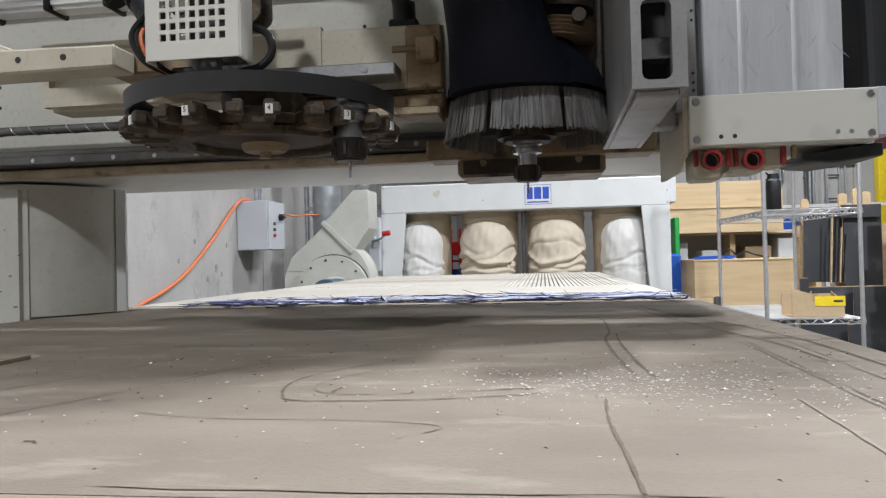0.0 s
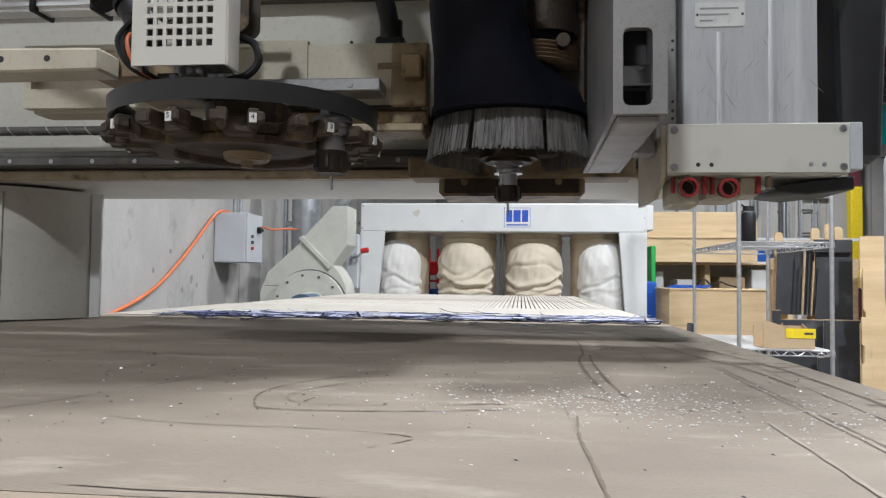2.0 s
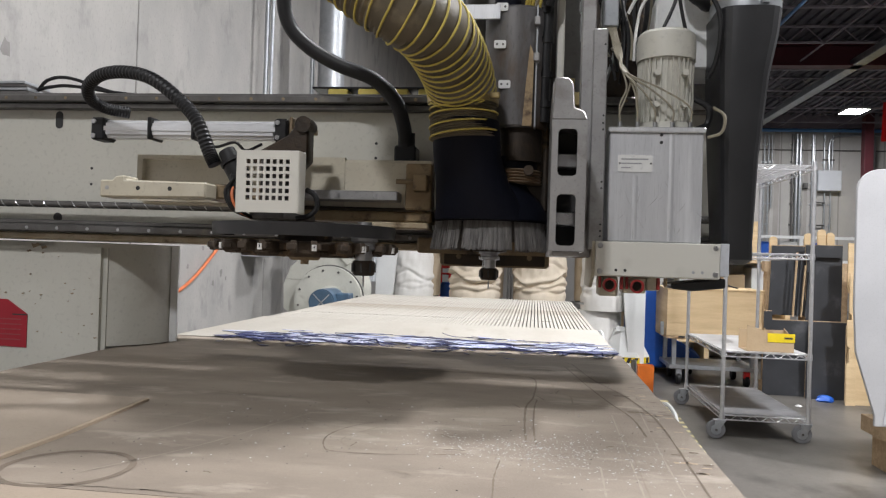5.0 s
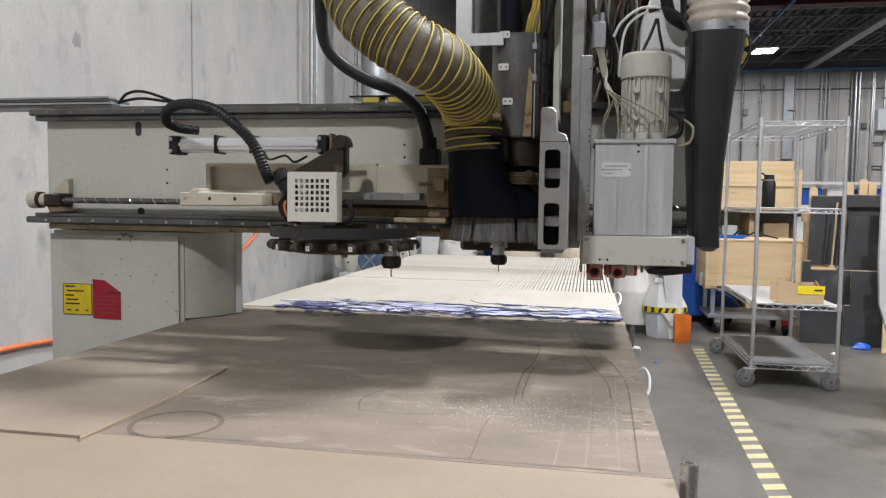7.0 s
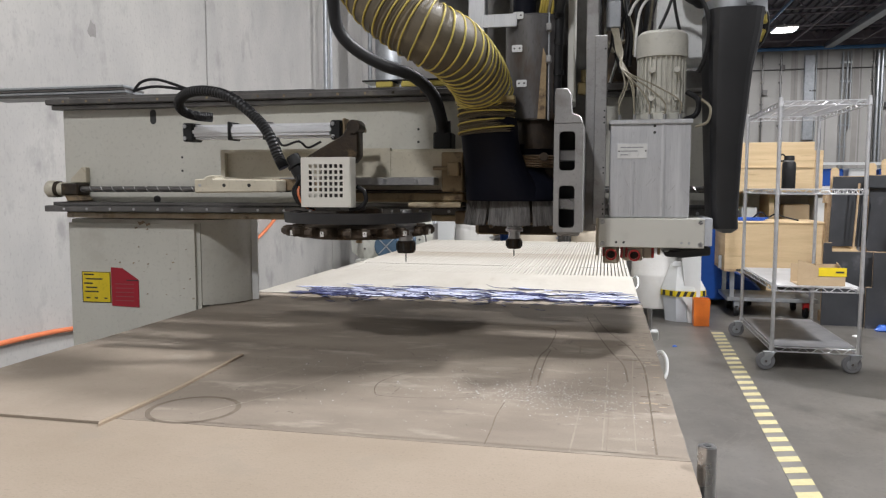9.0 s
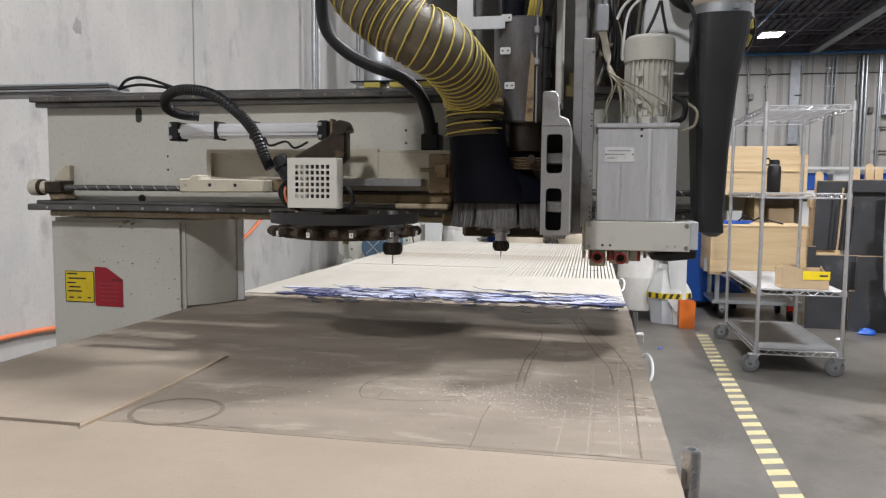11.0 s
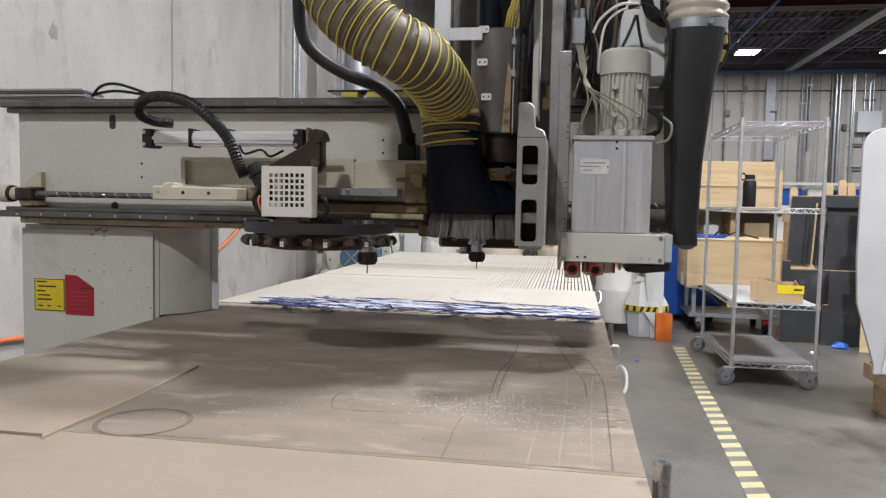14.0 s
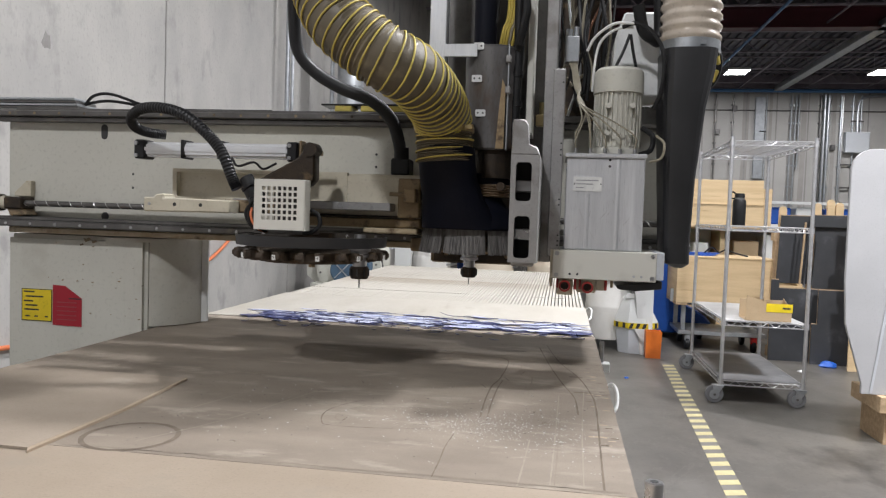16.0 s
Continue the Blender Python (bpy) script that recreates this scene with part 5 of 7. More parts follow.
for k in range(14):
    x, z, a, l = rs.uniform(0.555, 0.70), rs.uniform(1.25, 1.36), rs.uniform(-1.2, 1.2), rs.uniform(0.01, 0.035)
    P("scratch", du, CHROME, lambda b: prism(b, [(x, z), (x + l * math.sin(a) * 0.5 + 0.0012, z - l * 0.5), (x + l * math.sin(a * 1.2), z - l), (x + l * math.sin(a) * 0.5 - 0.0004, z - l * 0.5)], 1.0876, 1.0885, "y"))
for z in (1.418, 1.432):
    P("bolt_hole", du, INK, lambda b: cyl(b, (0.635, 1.0872, z), (0.635, 1.09, z), 0.003, seg=10))
lb = P("rating_label", du, PAPER, lambda b: prism(b, rounded(0.557, 0.620, 1.362, 1.394, 0.003), 1.0865, 1.088, "y"))
for z, x1 in ((1.386, 0.612), (1.378, 0.60), (1.37, 0.58)):
    flat("print_bar", mat("grey_print", (0.35, 0.35, 0.36), None, 9, 0.6) if z > 1.38 else bpy.data.materials["grey_print"], lb, 0.563, x1, z - 0.0012, z + 0.0012, 1.0864, 0.0003)
for x in (0.560, 0.617):
    P("rivet", lb, INK, lambda b: cyl(b, (x, 1.0864, 1.378), (x, 1.086, 1.378), 0.0018, seg=8))
fp = P("front_plate", du, PLATE, lambda b: box(b, 0.519, 0.7425, 1.070, 1.078, 1.167, 1.231, 0.0015), "cream front plate")
screws(fp, [(0.5275, 1.223), (0.734, 1.223), (0.5275, 1.175), (0.734, 1.175)], 1.070, 0.0052)
for x in (0.557, 0.5735, 0.695, 0.711):
    P("bolt_hole", fp, INK if x < 0.65 else GALV, lambda b: cyl(b, (x, 1.0695, 1.178), (x, 1.074, 1.178), 0.0028, seg=10))
P("plate_return", du, GREYBOX, lambda b: box(b, 0.7425, 0.7585, 1.073, 1.25, 1.172, 1.232, 0.001))
P("body", du, PLATE, lambda b: box(b, 0.5195, 0.7425, 1.079, 1.26, 1.166, 1.231, 0.002))
P("side_plate", du, CREAM_Y, lambda b: prism(b, [(1.079, 1.231), (1.27, 1.231), (1.27, 1.142), (1.14, 1.142), (1.079, 1.166)], 0.513, 0.519, "x"))
for x, x0, x1, zb, zc in ((0.547, 0.529, 0.565, 1.128, 1.150), (0.597, 0.573, 0.616, 1.135, 1.149)):
    vb = P("valve_body", du, CREAM_Y, lambda b: box(b, x0, x1, 1.10, 1.16, zb, 1.1655, 0.003), "grimy cream valve block")
    P("red_ring", vb, REDDULL, lambda b: [lathe(b, [(0.0092, 0.0), (0.0118, 0.0), (0.0128, -0.003), (0.0128, -0.012), (0.0092, -0.012), (0.0092, 0.0)], (0, 0, 0), 24)]).matrix_basis = Matrix.Translation((x, 1.086, zc)) @ Matrix.Rotation(radians(90), 4, "X") @ Matrix.Rotation(radians(180), 4, "X")
    P("bore", vb, BLACKENED, lambda b: [cyl(b, (x, 1.092, zc), (x, 1.10, zc), 0.0094, seg=20), cyl(b, (x, 1.090, zc), (x, 1.095, zc), 0.003, seg=12)])
    P("red_cheek", vb, REDDULL, lambda b: box(b, x - 0.019, x - 0.014, 1.092, 1.0995, zc - 0.006, 1.1655, 0.001))
P("clevis", du, CREAM_Y, lambda b: box(b, 0.617, 0.640, 1.10, 1.15, 1.141, 1.1655, 0.002))
for x, zb, m_ in ((0.637, 1.143, REDDULL), (0.570, 1.142, REDDULL), (0.650, 1.150, GRIMY)):
    P("lever", du, m_, lambda b: box(b, x - 0.003, x + 0.003, 1.088, 1.096, zb, 1.1655, 0.001))
P("under_shoe", du, DARKPL, lambda b: prism(b, [(0.66, 1.155), (0.76, 1.168), (0.76, 1.150), (0.70, 1.143), (0.665, 1.146)], 1.10, 1.2, "y", 0.002))
mo = thing("drill_motor", (0.65, 1.17, 1.446), "cream finned electric motor on the drill unit", "motor")
P("fan_cover", mo, CREAM, lambda b: lathe(b, [(0.0, 1.645), (0.048, 1.645), (0.055, 1.638), (0.0565, 1.625), (0.0565, 1.588), (0.0, 1.588)], (0.652, 1.17, 0), 36), "domed fan cover")


def fins(b):
    lathe(b, [(0.0, 1.588), (0.048, 1.588), (0.048, 1.465), (0.055, 1.463), (0.055, 1.4465), (0.0, 1.4465)], (0.652, 1.17, 0), 36)


stator = P("stator", mo, CREAM, fins)
for k in range(30):
    P("fin", stator, CREAM, lambda b: box(b, 0.046, 0.054, -0.0012, 0.0012, 1.466, 1.587, 0, Matrix.Translation((0.652, 1.17, 0)) @ Matrix.Rotation(k * math.pi / 15, 4, "Z")))
for x in (0.628, 0.68):
    for z in (1.495, 1.555):
        P("bolt_boss", mo, CREAM, lambda b: [cyl(b, (x, 1.108, z), (x, 1.13, z), 0.006, seg=12)])
for k in range(5):
    x = 0.56 + k * 0.032
    P("fitting", du, STEEL, lambda b: cyl(b, (x, 1.10, 1.446), (x, 1.10, 1.458), 0.004, seg=10))
wires = [((0.56 + (k % 5) * 0.032, 1.10, 1.456), k) for k in range(7)]
for p, k in wires:
    b = bm_()
    tube(b, [p, (p[0] - 0.002, 1.095, 1.474 + 0.003 * k), (0.5 * p[0] + 0.290, 1.098, 1.508 + 0.003 * k), (0.578 - 0.003 * k, 1.12, 1.548 + 0.003 * k), (0.553 + 0.002 * k, 1.15, 1.60), (0.546 + 0.002 * k, 1.17, 1.64), (0.536 + 0.003 * k, 1.19, 1.672)], 0.0018, 6, 6)
    tagged(part("air_tube", b, WIRE_T), "thin tan air tube running down to the drill unit", "tube", "head tubes")
rng = random.Random(31)
for k in range(16):
    x = 0.535 + 0.006 * k
    y = 1.22 + 0.05 * rng.random()
    b = bm_()
    tube(b, [(x + rng.uniform(-0.01, 0.01), y, 1.55 + 0.1 * rng.random()), (x + rng.uniform(-0.02, 0.02), y, 1.66), (x + rng.uniform(-0.02, 0.02), y, 1.75), (x + rng.uniform(-0.03, 0.03), y + 0.02, 1.9), (x, y + 0.03, 2.2)], rng.choice((0.003, 0.004, 0.0055)), 6, 6)
    c = rng.choice((BLACK, BLACK, BLACK, WIRE_T, BLACK, BLACK, GALV, WIRE_C))
    tagged(part("cable", b, c), "cable in the bundle above the router head", "cable", "head cables")
for k, (x, c) in enumerate(((0.372, WIRE_Y), (0.378, WIRE_Y), (0.385, WIRE_Y), (0.392, WIRE_T), (0.40, WIRE_Y), (0.345, BLACK))):
    b = bm_()
    tube(b, [(x, 1.2, 1.70), (x + 0.008, 1.19, 1.74), (x + 0.02, 1.2, 1.82), (x + 0.01, 1.22, 2.2)], 0.0035, 6, 6)
    tagged(part("cable", b, c), "cable rising out of the spindle shroud", "cable", "head cables")
b = bm_()
tube(b, [(0.42, 1.16, 1.70), (0.43, 1.15, 1.74), (0.435, 1.15, 1.80), (0.40, 1.16, 1.9), (0.38, 1.18, 2.2)], 0.010, 10, 8)
tagged(part("cable", b, BLACK), "thick black hose above the spindle shroud", "cable", "head cables")
for k, (pts, r, c) in enumerate((
        ([(0.655, 1.17, 1.742), (0.685, 1.16, 1.748), (0.718, 1.15, 1.728), (0.742, 1.14, 1.685), (0.748, 1.14, 1.635), (0.742, 1.15, 1.585), (0.73, 1.16, 1.555)], 0.0048, BLACK),
        ([(0.68, 1.17, 1.742), (0.64, 1.175, 1.738), (0.607, 1.18, 1.71), (0.596, 1.19, 1.66), (0.594, 1.2, 1.6)], 0.0032, PAPER),
        ([(0.68, 1.16, 1.748), (0.635, 1.165, 1.748), (0.595, 1.17, 1.72), (0.578, 1.18, 1.69)], 0.0034, PAPER),
        ([(0.64, 1.17, 1.645), (0.66, 1.17, 1.69), (0.672, 1.17, 1.725)], 0.0035, BLACK),
        ([(0.69, 1.17, 1.645), (0.68, 1.17, 1.69), (0.674, 1.17, 1.725)], 0.0035, BLACK),
        ([(0.705, 1.14, 1.51), (0.728, 1.13, 1.49), (0.725, 1.13, 1.46), (0.70, 1.12, 1.447)], 0.006, BLACK),
        ([(0.72, 1.10, 1.43), (0.745, 1.10, 1.44), (0.75, 1.1, 1.47), (0.735, 1.12, 1.49)], 0.003, WIRE_T))):
    b = bm_()
    tube(b, pts, r, 8, 8)
    tagged(part("cable", b, c), "looped cable beside the drill motor", "cable", "head cables")
b = bm_()
tube(b, [(0.69, 1.20, 1.80), (0.705, 1.21, 1.745), (0.728, 1.22, 1.728), (0.745, 1.24, 1.735), (0.742, 1.24, 1.85), (0.74, 1.24, 2.2)], 0.014, 12, 8)
tagged(part("cable", b, BLACK), "thick black conduit hose above the drill motor", "cable", "head cables")
wcov = thing("white_cover", (0.70, 1.3, 1.58), "white sheet-metal cover behind the drill motor", "cover")
P("cover", wcov, WHITE, lambda b: prism(b, [(0.64, 1.60), (0.79, 1.60), (0.785, 1.75), (0.775, 1.79), (0.76, 1.80), (0.665, 1.80), (0.645, 1.74)], 1.26, 1.40, "y", 0.004))
P("support", wcov, CAST, lambda b: box(b, 0.66, 0.78, 1.34, 1.42, 1.54, 1.585, 0.003))
# right-hand dust hood
du2 = thing("dust_duct", (0.81, 1.22, 1.19), "charcoal plastic dust hood below a clear hose", "dust hood")


def hood(b):
    rows = []
    for z, x0, x1, y0, y1 in ((1.195, 0.795, 0.815, 1.18, 1.26), (1.205, 0.775, 0.828, 1.165, 1.27), (1.24, 0.765, 0.825, 1.155, 1.28), (1.40, 0.757, 0.83, 1.145, 1.29), (1.56, 0.750, 0.845, 1.135, 1.30), (1.64, 0.748, 0.862, 1.135, 1.30), (1.69, 0.746, 0.868, 1.135, 1.30)):
        rows.append([b.verts.new((px, py, z)) for px, py in rounded(x0, x1, y0, y1, min(x1 - x0, y1 - y0) * 0.3, 4)])
    n = len(rows[0])
    for r0, r1 in zip(rows, rows[1:]):
        for k in range(n):
            b.faces.new((r0[k], r0[(k + 1) % n], r1[(k + 1) % n], r1[k]))
    b.faces.new(rows[0][::-1])
    b.faces.new(rows[-1])


P("hood", du2, DARKPL, hood, "", 14.0)
bw = P("chain_loop", du2, BLACK, lambda b: lathe(b, [(0.05, -0.035), (0.094, -0.035), (0.097, -0.03), (0.097, 0.03), (0.094, 0.035), (0.05, 0.035), (0.05, -0.035)], (0, 0, 0), 32), "black curled cable chain")
bw.matrix_basis = Matrix.Translation((0.82, 1.40, 1.70)) @ Matrix.Rotation(radians(90), 4, "X")
for a in (-50, -22, 8, 36, 64):
    P("chain_insert", du2, HOSE_Y, lambda b: box(b, 0.078, 0.090, -0.038, 0.038, -0.016, 0.016, 0.003, Matrix.Translation((0.82, 1.40, 1.70)) @ Matrix.Rotation(radians(-a), 4, "Y")), "yellow chain insert")
P("clamp", du2, GALV, lambda b: [lathe(b, [(0.066, 1.688), (0.068, 1.689), (0.068, 1.715), (0.066, 1.716), (0.06, 1.716)], (0.812, 1.217, 0), 32), box(b, 0.825, 0.838, 1.143, 1.15, 1.697, 1.707, 0.001)])
P("clear_hose", du2, CLEARH, lambda b: lathe(b, [(0.064 + (0.0055 if i % 4 in (1, 2) else 0), 1.715 + i * 0.006) for i in range(90)], (0.812, 1.217, 0), 32), "clear ribbed hose", 80.0)

# main dust hose
HP = [(0.2641, 1.1, 1.4199), (0.2623, 1.1, 1.452), (0.2617, 1.1, 1.4841), (0.2582, 1.095, 1.5091), (0.2532, 1.06, 1.536), (0.2402, 0.99, 1.5631), (0.2174, 0.92, 1.5871), (0.1757, 0.88, 1.6082), (0.1266, 0.87, 1.6406), (0.078, 0.87, 1.6819), (0.039, 0.89, 1.7413), (0.0094, 0.94, 1.8207), (-0.0133, 1.05, 1.9812), (0.0065, 1.2, 2.2118)]
hose = thing("dust_hose", HP[0], "grey dust hose with yellow spiral ribs", "hose")
P("hose_wall", hose, HOSE_B, lambda b: tube(b, HP, 0.0635, 28, 14, radii=lambda i, n: 0.0635 + (0.0022 if i % 2 else -0.0012)), "", 60.0)


def spiral(b):
    path = smooth_path(HP, 40)
    L, acc = 0.0, [0.0]
    for p, q in zip(path, path[1:]):
        L += (q - p).length
        acc.append(L)
    turns, per = int(L / 0.0185), 30
    pts = []
    side = Vector((0, 1, 0))
    j = 0
    for k in range(turns * per + 1):
        s = L * k / (turns * per)
        while j < len(acc) - 2 and acc[j + 1] < s:
            j += 1
        u = (s - acc[j]) / max(acc[j + 1] - acc[j], 1e-6)
        p = path[j].lerp(path[j + 1], u)
        t = (path[min(j + 2, len(path) - 1)] - path[max(j - 1, 0)]).normalized()
        e2 = t.cross(side).normalized()
        e1 = e2.cross(t)
        a = 2 * math.pi * k / per
        pts.append(p + (e1 * math.cos(a) + e2 * math.sin(a)) * 0.0662)
    tube(b, pts, 0.0021, 5, 1)


P("spiral_rib", hose, HOSE_Y, spiral, "yellow spiral rib", 80.0)
P("hose_clamp", hose, BRASS, lambda b: [lathe(b, [(0.0685, 1.488), (0.0695, 1.489), (0.0695, 1.500), (0.0685, 1.501), (0.064, 1.501)], (0.2602, 1.10, 0), 36), box(b, 0.315, 0.335, 1.035, 1.05, 1.489, 1.50, 0.002)])
b = bm_()
tube(b, [(-0.17, 1.26, 2.0), (-0.175, 1.28, 1.80), (-0.165, 1.29, 1.715), (-0.12, 1.3, 1.662), (-0.05, 1.31, 1.622), (0.03, 1.32, 1.592), (0.08, 1.33, 1.545), (0.10, 1.34, 1.49), (0.105, 1.36, 1.44)], 0.0165, 14, 8)
tagged(part("cable_hose", b, BLACK), "smooth black cable hose hanging behind the dust hose", "hose")
b = bm_()
box(b, 0.08, 0.13, 1.34, 1.40, 1.40, 1.445, 0.004)
cyl(b, (0.105, 1.36, 1.435), (0.105, 1.355, 1.475), 0.02, seg=16)
tagged(part("cable_gland", b, BLACK), "black cable gland on the beam", "gland")
# tall frame above the head
fr = thing("z_axis_column", (0.4, 1.38, 1.575), "steel vertical axis column above the beam", "axis column")
P("column", fr, CAST, lambda b: [box(b, 0.24, 0.47, 1.37, 1.45, 1.24, 2.4, 0.004)])
P("guide_rail", fr, STEEL, lambda b: [box(b, 0.225, 0.24, 1.36, 1.38, 1.24, 2.4, 0.002), box(b, 0.47, 0.485, 1.36, 1.38, 1.5, 2.4, 0.002)])
P("white_side", fr, PLATE, lambda b: box(b, 0.44, 0.455, 1.20, 1.37, 1.50, 2.3, 0.002))
P("gas_spring", fr, GALV, lambda b: [cyl(b, (0.50, 1.2, 1.64), (0.50, 1.2, 2.3), 0.014, seg=16), cyl(b, (0.50, 1.2, 1.70), (0.50, 1.2, 1.72), 0.017, seg=16)])
P("rear_cover", fr, BLACKENED, lambda b: box(b, 0.515, 0.64, 1.40, 1.43, 1.545, 2.3, 0.003))
P("valve_block", fr, GALV, lambda b: [box(b, 0.527, 0.560, 1.18, 1.22, 1.665, 1.725, 0.002), cyl(b, (0.536, 1.20, 1.725), (0.536, 1.20, 1.745), 0.008, seg=12), cyl(b, (0.552, 1.20, 1.725), (0.552, 1.20, 1.75), 0.006, seg=12)])
P("brass_fitting", fr, BRASS, lambda b: [box(b, 0.46, 0.50, 1.30, 1.33, 1.53, 1.56, 0.003), cyl(b, (0.475, 1.31, 1.56), (0.475, 1.31, 1.59), 0.008, seg=12)])

# ---- behind the table: bag dust collector ----
DY = 6.8
dc = thing("dust_collector", (0.15, DY + 0.4, 0), "white steel dust collector with four cloth filter bags", "dust collector")
P("header", dc, WHITE, lambda b: box(b, -1.14, 1.44, DY, DY + 0.75, 1.455, 1.712, 0.008), "white header box")
P("header_end", dc, WHITE, lambda b: box(b, 1.44, 1.50, DY + 0.03, DY + 0.72, 1.48, 1.70, 0.006))
for poly in ([(-1.14, 0.0), (-1.02, 0.0), (-0.965, 0.87), (-0.912, 1.455), (-1.14, 1.455)], [(1.44, 0.0), (1.33, 0.0), (1.255, 0.70), (1.196, 1.455), (1.44, 1.455)]):
    P("leg", dc, WHITE, lambda b: prism(b, poly, DY, DY + 0.05, "y", 0.003))
    P("leg_side", dc, WHITE, lambda b: box(b, (poly[0][0] if poly[0][0] > 0 else poly[0][0] - 0.0) - (0.05 if poly[0][0] > 0 else 0), poly[0][0] + (0.0 if poly[0][0] > 0 else 0.05), DY + 0.05, DY + 0.72, 0, 1.455, 0.003))
P("rear_panel", dc, WHITE, lambda b: box(b, -1.1, -1.04, DY + 0.72, DY + 0.75, 0, 1.455))
sg = P("maker_sign", dc, PAPER, lambda b: box(b, 0.178, 0.414, DY - 0.002, DY, 1.497, 1.673))
for x0, x1 in ((0.198, 0.250), (0.262, 0.326), (0.338, 0.394)):
    flat("logo_block", BLUEINK, sg, x0, x1, 1.545, 1.652, DY - 0.002, 0.001)
flat("print_bar", BLUEINK, sg, 0.20, 0.39, 1.512, 1.524, DY - 0.002, 0.001)
for x0, x1, z0, z1 in ((0.178, 0.414, 1.497, 1.501), (0.178, 0.414, 1.669, 1.673), (0.178, 0.182, 1.501, 1.669), (0.410, 0.414, 1.501, 1.669)):
    flat("sign_border", BLUEINK, sg, x0, x1, z0, z1, DY - 0.002, 0.001)
P("scuffed_sticker", dc, DRUM, lambda b: prism(b, [(-0.66, 1.63), (-0.60, 1.66), (-0.585, 1.63), (-0.62, 1.585), (-0.645, 1.60)], DY - 0.001, DY + 0.001, "y"))
screws(dc, [(-1.12, 1.48), (-1.12, 1.69), (1.42, 1.48), (1.42, 1.69), (1.42, 1.585), (-0.2, 1.55)], DY, 0.008, GALV)
BAGX = [(-0.77, CANVAS_W, 0.225), (-0.165, CANVAS, 0.262), (0.452, CANVAS, 0.265), (1.03, CANVAS_W, 0.235)]
rng = random.Random(77)
for k, (x, m, r) in enumerate(BAGX):
    ph = [rng.uniform(0, 6.28) for _ in range(8)]
    top_r = r * 1.0
    bag = thing("filter_bag", (x, DY + 0.36, 0.55), "white cloth filter bag with loose folds" if m is CANVAS_W else "cream cloth filter bag slumped in heavy folds", "filter bag", "filter bags")
    slump = 0.62 if m is CANVAS else 0.22

    def wob(a, z):
        u = (z - 0.8) / 0.6
        v = 0.05 * slump * math.sin(3 * a + 9 * z + ph[0]) * math.sin(13 * z + ph[1])
        for q, (zc, tilt, amp) in enumerate(((1.07, 0.10, 0.5), (0.985, -0.05, 1.3), (0.925, 0.02, 0.8), (1.18, -0.12, 0.25), (0.88, 0.01, 0.7))):
            d = z - zc - tilt * math.sin(a * (1 + q % 2) + ph[q]) - 0.012 * math.sin(5 * a + ph[7 - q])
            v += amp * slump * (0.10 * math.exp(-((d - 0.034) / 0.026) ** 2) - 0.17 * math.exp(-(d / 0.017) ** 2))
        v += 0.012 * math.sin(11 * a + 25 * z + ph[4]) + 0.008 * math.sin(23 * a - 12 * z + ph[5])
        return v if 0.82 < z < 1.34 else v * 0.15

    prof = [(r * f, z) for z, f in ((0.72, 0.93), (0.76, 0.95), (0.80, 0.96), (0.84, 0.98))] + [(r * (0.98 - 0.02 * math.sin((z - 0.84) * 9)), z) for z in [0.86 + i * 0.0087 for i in range(36)]]
    prof += [(r * 0.98 * math.cos(u) ** 0.8, 1.15 + 0.255 * math.sin(u)) for u in [math.pi / 2 * (i + 0.5) / 20 for i in range(20)]] + [(0.0, 1.405)]
    P("cloth", bag, m, lambda b: lathe(b, prof, (x + (-0.05, -0.025, 0.0, 0.05)[k], DY + 0.29, 0), 96, wob), "", 70.0)
    P("collar", bag, TANCLOTH, lambda b: lathe(b, [(r * 0.97, 0.80), (r * 0.99, 1.10), (r * 1.0, 1.36), (r * 1.03, 1.37), (r * 1.03, 1.40), (r * 1.0, 1.41), (r * 1.0, 1.455), (0, 1.455)], (x, DY + 0.40, 0), 40))
    P("strap", bag, GALV, lambda b: lathe(b, [(r * 0.975, 0.772), (r * 0.99, 0.774), (r * 0.99, 0.79), (r * 0.975, 0.792)], (x, DY + 0.36, 0), 40))
    drum = thing("dust_drum", (x, DY + 0.36, 0), "cream plastic dust drum on casters under a filter bag", "drum", "dust drums")
    P("shell", drum, DRUM if k != 3 else CANVAS_W, lambda b: lathe(b, [(0, 0.10), (r * 0.86, 0.10), (r * 0.92, 0.13), (r * 0.95, 0.4), (r * 0.98, 0.42), (r * 0.98, 0.44), (r * 0.95, 0.46), (r * 0.95, 0.72), (0, 0.72)], (x, DY + 0.36, 0), 40))
    for s, q in ((-1, -1), (1, -1), (-1, 1), (1, 1)):
        cx_, cy_ = x + s * r * 0.6, DY + 0.36 + q * r * 0.6
        c = P("caster", drum, BLACK, lambda b: [cyl(b, (cx_ - 0.015, cy_, 0.045), (cx_ + 0.015, cy_, 0.045), 0.045, seg=20, bev=0.004)])
        P("fork", c, GALV, lambda b: box(b, cx_ - 0.022, cx_ + 0.022, cy_ - 0.02, cy_ + 0.02, 0.06, 0.10, 0.002))
for x in (0.145, 0.175):
    P("tie_rod", dc, RAIL, lambda b: cyl(b, (x, DY + 0.2, 0.0), (x, DY + 0.2, 1.45), 0.011, seg=10))
lad = thing("red_ladder", (-0.44, DY + 1.3, 0), "red painted step frame behind the filter bags", "ladder")
for x in (-0.66, -0.56):
    P("rail", lad, REDP, lambda b: cyl(b, (x, DY + 1.3, 0), (x, DY + 1.3, 1.35), 0.016, seg=10))
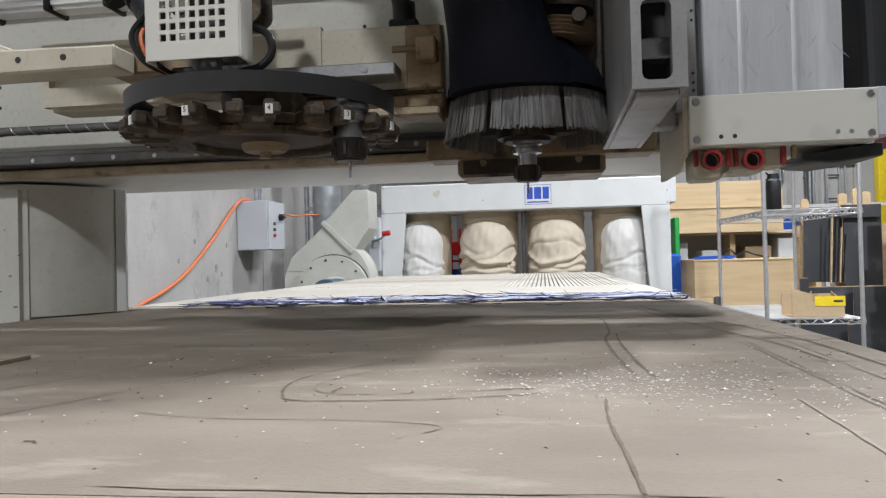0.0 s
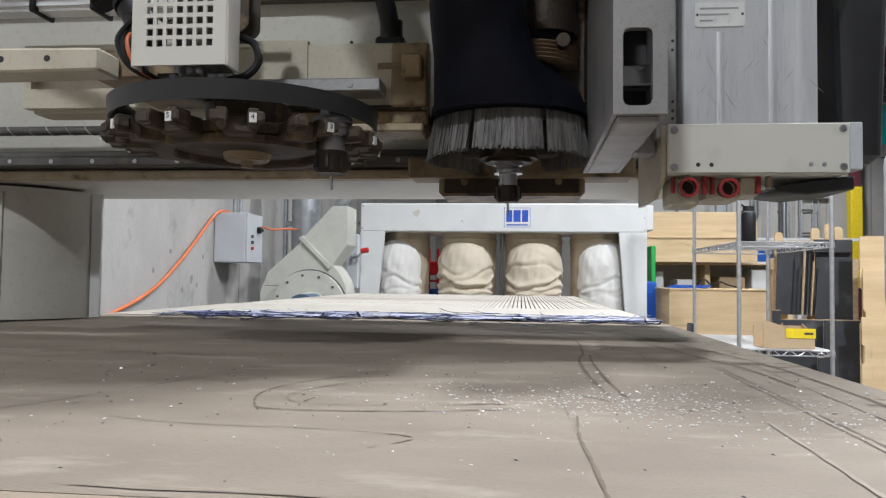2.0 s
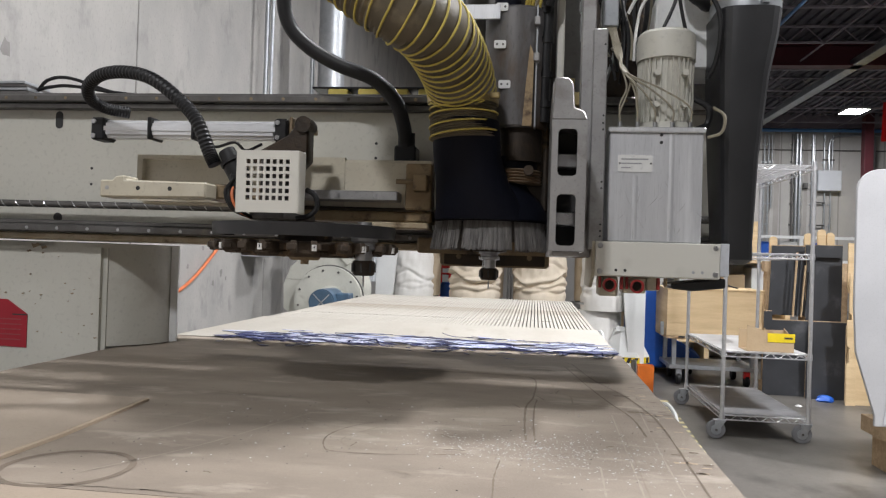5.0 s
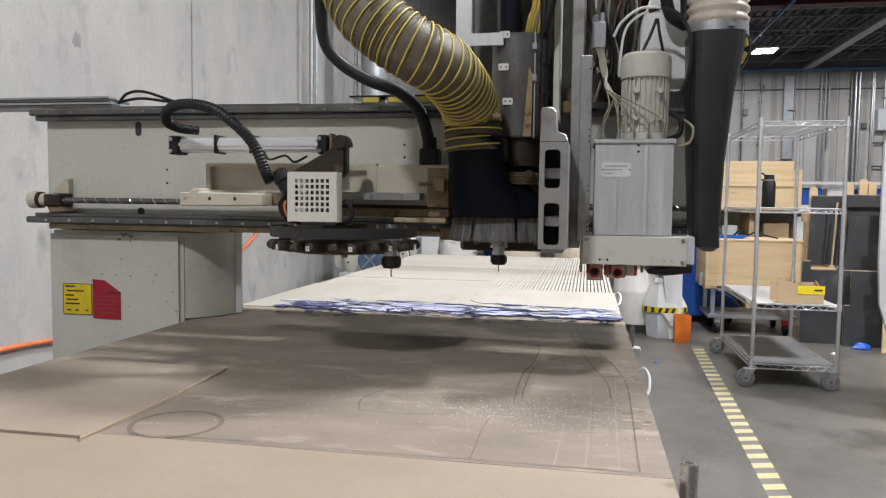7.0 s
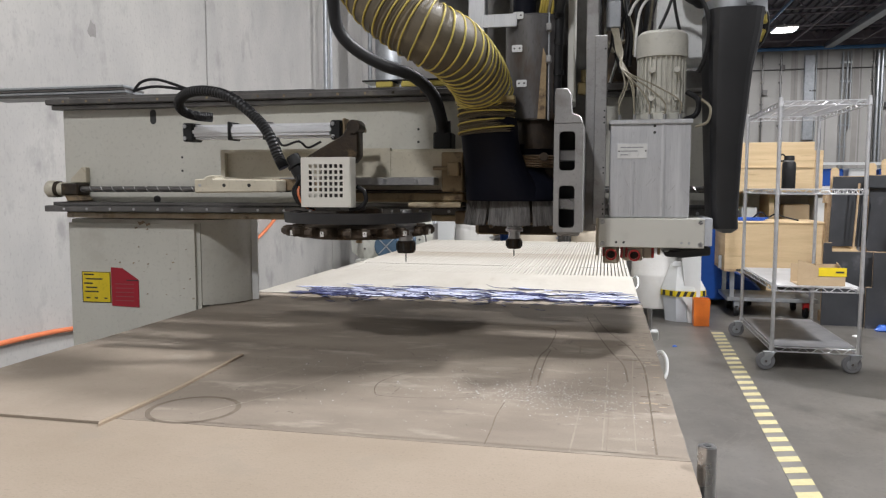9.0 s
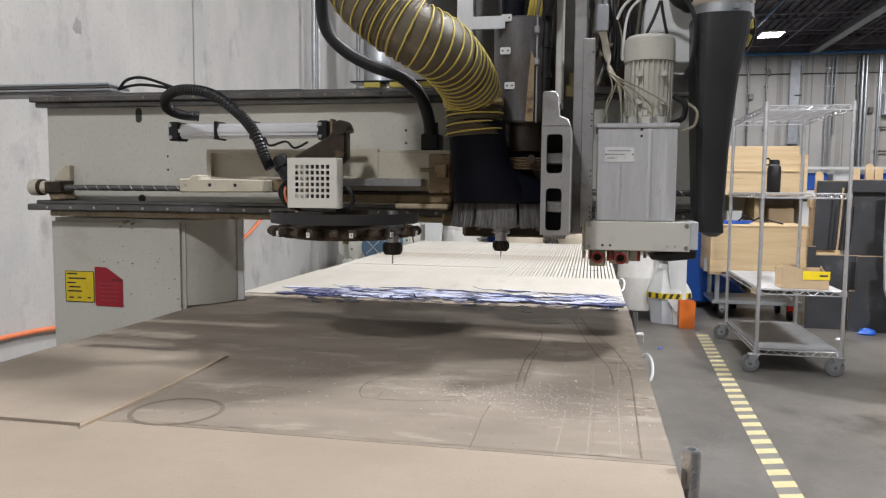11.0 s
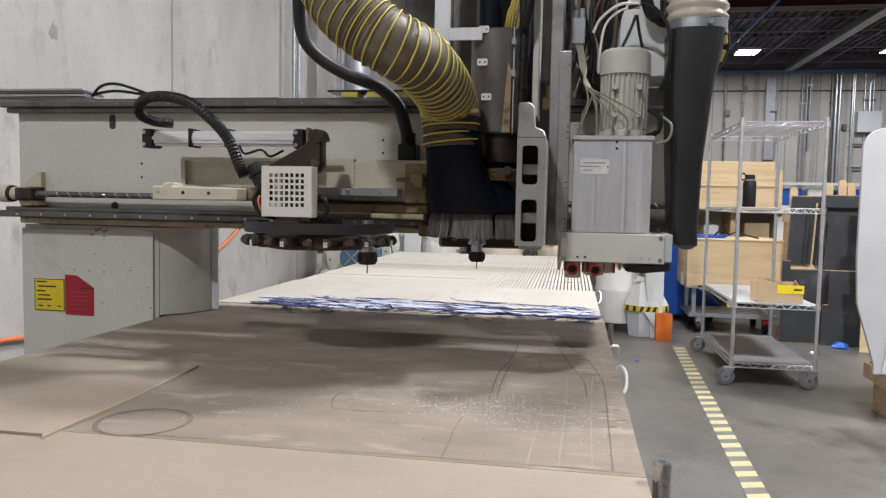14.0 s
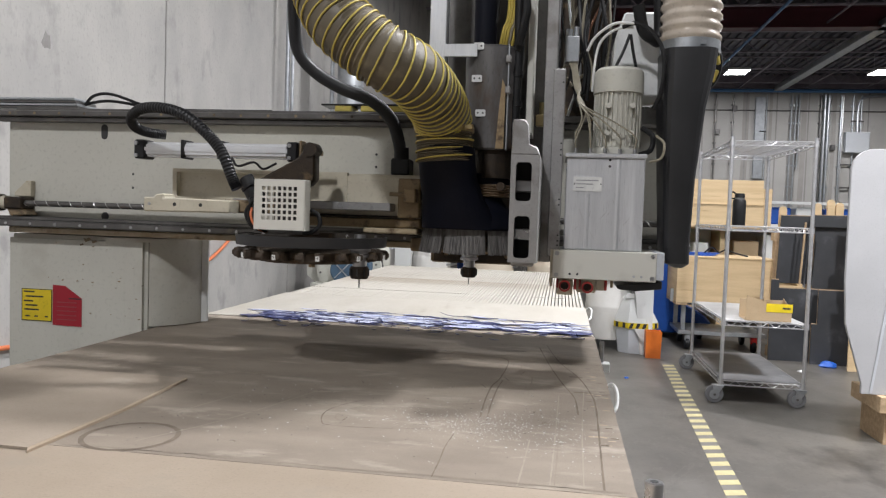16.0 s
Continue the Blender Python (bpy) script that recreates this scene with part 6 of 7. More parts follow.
for k in range(6):
    P("rung", lad, REDP, lambda b: cyl(b, (-0.66, DY + 1.3, 0.2 + k * 0.2), (-0.56, DY + 1.3, 0.2 + k * 0.2), 0.012, seg=8))
P("knob", lad, REDP, lambda b: cyl(b, (-0.61, DY + 1.25, 1.13), (-0.61, DY + 1.31, 1.13), 0.07, seg=18, bev=0.006))
bb = thing("blue_tote", (-0.45, DY + 0.9, 0), "blue plastic tote behind the dust drums", "tote")
P("shell", bb, BLUEPL, lambda b: box(b, -0.6, -0.32, DY + 0.75, DY + 1.0, 0.0, 0.92, 0.02))

# switch box at the end of the collector
sw = thing("isolator_switch", (-1.1, 6.2, 1.1), "grey isolator box with a red handle", "switch box")
P("box", sw, GREYBOX, lambda b: box(b, -1.24, -1.135, 6.68, 6.79, 0.93, 1.42, 0.006))
P("handle", sw, GALV, lambda b: tube(b, [(-1.17, 6.68, 1.24), (-1.17, 6.62, 1.21), (-1.11, 6.60, 1.22), (-1.07, 6.60, 1.26)], 0.012, 8, 5))
P("grip", sw, REDP, lambda b: cyl(b, (-1.09, 6.60, 1.262), (-1.02, 6.60, 1.275), 0.024, seg=14, bev=0.004))

# blower
bl = thing("blower", (-1.45, 6.2, 0), "stone-grey centrifugal blower with a square outlet", "blower")
BX, BZ, BR = -1.43, 0.84, 0.34


def volute(b):
    pts = [(BX + (0.30 + 0.10 * k / 47) * math.cos(radians(-90 + 262 * k / 47)), BZ + (0.30 + 0.10 * k / 47) * math.sin(radians(-90 + 262 * k / 47))) for k in range(48)]
    pts += [(BX - 0.39, BZ - 0.15), (BX - 0.20, BZ - 0.30)]
    prism(b, pts, 6.1, 6.42, "y")


P("volute", bl, BLOWER, volute)
P("inlet_ring", bl, BLOWER, lambda b: [cyl(b, (-1.39, 6.0, 0.775), (-1.39, 6.1, 0.775), 0.305, seg=56, bev=0.004), cyl(b, (-1.36, 5.86, 0.76), (-1.36, 6.0, 0.76), 0.13, 0.15, 32, 0.006)])
P("seam", bl, RAIL, lambda b: cyl(b, (-1.39, 6.055, 0.775), (-1.39, 6.07, 0.775), 0.316, seg=56))
P("cover_plate", bl, BLOWER, lambda b: cyl(b, (-1.39, 5.994, 0.775), (-1.39, 6.0, 0.775), 0.285, seg=56, bev=0.002))
for k in range(12):
    aq = radians(30 * k + 10)
    P("cover_bolt", bl, RAIL, lambda b: cyl(b, (-1.39 + 0.268 * math.cos(aq), 5.988, 0.775 + 0.268 * math.sin(aq)), (-1.39 + 0.268 * math.cos(aq), 5.995, 0.775 + 0.268 * math.sin(aq)), 0.011, seg=6))
P("dark_inlet", bl, BLACKENED, lambda b: cyl(b, (-1.36, 5.845, 0.76), (-1.36, 5.86, 0.76), 0.12, seg=32))
for k in range(10):
    a = k * math.pi / 5
    P("bolt", bl, RAIL, lambda b: cyl(b, (BX + 0.235 * math.cos(a), 6.06, BZ + 0.235 * math.sin(a)), (BX + 0.235 * math.cos(a), 6.05, BZ + 0.235 * math.sin(a)), 0.009, seg=8))
P("outlet", bl, BLOWER, lambda b: prism(b, [(-1.80, 0.95), (-1.77, 1.06), (-1.47, 1.33), (-1.25, 1.10), (-1.30, 0.95)], 6.095, 6.425, "y", 0.004))
P("outlet_flange", bl, BLOWER, lambda b: prism(b, [(-1.50, 1.345), (-1.475, 1.37), (-1.215, 1.115), (-1.24, 1.09)], 6.07, 6.45, "y", 0.003))
P("transition", bl, BLOWER, lambda b: prism(b, [(-1.475, 1.355), (-1.23, 1.62), (-1.10, 1.62), (-1.10, 1.30), (-1.235, 1.11)], 6.12, 6.45, "y", 0.004))
P("plinth", bl, BLOWER, lambda b: [box(b, -1.72, -1.15, 5.9, 6.5, 0.0, 0.60, 0.01), box(b, -1.70, -1.5, 5.85, 6.1, 0.60, 0.64, 0.004)])
mt_ = P("fan_motor", bl, BLUEMOTOR, lambda b: [cyl(b, (-1.33, 5.60, 0.785), (-1.33, 5.95, 0.785), 0.11, seg=32, bev=0.01), box(b, -1.24, -1.12, 5.7, 5.85, 0.72, 0.86, 0.01)], "blue electric motor")
for a in (45, 135):
    P("fan_grille", mt_, GALV, lambda b: box(b, -0.095, 0.095, -0.003, 0.0, -0.005, 0.005, 0, Matrix.Translation((-1.33, 5.598, 0.785)) @ Matrix.Rotation(radians(a), 4, "Y")))
P("motor_foot", bl, BLOWER, lambda b: box(b, -1.45, -1.2, 5.6, 5.9, 0.60, 0.68, 0.004))
dp = thing("galvanised_pipe", (-1.72, 7.0, 0), "galvanised round duct pipe standing by the wall", "pipe")
P("pipe", dp, GALV, lambda b: cyl(b, (-1.715, 7.0, 0), (-1.715, 7.0, CEIL - 0.6), 0.135, seg=32))
for z in (1.45, 1.95, 2.6):
    P("band", dp, GALV, lambda b: cyl(b, (-1.715, 7.0, z), (-1.715, 7.0, z + 0.03), 0.141, seg=32))
for x in (-1.93,):
    b = bm_()
    cyl(b, (x, 7.05, 0), (x, 7.05, 3.2), 0.022, seg=10)
    box(b, x, -1.2, 7.02, 7.06, 1.52, 1.56)
    tagged(part("pipe_strut", b, GALV), "galvanised strut beside the round duct", "strut")
b = bm_()
tube(b, [(-1.3, 6.55, 1.62), (-1.25, 6.5, 1.68), (-1.2, 6.5, 1.75), (-1.15, 6.55, 1.9)], 0.05, 14, 6)
tagged(part("flexible_duct", b, GALV), "short grey flexible duct above the blower", "duct")

# electric cabinet and air hose on the left wall
ec = thing("control_cabinet", (-2.05, 6.2, 1.14), "pale grey electrical control cabinet on the wall", "cabinet")
P("body", ec, GREYBOX, lambda b: box(b, WALL_X + 0.002, -1.93, 6.0, 6.36, 1.14, 1.552, 0.006))
dr = P("door", ec, GREYBOX, lambda b: box(b, -1.93, -1.912, 6.003, 6.357, 1.143, 1.549, 0.004))
for z in (1.36, 1.31, 1.26):
    P("push_button", dr, RAIL if z > 1.3 else REDP, lambda b: cyl(b, (-1.912, 6.10, z), (-1.895, 6.10, z), 0.014, seg=14))
P("rotary_handle", dr, BLACK, lambda b: [cyl(b, (-1.912, 6.24, 1.42), (-1.88, 6.24, 1.42), 0.028, seg=16), box(b, -1.88, -1.868, 6.205, 6.275, 1.41, 1.43, 0.003)])
P("conduit", ec, GALV, lambda b: [cyl(b, (-2.08, 6.15, 1.552), (-2.08, 6.15, 4.5), 0.022, seg=12), cyl(b, (-2.03, 6.15, 1.552), (-2.03, 6.15, 4.5), 0.016, seg=12)])
b = bm_()
tube(b, [(-2.17, -1.0, 0.62), (-2.17, 1.0, 0.60), (-2.17, 2.4, 0.58), (-2.17, 2.9, 0.56), (-2.17, 3.6, 0.62), (-2.17, 4.4, 0.78), (-2.17, 4.97, 0.94), (-2.17, 5.45, 1.20), (-2.165, 5.8, 1.44), (-2.15, 5.98, 1.555), (-2.12, 6.12, 1.565)], 0.0125, 10, 8)
tagged(part("air_hose", b, ORANGEH), "orange rubber air hose hung along the wall", "hose")
b = bm_()
tube(b, [(-1.93, 6.4, 1.46), (-1.9, 6.6, 1.45), (-1.85, 6.8, 1.47), (-1.75, 6.85, 1.47)], 0.009, 8, 6)
tagged(part("air_hose", b, ORANGEH), "short orange hose beside the cabinet", "hose")

# ---- right of the table ----
hp = thing("spray_hopper", (1.295, 6.98, 0), "white tapered hopper with black and yellow hazard tape", "hopper")


def loft(b, rows, cap=True):
    vs = [[b.verts.new(p) for p in r] for r in rows]
    n = len(vs[0])
    for r0, r1 in zip(vs, vs[1:]):
        for k in range(n):
            b.faces.new((r0[k], r0[(k + 1) % n], r1[(k + 1) % n], r1[k]))
    if cap:
        b.faces.new(vs[0][::-1])
        b.faces.new(vs[-1])
    return b


def ring_xy(cx, cy, rx, ry, z, n=8, a0=22.5):
    return [(cx + rx * math.cos(radians(a0 + 360 * k / n)), cy + ry * math.sin(radians(a0 + 360 * k / n)), z) for k in range(n)]


HX, HY = 1.295, 6.98
P("cone", hp, WHITE, lambda b: loft(b, [ring_xy(HX, HY, 0.222, 0.21, 0.305), ring_xy(HX, HY, 0.222, 0.21, 0.32), ring_xy(HX - 0.02, HY, 0.105, 0.10, 0.555), ring_xy(HX - 0.02, HY, 0.085, 0.085, 0.56)]))
P("flap", hp, WHITE, lambda b: [prism(b, [(HX - 0.115, 0.54), (HX - 0.02, 0.54), (HX - 0.03, 0.585), (HX - 0.10, 0.59)], HY - 0.115, HY - 0.108, "y"), prism(b, [(HX - 0.01, 0.54), (HX + 0.075, 0.535), (HX + 0.06, 0.58), (HX + 0.0, 0.585)], HY - 0.118, HY - 0.112, "y")])
# Skirt coloured pale grey for the shade on the hopper's lower part.
P("skirt", hp, GREYBOX, lambda b: loft(b, [ring_xy(HX, HY, 0.175, 0.165, 0.0), ring_xy(HX, HY, 0.21, 0.20, 0.255)]))
P("point", hp, WHITE, lambda b: prism(b, [(HX - 0.03, 0.255), (HX + 0.13, 0.255), (HX + 0.055, 0.12)], HY - 0.214, HY - 0.208, "y"))
P("tape_band", hp, YELLOW, lambda b: loft(b, [ring_xy(HX, HY, 0.228, 0.215, 0.252), ring_xy(HX, HY, 0.228, 0.215, 0.306)]))
for k in range(7):
    x = HX - 0.205 + k * 0.062
    if abs(x + 0.02 - HX) < 0.085:
        P("tape_stripe", hp, INK, lambda b: prism(b, [(x, 0.254), (x + 0.03, 0.254), (x + 0.05, 0.304), (x + 0.02, 0.304)], HY - 0.2008, HY - 0.1978, "y"))
    else:
        sgn = 1 if x > HX else -1
        P("tape_stripe", hp, INK, lambda b: box(b, -0.016, 0.016, -0.002, 0.0015, 0.254, 0.304, 0, Matrix.Translation((x + 0.02, HY - 0.1986 + max(0, abs(x + 0.02 - HX) - 0.0872) * 0.95 - 0.003, 0)) @ Matrix.Rotation(radians(sgn * 43), 4, "Z")))
ob_ = thing("orange_bin", (1.437, 6.70, 0), "small orange plastic bin on the floor", "bin")
P("shell", ob_, ORANGE, lambda b: loft(b, [ring_xy(1.437, 6.70, 0.098, 0.09, 0.0, 4, 45), ring_xy(1.437, 6.70, 0.104, 0.10, 0.255, 4, 45), ring_xy(1.437, 6.70, 0.095, 0.091, 0.255, 4, 45), ring_xy(1.437, 6.70, 0.09, 0.085, 0.02, 4, 45)]))

cart = thing("blue_cart", (1.9, 8.2, 0), "blue moulded plastic tilt cart on black casters", "cart")
P("tub", cart, BLUEPL, lambda b: prism(b, [(1.45, 0.15), (1.642, 0.06), (2.131, 0.079), (2.205, 0.125), (2.202, 0.206), (2.124, 0.284), (1.869, 0.401), (1.754, 0.491), (1.734, 0.74), (1.73, 1.02), (1.45, 1.03)], 7.95, 8.55, "y", 0.02))
for x, y in ((1.60, 8.03), (2.10, 8.03), (1.60, 8.5), (2.10, 8.5)):
    c = P("caster", cart, BLACK, lambda b: cyl(b, (x - 0.02, y, 0.055), (x + 0.02, y, 0.055), 0.055, seg=20, bev=0.005))
    P("fork", c, GALV, lambda b: box(b, x - 0.028, x + 0.028, y - 0.025, y + 0.025, 0.08, 0.16, 0.003))


# wire shelf cart
SX0, SX1, SY0, SY1 = 1.715, 2.28, 5.0, 6.22
sh = thing("wire_shelf_cart", ((SX0 + SX1) / 2, (SY0 + SY1) / 2, 0), "chrome wire shelving cart with four tiers on casters", "shelf")
for x in (SX0, SX1):
    for y in (SY0, SY1):
        P("post", sh, CHROME, lambda b: cyl(b, (x, y, 0.135), (x, y, 1.925), 0.0135, seg=14, bev=0.003))
        c = P("caster", sh, mat("grey_tyre", (0.16, 0.16, 0.165), None, 9, 0.6) if (x, y) == (SX0, SY0) else bpy.data.materials["grey_tyre"], lambda b: cyl(b, (x - 0.04, y - 0.016, 0.064), (x - 0.04, y + 0.016, 0.064), 0.064, seg=28, bev=0.006))
        P("hub", c, GALV, lambda b: cyl(b, (x - 0.04, y - 0.019, 0.064), (x - 0.04, y + 0.019, 0.064), 0.036, seg=18, bev=0.003))
        P("axle", c, RAIL, lambda b: cyl(b, (x - 0.04, y - 0.028, 0.064), (x - 0.04, y + 0.028, 0.064), 0.009, seg=10))
        P("fork", c, GALV, lambda b: [prism(b, [(x - 0.055, 0.052), (x - 0.028, 0.052), (x + 0.02, 0.126), (x - 0.05, 0.126)], y + s * 0.024 - 0.002, y + s * 0.024 + 0.002, "y") for s in (-1, 1)] + [box(b, x - 0.055, x + 0.022, y - 0.027, y + 0.027, 0.127, 0.1345, 0.002)])
for z in (0.165, 0.600, 1.285, 1.895):
    tier = P("tier", sh, CHROME, lambda b: [cyl(b, (x, SY0, zz), (x, SY1, zz), 0.0042, seg=6) for x in (SX0, SX1) for zz in (z, z - 0.032)] + [cyl(b, (SX0, y, zz), (SX1, y, zz), 0.0042, seg=6) for y in (SY0, SY1) for zz in (z, z - 0.032)])

    def snake(b):
        for y in (SY0, SY1):
            n = 11
            pts = [(SX0 + (SX1 - SX0) * k / n, y, z - (0.032 if k % 2 else 0.0)) for k in range(n + 1)]
            tube(b, pts, 0.003, 5, 3)
        for x in (SX0, SX1):
            n = 23
            tube(b, [(x, SY0 + (SY1 - SY0) * k / n, z - (0.032 if k % 2 else 0.0)) for k in range(n + 1)], 0.003, 5, 3)
    P("truss_wire", tier, CHROME, snake)
    if z > 0.3:
        for k in range(45):
            P("deck_wire", tier, CHROME, lambda b: cyl(b, (SX0, SY0 + 0.025 + k * 0.0265, z + 0.003), (SX1, SY0 + 0.025 + k * 0.0265, z + 0.003), 0.002, seg=5))
        for x in (1.86, 2.0, 2.14):
            P("deck_wire", tier, CHROME, lambda b: cyl(b, (x, SY0, z - 0.002), (x, SY1, z - 0.002), 0.003, seg=5))
    for x in (SX0, SX1):
        for y in (SY0, SY1):
            P("collar", tier, CHROME, lambda b: cyl(b, (x, y, z - 0.035), (x, y, z + 0.005), 0.019, 0.017, 14))
ln = thing("shelf_liner", (2.0, 5.6, 0.169), "grey plastic liner sheet on the lowest tier", "liner")
P("sheet", ln, mat("grey_liner", (0.22, 0.22, 0.225), (0.17, 0.17, 0.175), 5, 0.5, bump=0.03, spot=(0.3, 0.3, 0.3), spot_scale=5), lambda b: box(b, SX0 + 0.01, SX1 - 0.01, SY0 + 0.01, SY1 - 0.01, 0.1705, 0.174))
ln2 = thing("shelf_liner", (2.0, 5.6, 0.605), "pale translucent liner sheet on the middle tier", "liner")
P("sheet", ln2, mat("pale_liner", (0.5, 0.5, 0.5), (0.42, 0.42, 0.42), 5, 0.4, bump=0.03), lambda b: box(b, SX0 + 0.01, SX1 - 0.01, SY0 + 0.01, SY1 - 0.01, 0.6055, 0.608))

bt = thing("drink_bottle", (1.81, 5.12, 1.29), "black insulated drink bottle with a loop lid", "bottle")
P("body", bt, BLACK, lambda b: lathe(b, [(0, 1.292), (0.043, 1.292), (0.046, 1.297), (0.046, 1.465), (0.040, 1.482), (0.0, 1.482)], (1.81, 5.12, 0), 28))
P("neck", bt, STEEL, lambda b: cyl(b, (1.81, 5.12, 1.482), (1.81, 5.12, 1.492), 0.034, seg=24))
ld = P("lid", bt, BLACK, lambda b: cyl(b, (1.81, 5.12, 1.492), (1.81, 5.12, 1.525), 0.036, 0.034, 24, 0.003))
P("loop", ld, BLACK, lambda b: tube(b, [(1.785, 5.12, 1.515), (1.765, 5.12, 1.535), (1.745, 5.12, 1.52), (1.752, 5.12, 1.49), (1.778, 5.12, 1.49)], 0.006, 8, 6))

bx = thing("cardboard_tray", (2.04, 5.08, 0.608), "open cardboard tray with a yellow label", "box")
P("base", bx, CARD, lambda b: box(b, 1.875, 2.185, 5.03, 5.24, 0.6085, 0.613))
P("side", bx, CARD, lambda b: box(b, 1.99, 2.185, 5.028, 5.033, 0.613, 0.70, 0.0005))
P("side", bx, CARD, lambda b: prism(b, [(5.03, 0.613), (5.24, 0.613), (5.24, 0.70), (5.03, 0.775)], 1.99, 1.994, "x"))
P("side", bx, CARD, lambda b: prism(b, [(1.875, 0.613), (1.99, 0.613), (1.99, 0.755), (1.875, 0.79)], 5.028, 5.033, "y"))
P("side", bx, CARD, lambda b: box(b, 1.875, 2.185, 5.237, 5.242, 0.613, 0.745))
P("side", bx, CARD, lambda b: prism(b, [(5.033, 0.613), (5.237, 0.613), (5.237, 0.76), (5.033, 0.70)], 2.181, 2.185, "x"))
yl = P("label", bx, YELLOW, lambda b: box(b, 2.01, 2.19, 5.0255, 5.0275, 0.677, 0.738), "yellow paper label")
flat("print_bar", INK, yl, 2.12, 2.175, 0.70, 0.713, 5.0255, 0.0006)

# plywood crate on a red dolly
cr = thing("plywood_crate", (2.15, 7.5, 0.3), "pale plywood crate standing on a dolly", "crate")
for nm, args in (("front_panel", (1.71, 2.64, 7.2, 7.215, 0.49, 0.945)), ("side_panel", (1.71, 1.725, 7.216, 7.9, 0.49, 0.945)), ("side_panel", (2.625, 2.64, 7.216, 7.9, 0.49, 0.945)), ("rear_panel", (1.726, 2.624, 7.885, 7.9, 0.49, 0.945)), ("lid", (1.70, 2.65, 7.19, 7.91, 0.946, 0.962))):
    P(nm, cr, PLY, lambda b: box(b, *args, 0.002))
P("base", cr, PLY_EDGE, lambda b: box(b, 1.71, 2.64, 7.2, 7.9, 0.462, 0.489, 0.002))
for x in (1.85, 2.15, 2.45):
    P("cleat", cr, INK, lambda b: box(b, x - 0.03, x + 0.03, 7.19, 7.2, 0.472, 0.49))
P("stub", cr, GALV, lambda b: box(b, 1.66, 1.69, 7.25, 7.28, 0.49, 0.62))
dl = thing("dolly", (2.2, 7.55, 0), "red four-wheel dolly under the crate", "dolly")
P("deck", dl, GALV, lambda b: box(b, 1.75, 2.6, 7.25, 7.85, 0.16, 0.20, 0.004))
for x in (1.8, 2.55):
    for y in (7.3, 7.8):
        P("riser", dl, GALV, lambda b: box(b, x - 0.02, x + 0.02, y - 0.02, y + 0.02, 0.20, 0.461))
for x in (1.85, 2.5):
    for y in (7.3, 7.8):
        c = P("caster", dl, BLACK, lambda b: cyl(b, (x - 0.02, y, 0.06), (x + 0.02, y, 0.06), 0.06, seg=20, bev=0.006))
        P("fork", c, REDP if (x, y) == (2.5, 7.3) else GALV, lambda b: box(b, x - 0.028, x + 0.028, y - 0.03, y + 0.03, 0.09, 0.159, 0.004))
bs = thing("blue_bundle", (1.95, 7.5, 0.963), "flat blue strap bundle with loose black cables", "bundle")
P("straps", bs, BLUEPL, lambda b: [box(b, 1.75 + 0.02 * k, 2.1 + 0.02 * k, 7.4 + 0.02 * k, 7.6, 0.963 + 0.008 * k, 0.970 + 0.008 * k, 0.002) for k in range(4)])
P("cable", bs, BLACK, lambda b: tube(b, [(2.0, 7.5, 0.975), (2.08, 7.45, 1.05), (2.16, 7.5, 1.0), (2.22, 7.45, 1.03), (2.32, 7.5, 1.0), (2.45, 7.5, 0.968)], 0.008, 8, 8))

# plywood panels on a rack and pale shelving behind
rk = thing("panel_rack", (2.5, 9.2, 0), "white and pine shelving rack behind the crates", "shelving")
for x in (1.6, 2.55, 3.5):
    P("upright", rk, PLY, lambda b: box(b, x - 0.03, x + 0.03, 9.25, 9.85, 0, 1.27, 0.003))
for z in (0.25, 0.55, 0.85, 1.25):
    P("shelf", rk, PLY, lambda b: box(b, 1.57, 3.53, 9.2, 9.85, z - 0.02, z, 0.003))
P("back_board", rk, WHITE, lambda b: box(b, 1.57, 3.53, 9.86, 9.88, 0.0, 1.27))
for x, w, z, h, m_ in ((1.9, 0.3, 0.851, 0.30, WHITE), (2.3, 0.18, 0.851, 0.2, WHITE), (2.85, 0.3, 0.851, 0.24, CARD), (3.2, 0.25, 0.851, 0.33, WHITE), (2.9, 0.4, 0.551, 0.2, WHITE), (3.25, 0.2, 0.251, 0.2, CARD), (2.0, 0.3, 0.551, 0.2, CARD), (2.7, 0.3, 0.251, 0.2, WHITE)):
    c = thing("storage_box", (x, 9.5, z), "white storage box on the shelving rack" if m_ is WHITE else "brown carton on the shelving rack", "box", "boxes on the rack")
    P("shell", c, m_, lambda b: box(b, x - w / 2, x + w / 2, 9.3, 9.7, z, z + h, 0.01))
pc = thing("plywood_crate", (2.5, 9.3, 1.25), "pale plywood crate on top of the rack", "crate")
P("front_panel", pc, PLY, lambda b: box(b, 1.75, 2.95, 9.0, 9.02, 1.252, 1.84, 0.002))
P("body", pc, PLY, lambda b: box(b, 1.77, 2.93, 9.021, 9.6, 1.252, 1.83, 0.002))
P("batten", pc, PLY, lambda b: [box(b, 2.95, 3.06, 9.03, 9.05, 1.252, 1.74, 0.002), box(b, 1.75, 2.95, 8.985, 9.0, 1.535, 1.55, 0.001)])

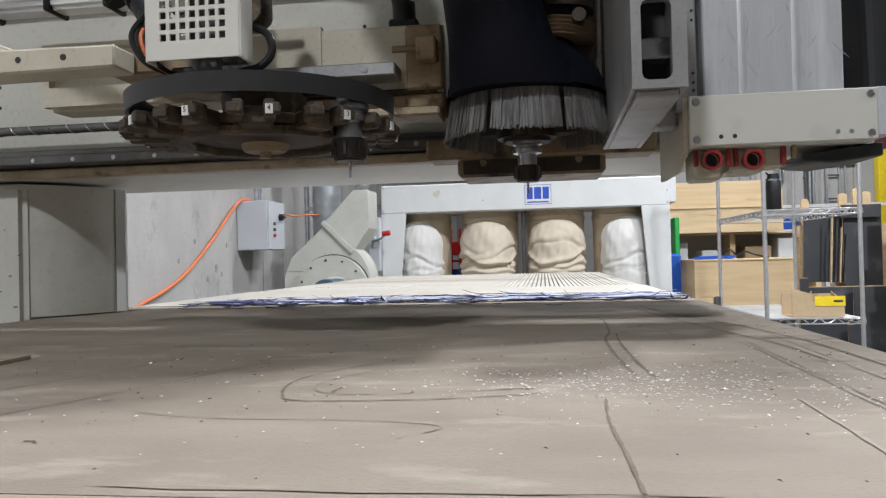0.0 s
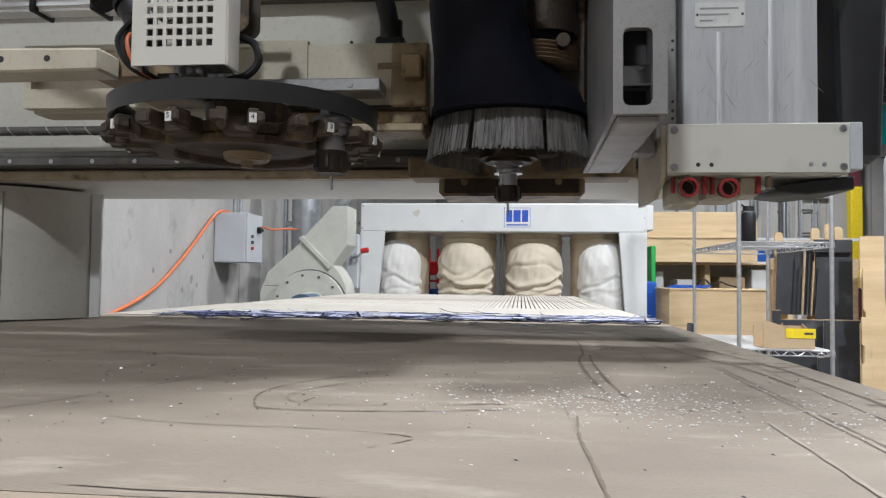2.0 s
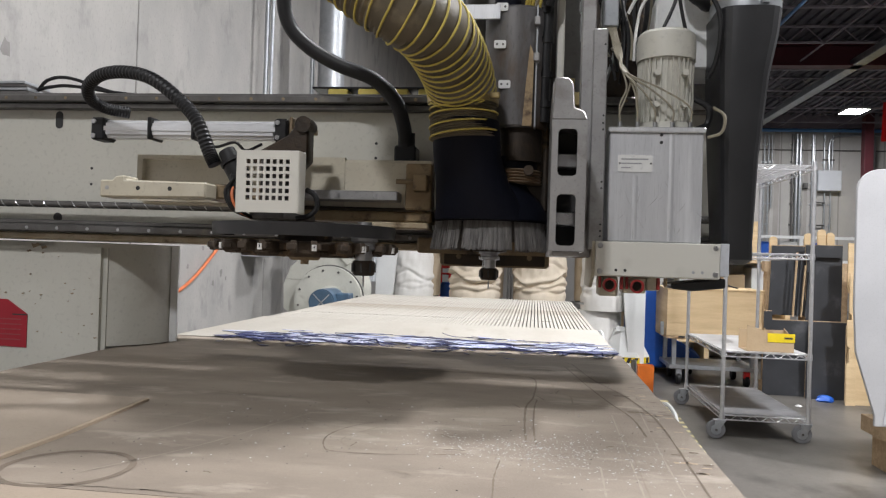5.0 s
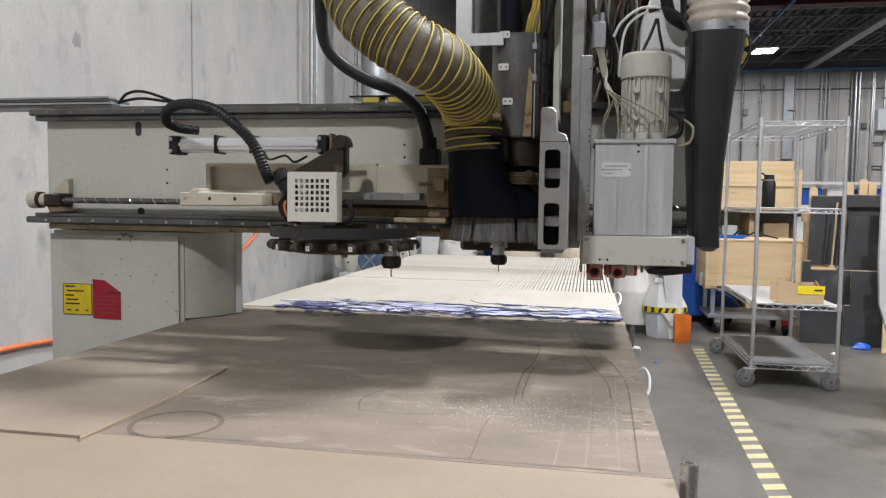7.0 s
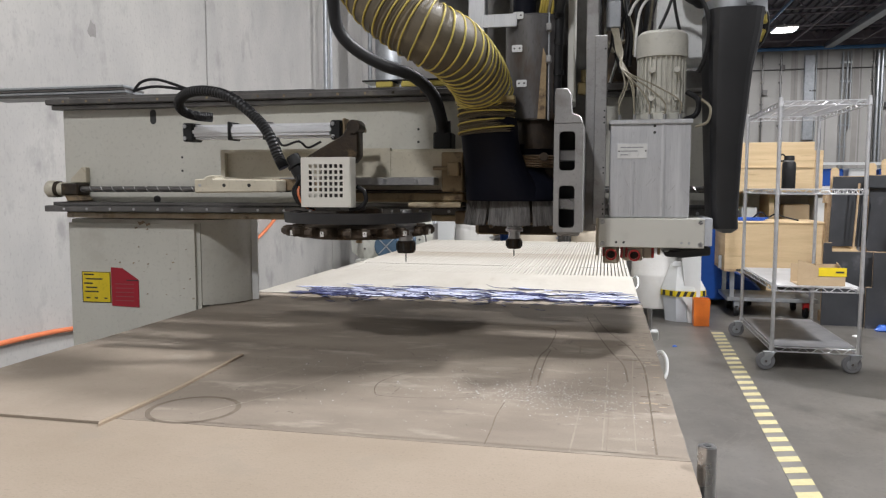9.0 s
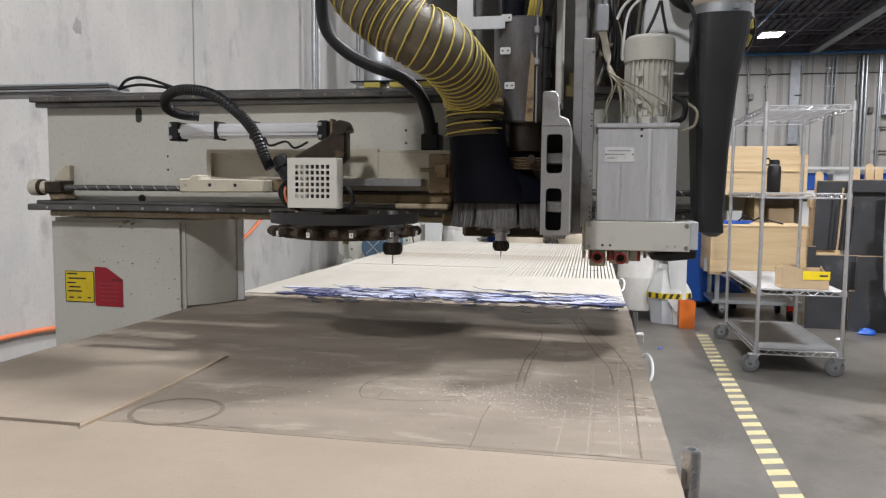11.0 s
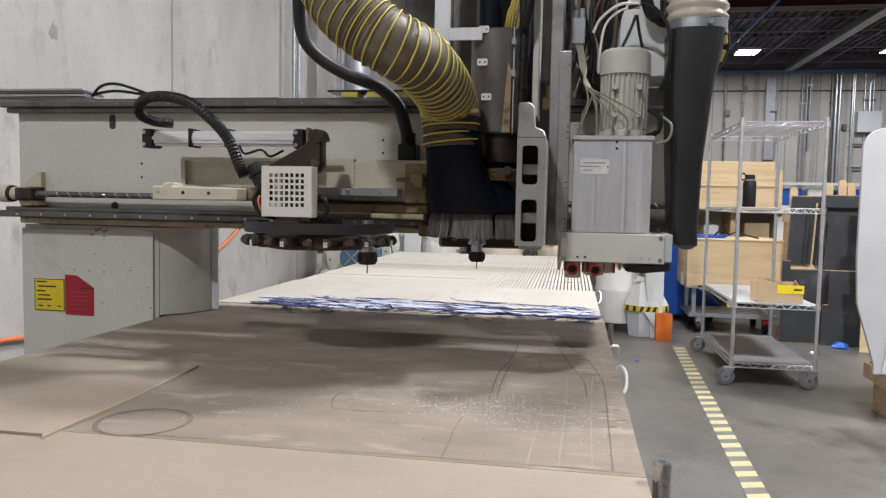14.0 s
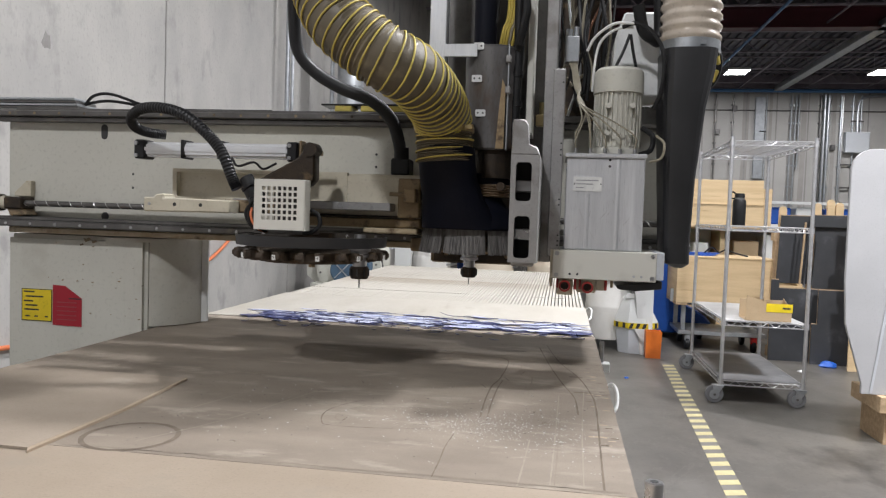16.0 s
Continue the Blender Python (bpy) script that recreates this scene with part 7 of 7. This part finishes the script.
# black phenolic panels leaning together
ph_ = [([(2.63, 0.74), (2.985, 0.74), (2.985, 1.40), (2.65, 1.40)], 7.1), ([(2.55, 0.0), (2.995, 0.0), (2.995, 0.70), (2.62, 0.70), (2.62, 0.78), (2.55, 0.78)], 6.95), ([(2.93, 0.70), (3.24, 0.70), (3.24, 1.41), (2.93, 1.41)], 6.98), ([(2.90, 0.0), (3.30, 0.0), (3.30, 0.705), (2.95, 0.705), (2.95, 0.38), (2.90, 0.38)], 6.85), ([(2.9, 1.30), (3.22, 1.30), (3.22, 1.41), (2.9, 1.41)], 6.93)]
for k, (poly, y) in enumerate(ph_):
    pn = thing("phenolic_sheet", (poly[0][0], y, poly[0][1]), "black phenolic plywood panel with pale edges stood on end", "panel", "black panels")
    P("face", pn, PHENOL, lambda b: prism(b, poly, y - 0.002, y + 0.016, "y"))
    cx0, cz0 = sum(p[0] for p in poly) / len(poly), sum(p[1] for p in poly) / len(poly)
    P("edge_band", pn, PLY_EDGE, lambda b: prism(b, [(cx0 + (p[0] - cx0) * 1.02 + 0.004, cz0 + (p[1] - cz0) * 1.01 + 0.004) if p[1] > 0.05 else (cx0 + (p[0] - cx0) * 1.02 + 0.004, 0.0) for p in poly], y + 0.017, y + 0.03, "y"))
for k in range(4):
    x = 2.80 + 0.035 * k
    pn = thing("phenolic_strip", (x, 6.9, 0.0), "narrow black plywood strip leaning on the panels", "panel", "black strips")
    P("strip", pn, PHENOL if k % 2 else PLY_EDGE, lambda b: prism(b, [(x, 0.74), (x + 0.012, 0.74), (x + 0.04, 1.34 - 0.06 * k), (x + 0.028, 1.34 - 0.06 * k)], 6.95 - 0.005 * k, 6.975 - 0.005 * k, "y"))
sup = thing("panel_stand", (2.95, 7.3, 0), "timber stand that holds the panels upright", "stand")
P("frame", sup, PLY_EDGE, lambda b: [box(b, 2.6, 3.4, 7.15, 7.25, 0, 0.1), box(b, 2.6, 3.4, 7.15, 7.25, 1.15, 1.25)] + [box(b, x, x + 0.06, 7.15, 7.25, 0.1, 1.15) for x in (2.62, 2.95, 3.3)])
for k, (x0, x1, z1, y) in enumerate(((3.19, 3.46, 1.43, 6.72), (3.17, 3.50, 1.16, 6.62), (3.40, 3.58, 1.05, 6.56), (3.14, 3.22, 0.75, 6.58), (3.44, 3.60, 0.75, 6.50))):
    pp = thing("plywood_offcut", ((x0 + x1) / 2, y, 0), "notched pine plywood offcut stood on end", "offcut", "plywood offcuts")
    zz = 0.1
    P("board", pp, PLY, lambda b: prism(b, [(x0, zz * 0), (x1, 0), (x1, z1 * 0.45), (x1 - 0.02, z1 * 0.47), (x1 - 0.02, z1 * 0.6), (x1, z1 * 0.62), (x1, z1), (x0, z1), (x0, z1 * 0.7), (x0 + 0.02, z1 * 0.68), (x0 + 0.02, z1 * 0.5), (x0, z1 * 0.48)], y, y + 0.018, "y", 0.001))
for x, z, h in ((2.68, 1.40, 0.09), (3.0, 1.41, 0.12), (3.12, 1.41, 0.16), (3.2, 1.41, 0.13)):
    t = thing("wood_peg", (x, 7.2, z), "rounded wooden offcut above the panels", "offcut", "wooden pegs")
    P("peg", t, PLY, lambda b: prism(b, rounded(x - 0.035, x + 0.035, 1.25, z + h, 0.034), 7.16, 7.19, "y"))
bench = thing("white_bench", (3.4, 11.0, 0), "white frame bench with blue wrapped goods far back", "bench")
P("rail", bench, WHITE, lambda b: [box(b, 3.2, 5.2, 11.0, 11.05, 1.62, 1.66), box(b, 3.2, 5.2, 11.0, 11.6, 1.28, 1.32)] + [box(b, x, x + 0.05, 11.0, 11.05, 0, 1.62) for x in (3.2, 4.2, 5.15)])
bg = thing("wrapped_goods", (4.0, 11.3, 1.32), "blue and white wrapped goods on the bench", "goods")
for x in (3.5, 4.35):
    P("pack", bg, BLUEPL, lambda b: box(b, x, x + 0.38, 11.1, 11.5, 1.321, 1.57, 0.02))
P("wrap", bg, WHITE, lambda b: [box(b, 3.95, 4.3, 11.1, 11.5, 1.321, 1.58, 0.02)])

# white rounded board at the right
wb = thing("white_board", (2.5, 4.2, 0), "large white panel with a rounded corner standing upright", "panel")


def wboard(b):
    pts = [(2.235, 0.98), (2.25, 0.72), (2.36, 0.36), (2.36, 0.30), (4.2, 0.30), (4.2, 1.82)]
    pts += [(2.36 + 0.125 * math.cos(radians(a)), 1.65 + 0.125 * math.sin(radians(a))) for a in range(90, 181, 10)]
    pts = [(x, z) for x, z in pts]
    prism(b, pts, 4.2, 4.225, "y", 0.003)


P("panel", wb, mat("white_laminate", (0.46, 0.46, 0.47), (0.42, 0.42, 0.43), 3, 0.4, bump=0.02), wboard)
P("fold", wb, GREYBOX, lambda b: prism(b, [(2.405, 0.31), (2.42, 0.31), (2.53, 1.2), (2.515, 1.2)], 4.194, 4.199, "y"))
st = thing("panel_trolley", (3.2, 4.4, 0), "timber panel trolley under the white panel", "trolley")
P("frame", st, PLY_EDGE, lambda b: [box(b, 2.45, 4.1, 4.15, 4.6, 0.2, 0.299, 0.004), box(b, 2.5, 2.6, 4.2, 4.55, 0, 0.2), box(b, 3.9, 4.0, 4.2, 4.55, 0, 0.2)])

# scraps on the floor
for x, y, s, m_, l in ((3.03, 6.75, 0.09, BLUEPL, "crumpled blue plastic scrap on the floor"), (1.11, 5.65, 0.02, BLUEPL, "tiny blue scrap on the floor"), (2.69, 6.4, 0.03, PAPER, "white paper scrap on the floor")):
    b = bm_()
    r = bmesh.ops.create_icosphere(b, subdivisions=2, radius=s)
    rr = random.Random(int(x * 100))
    for v in r["verts"]:
        v.co = Vector((v.co.x * rr.uniform(0.6, 1.1), v.co.y * rr.uniform(0.6, 1.1), max(v.co.z, -0.3 * s) * 0.5))
    bmesh.ops.translate(b, vec=(x, y, 0.15 * s), verts=b.verts[:])
    tagged(part("scrap", b, m_, None, sharp=15), l, "scrap", "floor scraps")
gb = thing("green_bin", (1.95, 8.6, 0), "green plastic bin by the collector", "bin")
P("shell", gb, GREEN, lambda b: box(b, 1.765, 1.815, 8.5, 8.8, 0, 1.42, 0.01))
